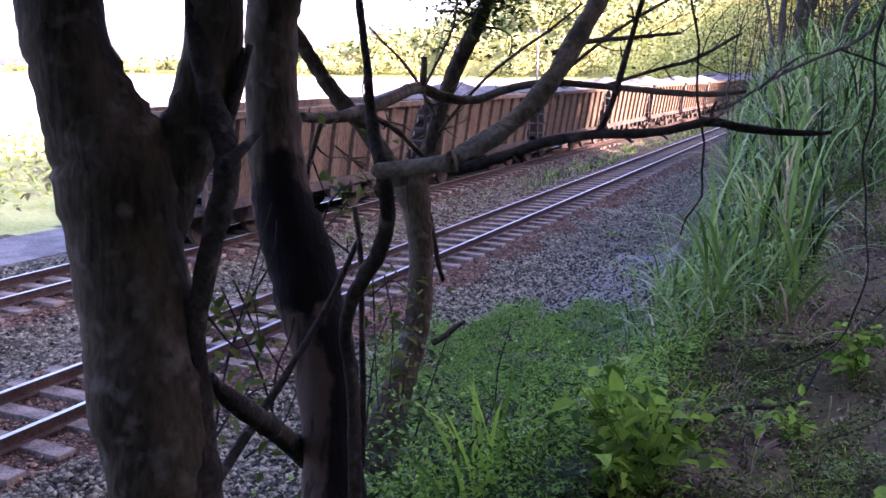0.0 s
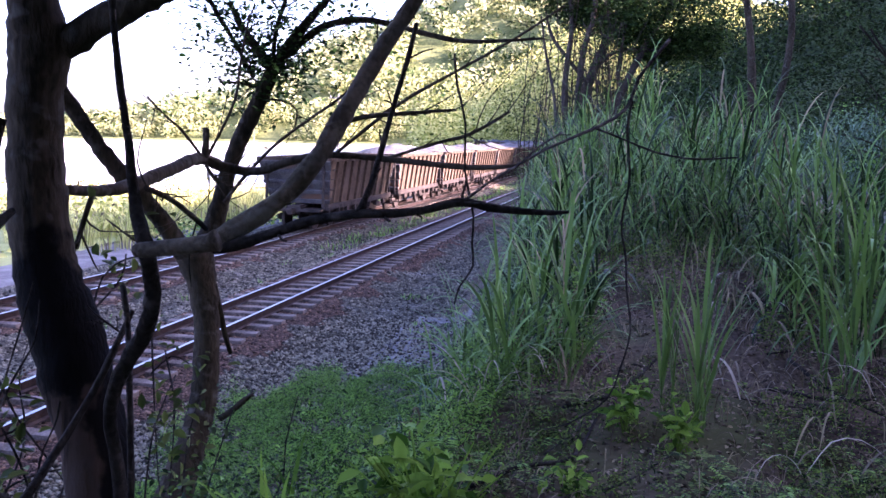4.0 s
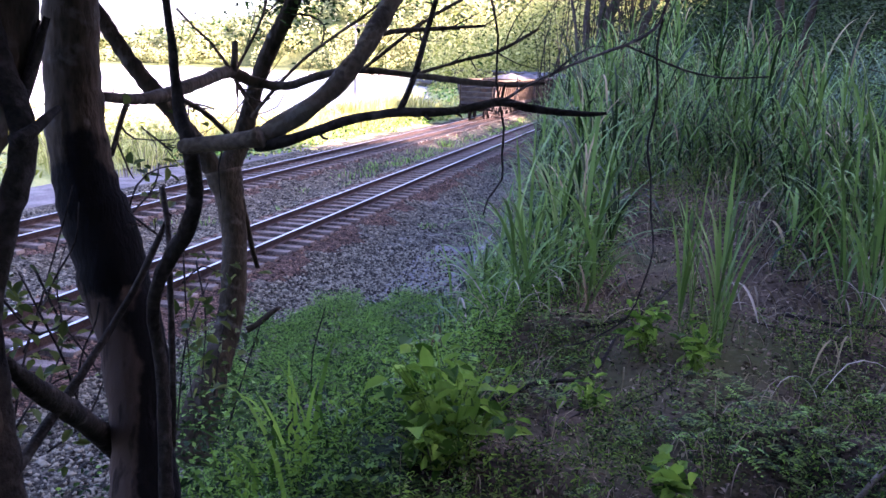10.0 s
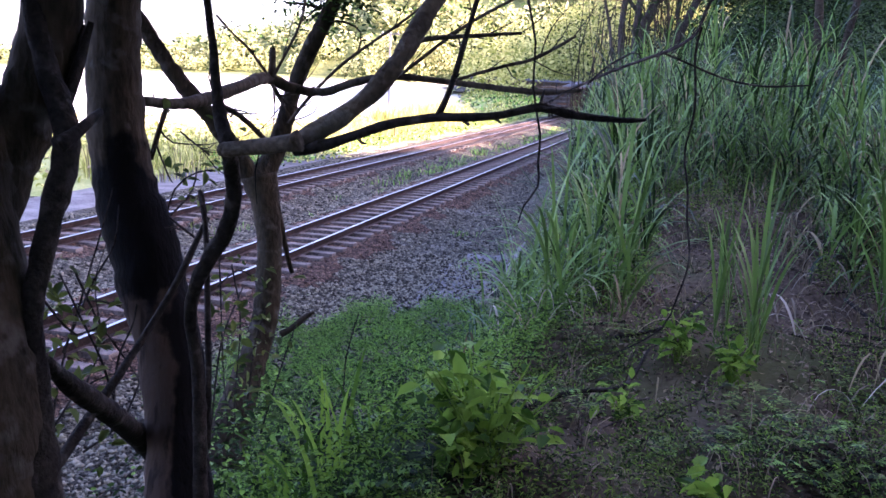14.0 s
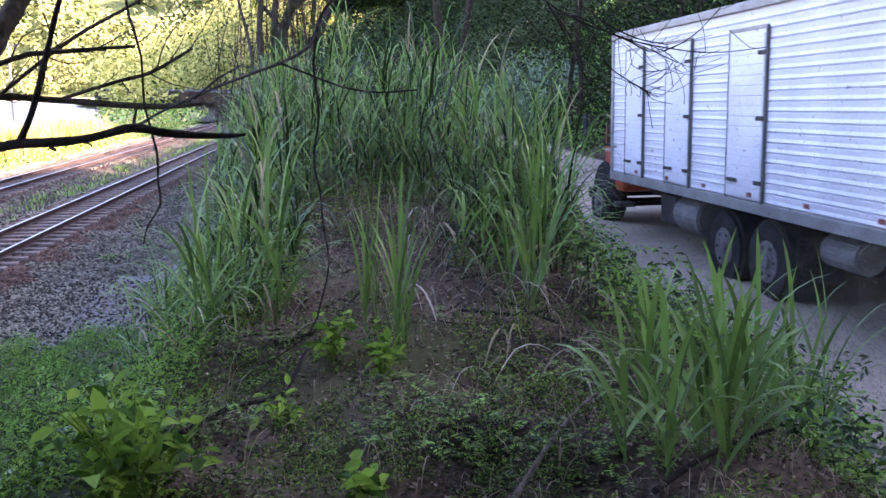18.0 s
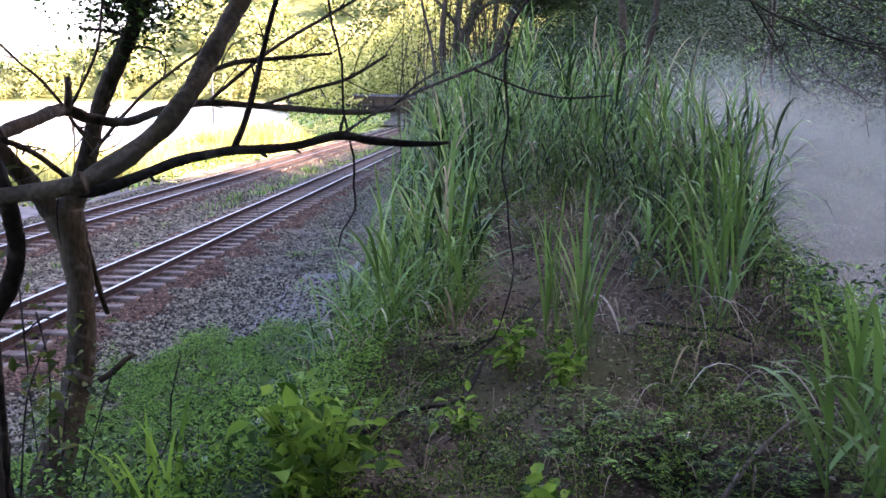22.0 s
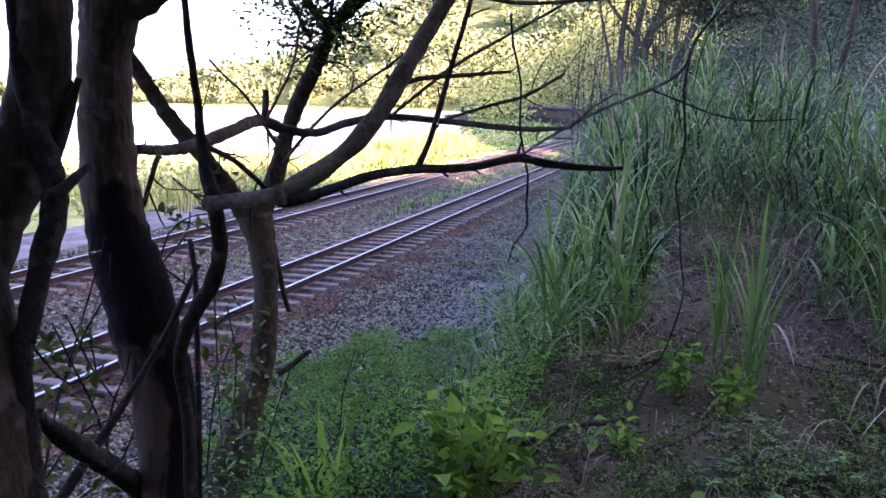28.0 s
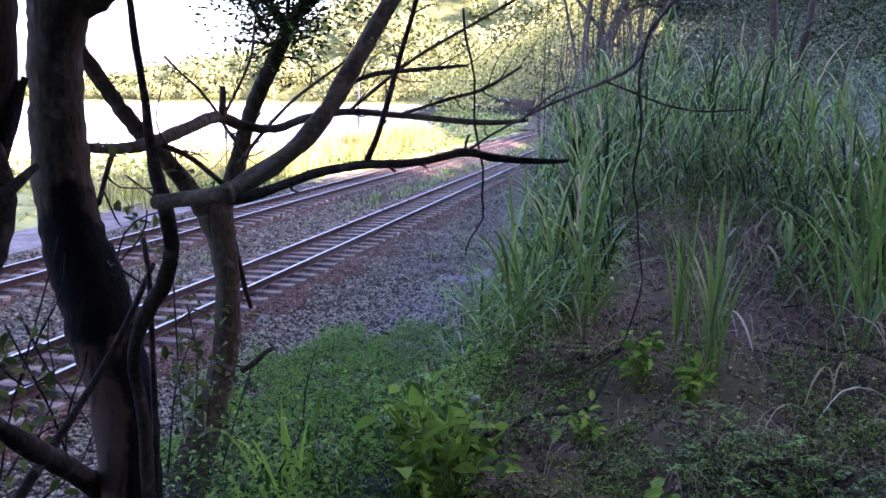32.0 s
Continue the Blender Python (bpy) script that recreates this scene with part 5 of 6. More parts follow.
def leafy_bush(x, y, tall, n, size, seed, label, sink=0.0):
    """A bush of thin stems, each with its own large leaves."""
    r = np.random.RandomState(seed)
    root = tagged(new("leafy_bush"), label, "bush", "bushes on the bank")
    root.location = (x, y, float(height(x, y)) - sink)
    for i in range(n):
        a, d = r.uniform(0, 6.3), r.uniform(0.1, 0.55) * tall
        tip = (math.cos(a) * d, math.sin(a) * d, tall * r.uniform(0.55, 1.05))
        v, f = tube([(0, 0, -0.05, 0.006), (tip[0] * 0.4, tip[1] * 0.4, tip[2] * 0.6, 0.005), (*tip, 0.003)], 5, 0.15, seed, 0.0)
        stem = part("stem", mesh_of("stem", v, f, "broad", smooth=True), None, root)
        t = r.uniform(0.35, 1.0, 9)[:, None]
        at = np.array(tip)[None] * np.concatenate([t ** 1.5, t ** 1.5, t], 1) + r.normal(size=(9, 3)) * 0.03
        part("leaves", leaves("leaves", at, size, ["broad"], seed * 17 + i, flat=0.55), None, stem)
    return root


leafy_bush(6.74, 3.25, 0.58, 30, 0.088, 81, "bright green broad-leaved bush at the edge of the bank", 0.15)
leafy_bush(6.66, 3.6, 0.42, 16, 0.085, 82, "bright green broad-leaved bush at the edge of the bank", 0.15)
leafy_bush(5.75, 3.4, 0.6, 12, 0.05, 83, "dark leafy bush at the foot of the slim tree")
leafy_bush(5.55, 3.9, 0.55, 12, 0.05, 84, "leafy bush on the slope under the trees")
leafy_bush(6.2, 3.5, 0.4, 12, 0.045, 88, "low leafy bush on the slope under the trees")
leafy_bush(7.45, 4.95, 0.28, 6, 0.09, 85, "small leafy seedling on the bare bank")
leafy_bush(7.6, 3.3, 0.2, 6, 0.09, 86, "small leafy seedling on the bare bank")
leafy_bush(7.2, 4.3, 0.16, 5, 0.07, 87, "small leafy seedling on the bare bank")
leafy_bush(7.74, 4.82, 0.3, 8, 0.075, 89, "small leafy seedling at the foot of the cane")

TRUNK = np.array(next(b[3] for b in BOUGHS if b[0] == "B" and b[1] == "trunk"))


def clear(at_):
    """Leave out leaves that would lie on the charred trunk."""
    x = np.interp(at_[:, 2], TRUNK[:, 2], TRUNK[:, 0])
    y = np.interp(at_[:, 2], TRUNK[:, 2], TRUNK[:, 1])
    aside = 0.84 * (at_[:, 0] - x) + 0.54 * (at_[:, 1] - y)
    return at_[np.abs(aside) > 0.15]


# leafy vines among the near trunks
VINES = [[(5.76, 2.02, 2.51), (5.72, 2.13, 2.67), (5.71, 2.24, 2.84), (5.70, 2.36, 3.03), (5.72, 2.39, 3.15)],
         [(5.84, 2.24, 2.43), (5.78, 2.23, 2.64), (5.74, 2.19, 2.79), (5.68, 2.18, 2.92)],
         [(5.83, 2.77, 2.21), (5.81, 2.89, 2.52), (5.81, 3.06, 2.70)],
         [(5.58, 2.86, 2.89), (5.61, 2.91, 3.08), (5.62, 3.05, 3.13), (5.68, 3.08, 3.14)],
         [(5.58, 2.87, 2.95), (5.61, 3.03, 3.06), (5.62, 3.05, 3.15)],
         [(5.84, 3.04, 2.25), (5.83, 3.12, 2.46), (5.85, 3.17, 2.58)],
         [(5.71, 2.06, 2.88), (5.74, 2.17, 2.74), (5.78, 2.28, 2.77)]]
for i, line in enumerate(VINES):
    vine = tagged(new("vine"), "thin twining stem with small yellow-green leaves among the trunks", "vine", "vines among the trunks")
    v, f = tube([(*q, 0.004 * (1 - 0.1 * j)) for j, q in enumerate(line)], 6, 0.05, i, 0.2)
    part("stem", mesh_of("stem", v, f, "barkD", smooth=True), None, vine)
    k = np.array(line)
    u = np.random.RandomState(600 + i).uniform(0, len(line) - 1.001, 18)
    at = k[u.astype(int)] * (1 - (u % 1))[:, None] + k[u.astype(int) + 1] * (u % 1)[:, None] + np.random.RandomState(620 + i).normal(size=(18, 3)) * 0.05
    part("leaves", leaves("leaves", clear(at), 0.05, ["creeper"], 640 + i, flat=0.4), None, vine)
BARE = [[(5.54, 2.42, 2.88), (5.64, 2.40, 2.72), (5.71, 2.46, 2.56), (5.81, 2.47, 2.41)], [(5.69, 2.17, 2.68), (5.63, 2.39, 2.83), (5.74, 2.36, 2.98), (5.74, 2.39, 3.10)],
        [(5.32, 2.72, 2.30), (5.30, 2.87, 2.47), (5.30, 2.85, 2.70), (5.30, 2.93, 2.86)], [(5.74, 2.32, 2.38), (5.69, 2.43, 2.57), (5.75, 2.44, 2.72), (5.72, 2.52, 2.85)],
        [(5.41, 2.53, 2.70), (5.42, 2.72, 2.68), (5.56, 2.75, 2.62), (5.69, 2.72, 2.48)], [(5.53, 3.37, 2.80), (5.60, 3.26, 2.59), (5.62, 3.24, 2.30), (5.67, 3.19, 2.03)]]
BARE += [[(5.58, 3.39, 2.70), (5.69, 3.26, 2.50), (5.68, 3.23, 2.16), (5.76, 3.10, 1.97)], [(5.79, 3.25, 2.02), (5.87, 3.19, 2.22), (5.90, 3.29, 2.42), (5.91, 3.34, 2.50)],
         [(5.38, 2.64, 2.12), (5.45, 2.78, 2.20), (5.52, 2.84, 2.42), (5.51, 2.94, 2.57)], [(5.53, 2.30, 2.36), (5.54, 2.42, 2.45), (5.62, 2.49, 2.50), (5.68, 2.61, 2.49)],
         [(5.54, 3.34, 2.61), (5.61, 3.38, 2.68), (5.65, 3.43, 2.65), (5.73, 3.39, 2.62)], [(6.01, 3.34, 2.01), (6.07, 3.45, 2.16), (6.07, 3.50, 2.32), (6.12, 3.51, 2.52)]]
for i, line in enumerate(BARE):
    vine = tagged(new("vine"), "thin bare dark creeper stem among the trunks", "vine", "vines among the trunks")
    v, f = tube([(*q, 0.0045 - 0.0008 * j) for j, q in enumerate(line)], 6, 0.04, 40 + i, 0.3)
    part("stem", mesh_of("stem", v, f, "barkD", smooth=True), None, vine)
    at = np.array(line)[np.random.RandomState(670 + i).randint(0, 4, 7)] + np.random.RandomState(690 + i).normal(size=(7, 3)) * 0.04
    part("leaves", leaves("leaves", clear(at) if len(clear(at)) else at[:1], 0.045, ["creeper"], 710 + i, flat=0.4), None, vine)
SPOTS = np.array([(5.70, 2.16, 2.80), (5.76, 2.15, 2.66), (5.77, 2.24, 2.69), (5.79, 2.25, 2.52), (5.70, 2.30, 2.83), (5.70, 2.13, 2.73), (5.79, 2.94, 2.70), (5.83, 3.05, 2.61), (5.85, 3.15, 2.54), (5.79, 2.90, 2.58), (5.81, 2.98, 2.45), (5.77, 2.93, 2.37), (5.58, 2.90, 3.12), (5.68, 2.87, 3.29)])
at = np.repeat(SPOTS, 9, 0) + rs.normal(size=(len(SPOTS) * 9, 3)) * np.array([0.10, 0.10, 0.09])
tagged(new("hanging_leaves", leaves("hanging_leaves", clear(at), 0.052, ["creeper"], 661, flat=0.4)), "yellow-green leaves of creepers hanging between the trunks", "leaves", kind="stuff")
DENSE = np.array([(5.90, 2.77, 2.13), (5.86, 2.92, 2.23), (5.93, 3.03, 2.12), (5.89, 3.38, 2.14), (6.11, 3.20, 1.9), (6.32, 3.16, 1.85), (5.99, 3.63, 1.95), (6.20, 3.66, 1.85), (5.6, 2.9, 1.9), (5.45, 3.2, 1.8), (5.7, 3.3, 1.95), (5.5, 3.6, 1.85), (5.25, 3.0, 1.6)])
at = np.repeat(DENSE, 150, 0) + rs.normal(size=(len(DENSE) * 150, 3)) * np.array([0.16, 0.16, 0.11])
tagged(new("undergrowth", leaves("undergrowth", at, 0.03, ["shrub", "weed"], 662, 0.35)), "dense leafy undergrowth below the trees", "undergrowth", kind="stuff")
k = 26
bx_, by_ = rs.uniform(5.95, 6.25, k), rs.uniform(2.9, 3.5, k)
tagged(new("broad_grass", blades("broad_grass", bx_, by_, height(bx_, by_) - 0.1, rs.uniform(0.5, 0.95, k), rs.uniform(0.010, 0.017, k), rs.uniform(0.4, 1.3, k), ["broad"], None, 7, 663)), "clump of broad green grass at the foot of the trees", "grass", kind="stuff")

# leaves on the near trees
crown_c = np.array([k[:3] for b in BOUGHS if b[0] == "C" and b[1] in ("branch", "twig") for k in b[3][:4] if k[2] > 3.85 and k[1] > 3])
at = np.repeat(crown_c, 190, 0) + rs.normal(size=(len(crown_c) * 190, 3)) * 0.11
part("leaves", leaves("leaves", at - np.array(grown["C"].location), 0.029, ["shrub", "weed"], 91, 0.3), None, grown["C"], "small dark green leaves")


def crown(centre, radius, n, size, mat, seed, squash=0.6, lumps=14):
    """Leaves gathered in uneven lumps round a centre."""
    r = np.random.RandomState(seed)
    d = r.normal(size=(lumps, 3))
    d /= np.linalg.norm(d, axis=1)[:, None]
    heart = np.array(centre)[None] + d * radius * r.uniform(0.35, 0.95, (lumps, 1)) * np.array([1, 1, squash])
    k = r.randint(0, lumps, n)
    at_ = heart[k] + r.normal(size=(n, 3)) * radius * 0.2 * np.array([1, 1, 0.75])
    return leaves("crown", at_, size, [mat], seed + 1)


# unseen leafy tops of the near trees, added overhead and behind for foreground shade
for key, spots in (("A", ((5.2, 0.2, 7.2), (4.0, 1.0, 7.8), (6.2, -1.2, 7.4))), ("B", ((5.4, 1.4, 7.6), (7.0, 0.4, 7.6))), ("D", ((8.6, 0.4, 7.2), (9.6, -1.2, 7.0), (7.8, -2.0, 8.2), (10.2, 2.4, 7.4), (8.4, 3.2, 8.0), (11.5, 0.6, 7.6), (7.2, 2.4, 6.9), (9.2, 1.8, 6.6), (6.0, 3.8, 7.4)))):
    loc = np.array(grown[key].location)
    for i, c in enumerate(spots):
        part("crown", crown(np.array(c) - loc, 2.5, 5600, 0.17, "shrub", 100 + i + ord(key), 0.5), None, grown[key], "dense green foliage, unseen, added overhead for shade")


# ---- trees farther off ----
def tree(x, y, tall, spread_, label, seed, stems=1, mat="shrub", bark="barkC", thick=0.09, n=3500, size=0.2, low=0.55, z=None):
    r = np.random.RandomState(seed)
    root = tagged(new("tree"), label, "tree", "trees along the bank")
    root.location = (x, y, float(height(x, y)) if z is None else z)
    for i in range(stems):
        a = r.uniform(0, 6.3)
        lean_ = r.uniform(0.05, 0.25) * tall * (0.5 if stems == 1 else 1)
        bx0, by0 = (r.uniform(-0.25, 0.25), r.uniform(-0.25, 0.25)) if stems > 1 else (0, 0)
        pts = [(bx0 + math.cos(a) * lean_ * u * u + r.uniform(-0.1, 0.1), by0 + math.sin(a) * lean_ * u * u + r.uniform(-0.1, 0.1), tall * u - 0.2, thick * (1 - 0.75 * u) * r.uniform(0.8, 1.1)) for u in (0, 0.2, 0.4, 0.6, 0.8, 1.0)]
        v, f = tube(pts, 9, 0.3, seed + i, 0.08)
        part("trunk", mesh_of("trunk", v, f, bark, smooth=True), None, root)
        for j in range(5):
            u = r.uniform(low * 0.8, 0.95)
            b, ll = r.uniform(0, 6.3), spread_ * r.uniform(0.4, 0.95)
            p0 = (bx0 + math.cos(a) * lean_ * u * u, by0 + math.sin(a) * lean_ * u * u, tall * u)
            p1 = (p0[0] + math.cos(b) * ll * 0.5, p0[1] + math.sin(b) * ll * 0.5, p0[2] + ll * 0.25)
            p2 = (p0[0] + math.cos(b) * ll, p0[1] + math.sin(b) * ll, p0[2] + ll * 0.35)
            v, f = tube([(*p0, thick * 0.4), (*p1, thick * 0.22), (*p2, thick * 0.08)], 6, 0.4, seed + j, 0.08)
            part("limb", mesh_of("limb", v, f, bark, smooth=True), None, root)
    if n:
        part("crown", crown((0, 0, tall * (0.5 + low / 2)), spread_, n, size, mat, seed + 5, (1 - low) * tall / spread_ * 0.6, 26), None, root)
    return root


STEMS = [[(4.44, 2.63, 0.148), (4.12, 5.09, 0.131), (4.17, 6.60, 0.115), (4.31, 8.09, 0.099), (4.18, 9.28, 0.082), (4.0, 12.0, 0.04)],
         [(4.60, 2.64, 0.230), (4.81, 4.94, 0.214), (5.20, 6.29, 0.197), (5.61, 7.33, 0.181), (5.79, 8.21, 0.164), (5.66, 9.38, 0.131), (5.9, 12.5, 0.05)],
         [(4.89, 2.95, 0.148), (4.70, 4.63, 0.148), (4.75, 6.30, 0.131), (4.93, 7.49, 0.115), (5.24, 8.95, 0.099), (5.0, 11.5, 0.04)],
         [(5.20, 2.80, 0.164), (6.09, 4.71, 0.164), (6.82, 6.42, 0.148), (7.48, 7.73, 0.148), (8.14, 8.87, 0.115), (9.2, 11.5, 0.04)],
         [(3.96, 3.09, 0.066), (3.65, 5.39, 0.066), (3.23, 7.22, 0.049), (2.99, 8.72, 0.03)],
         [(5.77, 3.57, 0.082), (6.43, 5.39, 0.082), (6.24, 6.28, 0.066), (6.5, 8.2, 0.03)]]
SIDE_STEMS = [[(5.56, 6.73, 0.099), (6.20, 7.17, 0.082), (7.65, 7.22, 0.072), (9.49, 7.26, 0.03)],
              [(5.07, 5.84, 0.099), (4.28, 6.75, 0.082), (3.48, 7.81, 0.066), (3.14, 9.01, 0.03)]]
stout = tagged(new("tree"), "tall multi-stemmed tree with grey trunks above the cane grass", "tree", "trees along the bank")
stout.location = (4.9, 38, float(height(4.9, 38)))
for i, stem in enumerate(STEMS + SIDE_STEMS):
    dy = 0.5 * math.sin(2.1 * i)
    knots = [(x - 4.9, dy * (0.3 + 0.2 * j), z - stout.location.z, r_) for j, (x, z, r_) in enumerate(stem)]
    if i < len(STEMS):
        knots.insert(0, (knots[0][0] * 0.5, 0, -0.3, knots[0][3] * 1.2))
    name = "trunk" if i < len(STEMS) else "limb"
    v, f = tube(knots, 11, 0.15, i, 0.09)
    part(name, mesh_of(name, v, f, "barkT", smooth=True), None, stout)
for i, (x, y, z, rad) in enumerate(((5.0, 38.5, 9.6, 2.6), (7.4, 38.0, 9.0, 2.3), (9.0, 37.5, 8.6, 1.8), (3.4, 38.5, 10.3, 1.8), (6.3, 39.0, 11.5, 3.0), (8.0, 38.6, 7.2, 1.2), (7.6, 38.3, 7.9, 1.7), (9.4, 38.0, 7.5, 1.5), (6.0, 39.2, 8.6, 1.7), (4.4, 38.6, 8.9, 1.2))):
    part("crown", crown((x - 4.9, y - 38, z - stout.location.z), rad, 3000, 0.15, "shrub", 410 + i, 0.6, 20), None, stout)
for i in range(20):
    x, y = rs.uniform(2.2, 6.4), rs.uniform(31, 42)
    tree(x, y, rs.uniform(5.5, 9), 1.3, "thin bare sapling by the track", 420 + i, 3, bark="barkC", thick=0.035, n=160, size=0.1, low=0.5)
tree(9.35, 15.5, 8.5, 2.2, "slender grey-barked tree standing in the cane grass", 202, 2, bark="barkC", thick=0.085, n=2500, size=0.16, low=0.72)
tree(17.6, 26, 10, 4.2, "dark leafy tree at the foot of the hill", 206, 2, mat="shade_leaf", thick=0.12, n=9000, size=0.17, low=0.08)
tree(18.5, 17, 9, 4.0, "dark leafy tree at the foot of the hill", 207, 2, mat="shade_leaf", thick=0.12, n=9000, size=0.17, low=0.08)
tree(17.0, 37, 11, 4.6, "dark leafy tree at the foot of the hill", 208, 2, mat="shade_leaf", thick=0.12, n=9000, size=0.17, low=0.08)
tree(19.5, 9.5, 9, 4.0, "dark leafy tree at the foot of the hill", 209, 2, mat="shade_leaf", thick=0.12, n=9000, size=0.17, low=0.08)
# out of view: trees added to keep skylight off the trunks and bank
for i, (x, y, t_) in enumerate(((2.0, -4.5, 8.0), (5.0, -6.0, 9.0), (8.2, -5.5, 8.5), (11.0, -7.0, 9.0), (17.8, 2.0, 9.0), (18.5, -5.0, 9.5))):
    tree(x, y, t_, 3.4, "dense dark leafy tree added out of view to block skylight", 230 + i, 2, thick=0.13, n=4500, size=0.24, low=0.12)


# scrub over the hillside
def cover(name, label, n, xr, yr, keep, lift, size, mats, share, seed, lump):
    r = np.random.RandomState(seed)
    x, y = r.uniform(*xr, n), r.uniform(*yr, n)
    ok_ = keep(x, y)
    x, y = x[ok_], y[ok_]
    hill = lattice(x / lump, y / lump, seed) * 0.65 + lattice(x / lump * 2.3, y / lump * 2.3, seed + 1) * 0.35
    z = height(x, y) + lift * np.clip(hill * 1.6 - 0.35, 0.05, 1.3) * r.rand(len(x)) ** 0.4
    return tagged(new(name, leaves(name, np.stack([x, y, z], -1), size, mats, seed + 2, share, flat=0.35)), label, "scrub", kind="stuff")


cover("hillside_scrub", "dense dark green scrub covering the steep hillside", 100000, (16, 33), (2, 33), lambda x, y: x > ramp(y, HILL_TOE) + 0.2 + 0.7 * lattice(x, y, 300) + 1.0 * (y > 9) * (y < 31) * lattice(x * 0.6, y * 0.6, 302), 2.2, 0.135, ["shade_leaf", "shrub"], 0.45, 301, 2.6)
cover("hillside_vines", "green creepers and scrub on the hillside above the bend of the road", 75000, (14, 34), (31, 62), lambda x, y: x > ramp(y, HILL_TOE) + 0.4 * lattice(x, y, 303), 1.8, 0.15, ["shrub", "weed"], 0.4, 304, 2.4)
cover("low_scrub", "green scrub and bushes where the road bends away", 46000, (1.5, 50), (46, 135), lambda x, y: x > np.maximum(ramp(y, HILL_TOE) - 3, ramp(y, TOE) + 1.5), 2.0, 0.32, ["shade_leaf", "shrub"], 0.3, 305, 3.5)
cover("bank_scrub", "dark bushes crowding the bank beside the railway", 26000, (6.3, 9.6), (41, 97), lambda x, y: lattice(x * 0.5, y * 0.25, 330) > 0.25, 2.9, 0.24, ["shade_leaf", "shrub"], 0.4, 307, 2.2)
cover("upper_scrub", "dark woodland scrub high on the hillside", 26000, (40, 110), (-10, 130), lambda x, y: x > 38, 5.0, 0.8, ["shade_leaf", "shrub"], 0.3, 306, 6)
cover("hillfoot_weeds", "low green weeds at the foot of the hill", 22000, (16.0, 22), (16, 44), lambda x, y: (x > ramp(y, HILL_TOE) - 0.3) & (x < 21) & (lattice(x * 0.7, y * 0.7, 312) > 0.4), 0.7, 0.11, ["shrub", "weed"], 0.45, 311, 1.2)
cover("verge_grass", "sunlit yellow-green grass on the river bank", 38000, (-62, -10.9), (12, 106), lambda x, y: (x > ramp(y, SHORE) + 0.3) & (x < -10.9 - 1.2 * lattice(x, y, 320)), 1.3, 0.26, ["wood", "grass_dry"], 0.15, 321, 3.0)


cover("verge_edge", "green and yellow weeds along the outer track", 15000, (-11.8, -7.6), (30, 106), lambda x, y: x < -7.9 - 0.8 * lattice(x * 0.8, y * 0.5, 325), 0.55, 0.17, ["weed", "wood"], 0.45, 326, 1.6)


def woods(name, label, x, y, tall, size, mats, share, seed, per):
    """Uneven tree crowns standing on the ground, one for each place."""
    r = np.random.RandomState(seed)
    n = len(x)
    k = np.repeat(np.arange(n), per)
    d = r.normal(size=(len(k), 3))
    d /= np.linalg.norm(d, axis=1)[:, None]
    d *= r.uniform(0.5, 1.05, (len(k), 1)) * (0.6 + 0.8 * lattice(d[:, 0] * 3 + 5 + 7 * k, d[:, 1] * 3 + d[:, 2] * 2 + 5, seed))[:, None]
    at_ = np.stack([x[k] + d[:, 0] * tall[k] * 0.55, y[k] + d[:, 1] * tall[k] * 0.55, height(x, y, False)[k] + tall[k] * (0.45 + 0.55 * d[:, 2])], -1)
    return tagged(new(name, leaves(name, at_, size, mats, seed + 1, share, flat=0.3)), label, "woods", kind="stuff")


wr = np.random.RandomState(330)
fx, fy = wr.uniform(-520, -60, 260), wr.uniform(0, 30, 260)
woods("riverside_woods", "sunlit yellow-green trees on the far river bank", fx, ramp(fx, FAR_SHORE) + 8 + fy, wr.uniform(5, 13, 260) * ramp(fx, [(-520, 0.35), (-300, 0.5), (-200, 1.0)]), 1.3, ["hazed_wood", "shrub"], 0.1, 331, 200)
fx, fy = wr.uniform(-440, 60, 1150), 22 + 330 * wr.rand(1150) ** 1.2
# pale leaves carry the haze; the dark share paints the crowns' shadowed sides
woods("hill_woods", "sunlit woodland on the far hills", fx, ramp(fx, FAR_SHORE) + fy, wr.uniform(8, 16, 1150) * ramp(fx, [(-700, 0.45), (-330, 0.5), (-200, 1.0), (60, 1.1)]), 2.7, ["hazed_wood", "shrub"], 0.2, 341, 72)
fx, fy = wr.uniform(4, 70, 120), wr.uniform(96, 150, 120)
woods("rear_woods", "leafy trees on the rise beyond the road", fx, fy, wr.uniform(6, 12, 120), 0.55, ["shade_leaf", "shrub"], 0.3, 345, 260)
fy = wr.uniform(150, 330, 190)
fx = wr.uniform(0, 1, 190)
lx_ = np.array([along(float(v))[0] for v in fy + 0.06 * (fy - 105)])
fx = np.where(wr.rand(190) < 0.25, ramp(fy, SHORE) + 6 + 5 * fx, lx_ + 14 + 45 * fx)
ok = np.abs(fx - lx_) > 8
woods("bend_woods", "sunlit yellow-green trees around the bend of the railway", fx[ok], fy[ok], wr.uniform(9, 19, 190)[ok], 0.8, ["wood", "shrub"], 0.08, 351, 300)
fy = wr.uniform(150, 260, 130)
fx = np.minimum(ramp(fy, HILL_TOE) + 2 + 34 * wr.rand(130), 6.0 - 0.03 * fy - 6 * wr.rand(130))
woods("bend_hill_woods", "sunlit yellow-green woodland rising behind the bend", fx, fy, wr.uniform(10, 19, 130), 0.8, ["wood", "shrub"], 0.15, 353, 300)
cover("bend_grass", "green grass bank between the railway bend and the river", 16000, (-60, 2), (98, 240), lambda x, y: (x > ramp(y, SHORE) + 0.5) & (x < np.interp(y, np.arange(90, 260, 5), [along(float(v))[0] for v in np.arange(90, 260, 5)]) - 4.5), 1.1, 0.45, ["weed", "wood"], 0.35, 355, 4)
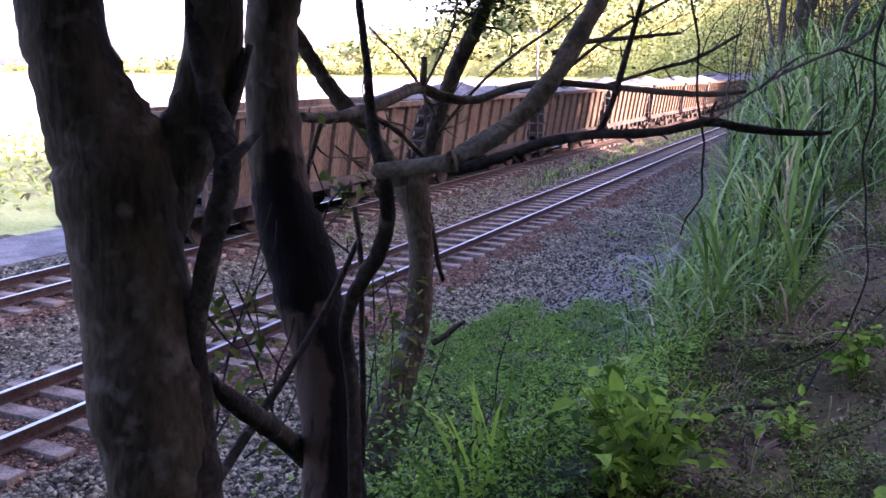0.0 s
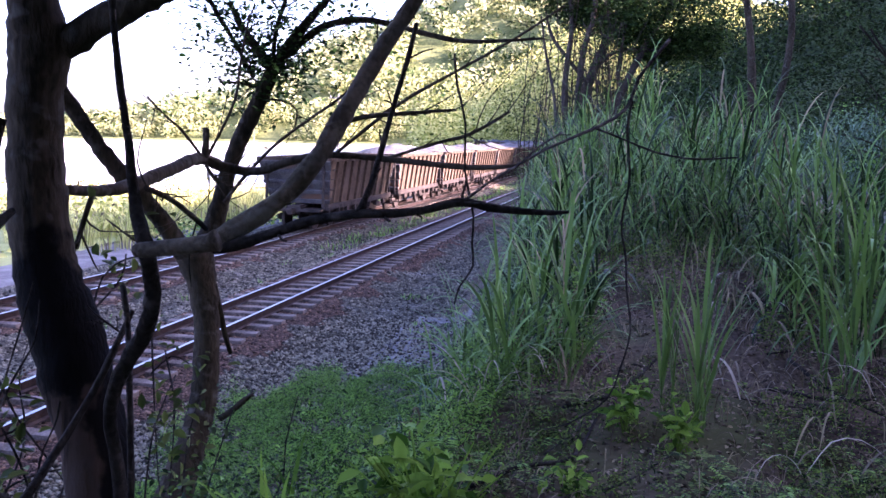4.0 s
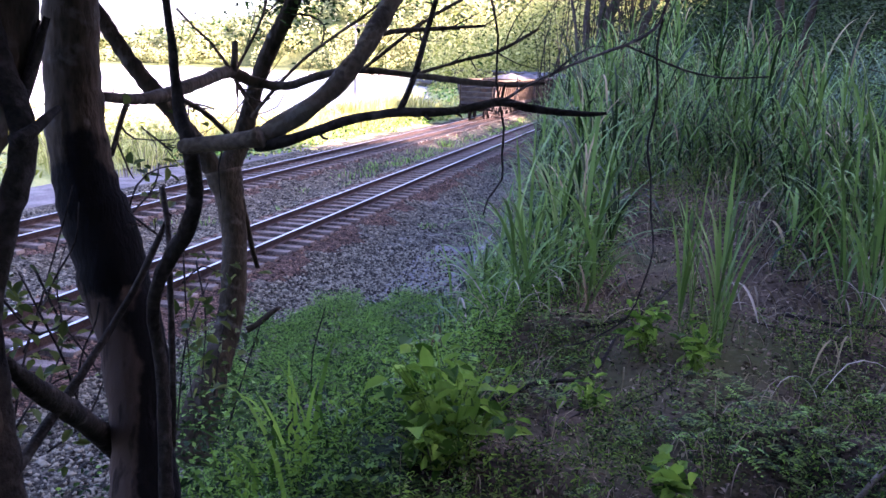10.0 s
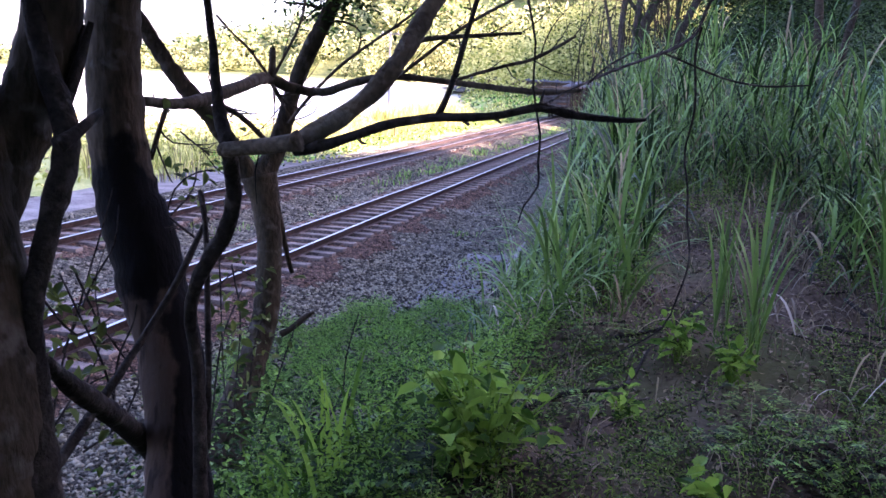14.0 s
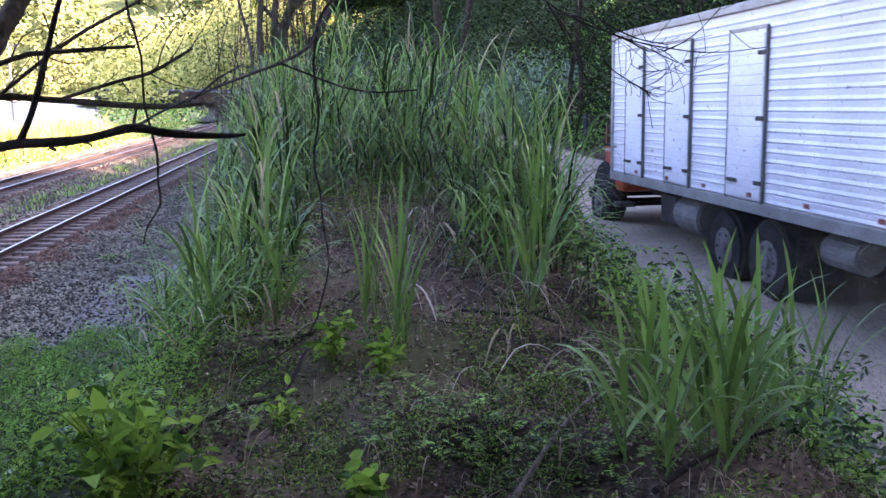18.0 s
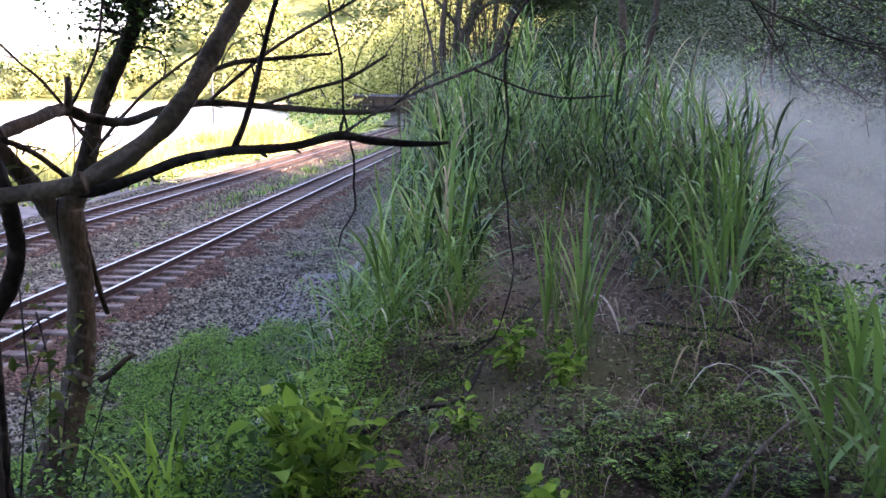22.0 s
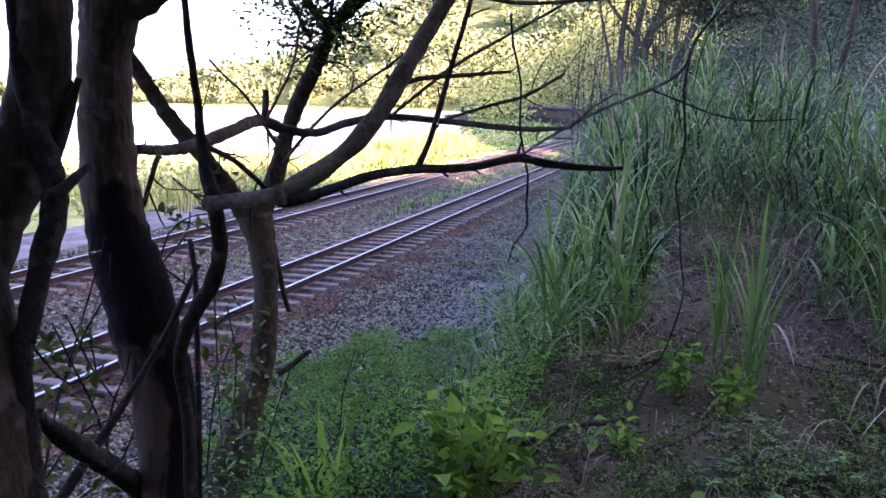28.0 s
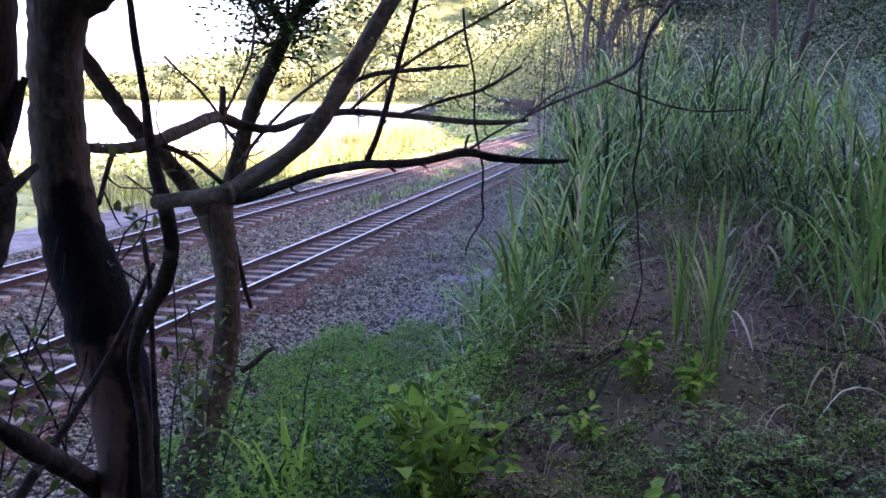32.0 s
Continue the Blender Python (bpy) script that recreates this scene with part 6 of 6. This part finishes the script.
tx, ty = clumps(90, -4.4, 1.9, 8, 48, lambda x, y: (np.abs(x + 2.7) < 0.9) & (lattice(x * 0.6, y * 0.35, 360) > 0.45) & (y > 16))
tufts("track_weeds", "small green weed tufts between the tracks", tx, ty, 26, 0.25, 0.22, 0.008, 1.0, ["weed", "grass_dry"], 0.3, 361)
tx, ty = clumps(60, 1.6, 4.2, 13.5, 26, lambda x, y: (lattice(x * 0.9, y * 0.5, 362) > 0.6))
tufts("gravel_weeds", "small weed tufts on the gravel", tx, ty, 22, 0.22, 0.16, 0.007, 1.1, ["weed", "grass_dry"], 0.2, 363)


tx, ty = clumps(420, -14.5, -9.3, 26, 74, lambda x, y: (x > ramp(y, SHORE) + 0.4) & (x < -9.4 - 0.8 * lattice(x, y * 0.4, 371)) & (lattice(x * 0.5, y * 0.3, 372) > 0.35))
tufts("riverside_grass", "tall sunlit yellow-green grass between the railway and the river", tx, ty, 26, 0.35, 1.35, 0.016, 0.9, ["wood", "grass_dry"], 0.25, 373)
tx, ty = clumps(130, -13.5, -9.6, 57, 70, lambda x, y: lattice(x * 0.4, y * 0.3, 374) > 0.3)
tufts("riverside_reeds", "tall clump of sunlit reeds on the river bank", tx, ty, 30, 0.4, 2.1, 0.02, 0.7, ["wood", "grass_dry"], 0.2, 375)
tx, ty = clumps(420, -4.0, -1.4, 28, 100, lambda x, y: (np.abs(x + 2.75) < 0.95) & (lattice(x * 0.6, y * 0.3, 365) > 0.48))
tufts("far_track_weeds", "green weed tufts between the tracks farther off", tx, ty, 18, 0.4, 0.3, 0.016, 1.0, ["weed", "grass_dry"], 0.25, 366)


def utility_pole(x, y, tall, seed):
    root = tagged(new("utility_pole"), "slim grey utility pole with a crossarm by the river", "pole", "utility poles")
    root.location = (x, y, max(float(height(x, y)), -1.0))
    part("post", disc(0.14, tall, (0, 0, tall / 2), "Z", 10, None, 0.7), "pole", root)
    part("crossarm", block(2.4, 0.12, 0.14, (0, 0, tall - 0.5), 0.01), "pole", root)
    for dx in (-1.0, 0.0, 1.0):
        part("insulator", disc(0.06, 0.22, (dx, 0, tall - 0.3), "Z", 8), "white", root)


utility_pole(-30.0, 108, 9.5, 1)
utility_pole(-128, 300, 14.0, 2)


# ---- the train ----
WAGON, PITCH = 8.7, 9.7


def wagon_thing(low_load):
    root = tagged(new("hopper_wagon"), "rust-brown ribbed open wagon " + ("nearly empty of ore" if low_load else "heaped with grey ore"), "rail wagon", "wagons of the train")
    w, z0, z1, h = 1.40, 0.98, 2.60, WAGON / 2
    foot, inset = 1.16, 0.55            # half width and end slope at the bottom
    ring_ = lambda g: [(sx * (ww - g), sy * (hh - g), zz) for zz, ww, hh in ((z1, w, h), (z0, foot, h - inset)) for sx, sy in ((-1, -1), (1, -1), (1, 1), (-1, 1))]
    v = ring_(0) + ring_(0.05)
    f = []
    for i in range(4):
        j = (i + 1) % 4
        f += [(i, j, 4 + j, 4 + i), (8 + j, 8 + i, 12 + i, 12 + j), (j, i, 8 + i, 8 + j)]
    f += [(4, 5, 6, 7), (15, 14, 13, 12)]
    body = part("body", mesh_of("body", v, f, "wagon"), None, root)
    lean_ = math.degrees(math.atan2(w - foot, z1 - z0))
    long_ = math.hypot(w - foot, z1 - z0)
    rib = block(0.10, 0.15, long_ - 0.06, (0, 0, 0), 0.012)
    me = bpy.data.meshes.new("rib")
    rib.to_mesh(me)
    rib.free()
    me.materials.append(M["wagon"])
    for s in (-1, 1):
        for i in range(9):
            part("rib", me, None, body, m=pose(s * ((w + foot) / 2 + 0.05), -h + 0.75 + i * (WAGON - 1.5) / 8, (z0 + z1) / 2, 0, s * lean_))
        part("top_rail", block(0.18, WAGON + 0.06, 0.14, (s * (w + 0.02), 0, z1 + 0.04), 0.02), "wagon", body)
        part("side_sill", block(0.16, WAGON - 0.3, 0.2, (s * (foot + 0.02), 0, z0 - 0.10), 0.015), "wagon_dark", body)
        for i in range(7):
            part("door_lug", block(0.12, 0.2, 0.26, (s * (foot + 0.06), -3.0 + i * 1.0, z0 - 0.28), 0.02), "wagon_dark", body)
    tip = math.degrees(math.atan2(inset, z1 - z0))
    for s in (-1, 1):
        ev = [(-w - 0.03, s * (h + 0.02), z1), (w + 0.03, s * (h + 0.02), z1), (foot, s * (h - inset + 0.02), z0), (-foot, s * (h - inset + 0.02), z0)]
        ev += [(x, y + s * 0.03, z) for x, y, z in ev]
        end = part("end_panel", mesh_of("end_panel", ev, [(0, 1, 2, 3), (7, 6, 5, 4), (0, 4, 5, 1), (1, 5, 6, 2), (2, 6, 7, 3), (3, 7, 4, 0)], "wagon_end"), None, root, "dull grey sloping end wall with horizontal bars")
        for i in range(5):
            u = 0.06 + i * 0.225
            part("end_bar", block(2 * (foot + (w - foot) * u) + 0.06, 0.12, 0.14, (0, 0, 0), 0.02), "wagon_end", end, m=pose(0, s * (h - inset * (1 - u) + 0.09), z0 + (z1 - z0) * u, -s * tip))
        part("end_rail", block(2 * w + 0.14, 0.14, 0.14, (0, s * (h + 0.04), z1 + 0.045), 0.02), "wagon", end)
        part("end_platform", block(2.1, 0.75, 0.10, (0, s * (h - 0.18), z0 - 0.22), 0.015), "wagon_dark", root)
        for k in (-1, 1):
            part("end_post", block(0.09, 0.09, z1 - z0 + 0.1, (k * (foot - 0.05), s * (h + 0.02), (z0 + z1) / 2 - 0.1), 0.01), "wagon_dark", root)
            part("grab_iron", disc(0.016, 0.5, (k * (w - 0.12), s * (h + 0.12), 1.55), "X", 6), "wagon_dark", root)
            part("step", block(0.4, 0.06, 0.05, (k * 1.12, s * (h - 0.12), 0.48), 0.01), "wagon_dark", root)
            part("step_hanger", block(0.04, 0.05, 0.42, (k * 1.3, s * (h - 0.12), 0.66)), "wagon_dark", root)
    X, Y = np.meshgrid(np.linspace(-w + 0.04, w - 0.04, 14), np.linspace(-h + 0.1, h - 0.1, 40), indexing="ij")
    if low_load:
        Z = z1 - 0.12 + (lattice(X * 2 + 3, Y * 2 + 9, 401) - 0.5) * 0.35 - 0.15 * (np.abs(X) / w) ** 2
    else:
        Z = z1 - 0.05 + 0.6 * np.clip(1 - (np.abs(X) / w) ** 1.5, 0, 1) * (0.35 + 0.65 * np.abs(np.cos(Y / h * np.pi * 1.0)) ** 1.5) * np.clip((h - np.abs(Y)) / 0.9, 0, 1) + (lattice(X * 3 + 3, Y * 3 + 9, 402) - 0.5) * 0.12
    i_ = np.arange(X.size).reshape(X.shape)
    f = np.stack([i_[:-1, :-1], i_[1:, :-1], i_[1:, 1:], i_[:-1, 1:]], -1).reshape(-1, 4)
    part("load", mesh_of("load", np.stack([X, Y, Z], -1).reshape(-1, 3), f, "load_dark" if low_load else "load"), None, root, "crushed ore load")
    part("underframe", block(0.5, WAGON + 0.2, 0.32, (0, 0, 0.78), 0.02), "wagon_dark", root)
    for s in (-1, 1):
        part("hopper_chute", block(1.9, 1.6, 0.45, (0, s * 1.1, 0.72), 0.12), "wagon_dark", root)
        bogie = part("bogie", block(2.0, 0.4, 0.24, (0, s * 2.95, 0.62), 0.03), "wagon_dark", root)
        for k in (-1, 1):
            part("side_frame", block(0.12, 2.2, 0.22, (k * 0.78, s * 2.95, 0.47), 0.04), "wagon_dark", bogie)
            for e in (-0.85, 0.85):
                part("wheel", disc(0.42, 0.12, (k * 0.53, s * 2.95 + e, 0.42), "X", 20, bevel=0.01), "wagon_dark", bogie)
        part("coupler", block(0.2, 0.55, 0.22, (0, s * (h + 0.33), 0.75), 0.04), "wagon_dark", root)
    for i in range(4):
        part("rung", disc(0.016, 0.42, (w - 0.02 - 0.05 * (3 - i) + 0.06, -h + 0.3, 1.2 + i * 0.36), "Y", 6), "wagon_dark", body)
    return root


last = wagon_thing(True)
full = wagon_thing(False)
train = [last, full] + [copy_thing(full, Matrix()) for _ in range(15)]


# ---- the truck ----
def truck_thing():
    """Origin on the road under the middle of the box's rear edge; drives towards +y."""
    root = tagged(new("box_truck"), "old orange-red lorry with a silver ribbed box body", "truck")
    L, W2, z0, z1 = 8.4, 1.25, 1.06, 3.5
    box = part("box", block(2 * W2 - 0.06, L - 0.06, z1 - z0, (0, L / 2, (z0 + z1) / 2), 0.02), "box", root, "silver corrugated sheet-metal cargo box")
    rows_ = 19
    pitch = (z1 - z0 - 0.22) / rows_

    def slat(length, name, mat):
        prof = [(0.0, 0.0), (0.024, 0.022), (0.014, pitch * 0.5), (0.020, pitch * 0.94), (0.0, pitch)]
        v = [(u, yy, z) for yy in (0, length) for u, z in prof]
        n = len(prof)
        return mesh_of(name, v, [(i, i + 1, n + i + 1, n + i) for i in range(n - 1)], mat)

    side, back = slat(L - 0.16, "slat", "box"), slat(2 * W2 - 0.16, "slat", "box_rear")
    for i in range(rows_):
        z = z0 + 0.12 + i * pitch
        part("slat", side, None, box, m=pose(W2 - 0.026, 0.08, z))
        part("slat", side, None, box, m=pose(-W2 + 0.026, L - 0.08, z, 0, 0, 180))
        part("slat", back, None, box, m=pose(-W2 + 0.08, 0.026, z, 0, 0, -90))
    for s in (-1, 1):
        for yy in (0.05, L - 0.05):
            part("corner_post", block(0.1, 0.1, z1 - z0 + 0.04, (s * (W2 - 0.03), yy, (z0 + z1) / 2), 0.015), "box_frame", box)
        part("bottom_rail", block(0.07, L, 0.14, (s * (W2 - 0.01), L / 2, z0 + 0.05), 0.01), "box_frame", box)
        part("top_rail", block(0.07, L, 0.09, (s * (W2 - 0.01), L / 2, z1 - 0.03), 0.01), "box_frame", box)
    part("bottom_rail", block(2 * W2, 0.07, 0.16, (0, 0.02, z0 + 0.05), 0.01), "box_frame", box)
    part("top_rail", block(2 * W2, 0.07, 0.12, (0, 0.02, z1 - 0.04), 0.01), "box_frame", box)
    part("roof", block(2 * W2 - 0.02, L - 0.02, 0.04, (0, L / 2, z1 + 0.02), 0.015), "box_frame", root)
    for yy, wide in ((3.3, 0.95), (5.4, 0.9), (7.2, 0.82)):
        door = part("side_door", block(0.03, wide, 1.98, (-W2 - 0.012, yy, z0 + 1.13), 0.008), "box", root, "narrow ribbed side door with dark hinges")
        for e in (-1, 1):
            part("door_post", block(0.035, 0.03 if e < 0 else 0.025, 2.04, (-W2 - 0.02, yy + e * wide / 2, z0 + 1.13), 0.006), "door_seam" if e < 0 else "box_frame", door)
        part("door_head", block(0.035, wide, 0.04, (-W2 - 0.02, yy, z0 + 2.14)), "box_frame", door)
        for k in range(16):
            part("slat", block(0.014, wide - 0.08, 0.108, (-W2 - 0.03, yy, z0 + 0.22 + k * 0.12), 0.005), "box", door)
        for k in (0.35, 1.1, 1.85):
            part("hinge", block(0.04, 0.16, 0.05, (-W2 - 0.04, yy - wide / 2 + 0.08, z0 + k), 0.008), "chassis", door)
        part("handle", block(0.05, 0.26, 0.04, (-W2 - 0.05, yy + wide / 2 - 0.2, z0 + 0.35), 0.01), "chassis", door)
    for s in (-1, 1):
        rear = part("rear_door", block(W2 - 0.12, 0.03, z1 - z0 - 0.3, (s * (W2 / 2 - 0.02), -0.018, (z0 + z1) / 2 + 0.02), 0.008), "box_rear", root, "dusty grey ribbed rear door, darkened for haze and shade")
        for k in range(18):
            part("slat", block(W2 - 0.2, 0.018, 0.05, (s * (W2 / 2 - 0.02), -0.038, z0 + 0.24 + k * 0.122), 0.006), "box_rear", rear)
        part("lock_bar", disc(0.02, z1 - z0 - 0.2, (s * 0.16, -0.06, (z0 + z1) / 2), "Z", 8), "chassis", rear)
        for k in (0.35, 1.2, 2.05):
            part("hinge", block(0.2, 0.04, 0.06, (s * (W2 - 0.16), -0.05, z0 + k), 0.008), "chassis", rear)
        part("reflector", block(0.3, 0.015, 0.05, (s * 0.95, -0.03, z0 + 0.06)), "white", root)
        part("reflector", block(0.22, 0.015, 0.05, (s * 0.35, -0.03, z0 + 0.06)), "red", root)
        part("tail_lamp", block(0.34, 0.06, 0.13, (s * 0.72, 0.1, 0.72), 0.02), "red", root)
        part("chassis_rail", block(0.08, L + 1.6, 0.24, (s * 0.42, L / 2 + 0.9, 0.86), 0.01), "chassis", root)
        part("mud_flap", block(0.55, 0.02, 0.5, (s * 0.92, 2.1, 0.62)), "black", root)
    for k in range(6):
        part("side_reflector", block(0.012, 0.1, 0.05, (-W2 - 0.045, 0.5 + k * 1.3, z0 + 0.2)), "red", root)
    bumper = part("rear_bumper", block(2.2, 0.08, 0.12, (0, 0.2, 0.48), 0.01), "white", root, "white and red striped rear bumper")
    for k in range(6):
        part("stripe", block(0.16, 0.01, 0.1, (-0.92 + k * 0.37, 0.155, 0.48)), "red", bumper)
    part("fuel_tank", disc(0.28, 0.9, (-0.85, 5.4, 0.72), "Y", 20, bevel=0.03), "tank", root, "off-white cylindrical tank")
    part("air_tank", disc(0.18, 0.7, (-0.9, 1.55, 0.78), "Y", 16, bevel=0.03), "tank", root)
    part("battery_box", block(0.5, 0.6, 0.45, (-0.85, 6.1, 0.75), 0.03), "chassis", root)
    # cab with a short bonnet
    bm = block(2.0, 1.1, 1.2, (0, L + 0.62, 1.38), 0.08)
    block(1.5, 0.75, 0.7, (0, L + 1.45, 1.18), 0.14, bm)
    cab = part("cab", bm, "cab", root, "orange-red cab with a short bonnet")
    part("roof_panel", block(1.92, 1.05, 0.46, (0, L + 0.6, 2.12), 0.18), "cab", cab)
    part("windscreen", block(1.7, 0.03, 0.5, (0, L + 1.17, 1.84), 0.01), "glass", cab)
    part("grille", block(0.9, 0.04, 0.5, (0, L + 1.83, 1.12), 0.02), "black", cab)
    for s in (-1, 1):
        part("side_window", block(0.03, 0.62, 0.46, (s * 0.995, L + 0.72, 1.84), 0.01), "glass", cab)
        part("window_frame", block(0.02, 0.72, 0.04, (s * 1.005, L + 0.72, 1.59)), "black", cab)
        part("trim", block(0.02, 1.0, 0.04, (s * 1.005, L + 0.6, 1.5)), "white", cab)
        part("door_handle", block(0.03, 0.14, 0.03, (s * 1.01, L + 0.4, 1.42), 0.008), "black", cab)
        part("fender", disc(0.6, 0.3, (s * 0.92, L + 1.05, 0.68), "X", 24, bevel=0.05), "black", cab, "black wheel arch")
        part("step", block(0.3, 0.4, 0.08, (s * 0.9, L + 0.3, 0.55), 0.01), "chassis", cab)
        mirror = part("mirror", block(0.05, 0.22, 0.42, (s * 1.36, L + 1.2, 1.95), 0.02), "black", cab)
        part("mirror_arm", disc(0.015, 0.4, (s * 1.17, L + 1.2, 2.1), "X", 6), "black", mirror)
        part("headlamp", disc(0.11, 0.06, (s * 0.6, L + 1.85, 1.05), "Y", 14), "white", cab)
    part("front_bumper", block(2.1, 0.14, 0.2, (0, L + 1.95, 0.62), 0.03), "black", cab)
    wheels = []
    for s in (-1, 1):
        for yy, dual in ((L + 1.05, 0), (3.95, 1), (2.8, 1)):
            name = "wheel"
            bm = disc(0.5, 0.28 if not dual else 0.54, (0, 0, 0), "X", 28, bevel=0.05)
            wheel = part(name, bm, "black", root, "dusty black tyre", m=pose(s * (1.0 if not dual else 0.92), yy, 0.5), smooth=False)
            part("rim", disc(0.27, 0.30 if not dual else 0.55, (0, 0, 0), "X", 20, bevel=0.02), "rim", wheel)
            part("hub", disc(0.1, 0.38 if not dual else 0.6, (0, 0, 0), "X", 12, bevel=0.02), "rim", wheel)
            for k in range(6):
                a = k * math.pi / 3
                part("bolt", block(0.34 if not dual else 0.58, 0.03, 0.03, (0, 0.18 * math.cos(a), 0.18 * math.sin(a))), "chassis", wheel)
            wheels.append(wheel)
    for yy in (2.8, 3.95, L + 1.0):
        part("axle", disc(0.08, 1.8, (0, yy, 0.5), "X", 10), "chassis", root)
    return root, wheels


truck, truck_wheels = truck_thing()


# ---- dust raised by the truck ----
def puff(seed, specks, squash, size, wide=1.0):
    """A cloud of fine dust specks, densest at its heart."""
    r = np.random.RandomState(seed)
    d = r.normal(size=(specks, 3)) * np.array([1, 1, squash])
    d += (r.normal(size=(9, 3)) * 0.8 * np.array([1, 1, squash]))[r.randint(0, 9, specks)]
    d *= wide
    a, b = r.normal(size=(specks, 3)), r.normal(size=(specks, 3))
    a /= np.linalg.norm(a, axis=1)[:, None]
    b /= np.linalg.norm(b, axis=1)[:, None]
    s = size * r.uniform(0.5, 1.3, (specks, 1))
    v = np.stack([d, d + a * s, d + b * s], 1).reshape(-1, 3)
    return mesh_of("dust_puff", v, np.arange(3 * specks).reshape(-1, 3), "dust")


puff_meshes = [puff(500 + i, 200000, 0.5, 0.0135) for i in range(2)]
thin_meshes = [puff(510 + i, 48000, 0.5, 0.015, 2.2) for i in range(2)]
PUFFS = []          # object, where it is raised, how it drifts
dr = np.random.RandomState(520)
for i in range(28):
    thin = i >= 16
    ob = tagged(new("dust_puff", (thin_meshes if thin else puff_meshes)[i % 2]), "pale brown dust cloud hanging over the road", "dust", "dust behind the truck", "stuff")
    y0 = 2.0 + 1.75 * i if not thin else 4.0 + 2.2 * (i - 16)
    PUFFS.append((ob, 13.4 + dr.uniform(-1.0, 1.2), y0, dr.uniform(-0.16, 0.1) - (0.42 if thin else 0), dr.uniform(0.05, 0.5), dr.uniform(0.06, 0.2) + (0.06 if thin else 0), dr.uniform(0, 360)))


def truck_y(t):
    return float(np.interp(t, [0, 17.0, 17.5, 17.7, 18.0, 18.4, 19.0, 19.5, 20.0, 21.0, 22.0, 24.0, 32.0], [-166, -3.0, 1.9, 4.15, 7.15, 11.15, 17.1, 23.0, 29.5, 41, 51, 66, 142]))


def truck_x(y):
    return float(np.interp(y, [-200, 0, 40, 60, 150], [14.3, 13.92, 12.72, 12.4, 12.4]))


def rear_end(t):
    """How far up the line the train's last wagon ends."""
    return float(np.interp(t, REAR_T, REAR_S))


REAR_T = [0, 2, 4, 6, 8, 10, 12, 14, 16, 18, 20, 24, 28, 32]
REAR_S = [13.8, 22.2, 31.6, 40.8, 51.2, 61.6, 72.0, 81.8, 91.2, 100.4, 109.5, 130, 152, 172]


def settle(ob, late):
    """Thick dust sinks back to the road, thin dust hangs."""
    return 0.0 if ob.data in thin_meshes else 1.7 * (1 - math.exp(-max(0.0, late - 2.5) / 4.0))


def motions():
    for k, wagon in enumerate(train):
        rows = []
        for i in range(17):
            t = 2.0 * i
            x, y, a = along(rear_end(t) + WAGON / 2 + k * PITCH)
            rows.append((t, pose(x, y, 0, 0, 0, a)))
        walk(wagon, rows)
    stamps = [0, 8, 16.5, 17.0, 17.5, 17.7, 18.0, 18.4, 19.0, 19.5, 20.0, 21.0, 22.0, 24.0, 32.0]
    rows = []
    for t in stamps:
        y = truck_y(t)
        turn = math.degrees(math.atan2(truck_x(y) - truck_x(y + 7), 7))
        rows.append((t, pose(truck_x(y), y, ROAD_Z, -1.2, -1.0, turn)))
    walk(truck, rows)
    for ob, x0, y0, vx, vy, vz, turn in PUFFS:
        born = float(np.interp(y0 + 0.5, [truck_y(v) for v in stamps], stamps))
        rows = [(v, pose(truck_x(truck_y(v)), truck_y(v) - 0.5, ROAD_Z - (8.5 if ob.data in thin_meshes else 2.4), 0, 0, turn)) for v in stamps if v < born - 0.25]
        for late in (0.0, 0.7, 1.6, 3.0, 5.0, 8.0, 11.0, 15.0, 20.0):
            slow = 6.0 * (1 - math.exp(-late / 6.0))
            if born + late < 31.5:
                rows.append((born + late, pose(x0 + vx * late, y0 + vy * late, ROAD_Z - 0.5 + (0.7 + y0 * 0.048) * (1 - math.exp(-late / 0.5)) + vz * slow - settle(ob, late), 0, 0, turn + 3 * late)))
        late = 32.0 - born
        rows.append((32.0, pose(x0 + vx * late, y0 + vy * late, ROAD_Z + 0.2 + y0 * 0.048 + vz * 6.0 * (1 - math.exp(-late / 6.0)) - settle(ob, late), 0, 0, turn + 3 * late)))
        walk(ob, rows)
    for wheel in truck_wheels:
        at_, rows, t = wheel.matrix_basis.translation.copy(), [], 16.8
        rows.append((0, pose(*at_)))
        turned = 0.0
        while t < 20.6:
            rows.append((t, pose(*at_, -turned)))
            step = 1 / 15
            turned += math.degrees((truck_y(t + step) - truck_y(t)) / 0.5)
            t += step
        rows.append((32.0, pose(*at_, -turned)))
        walk(wheel, rows)


motions()
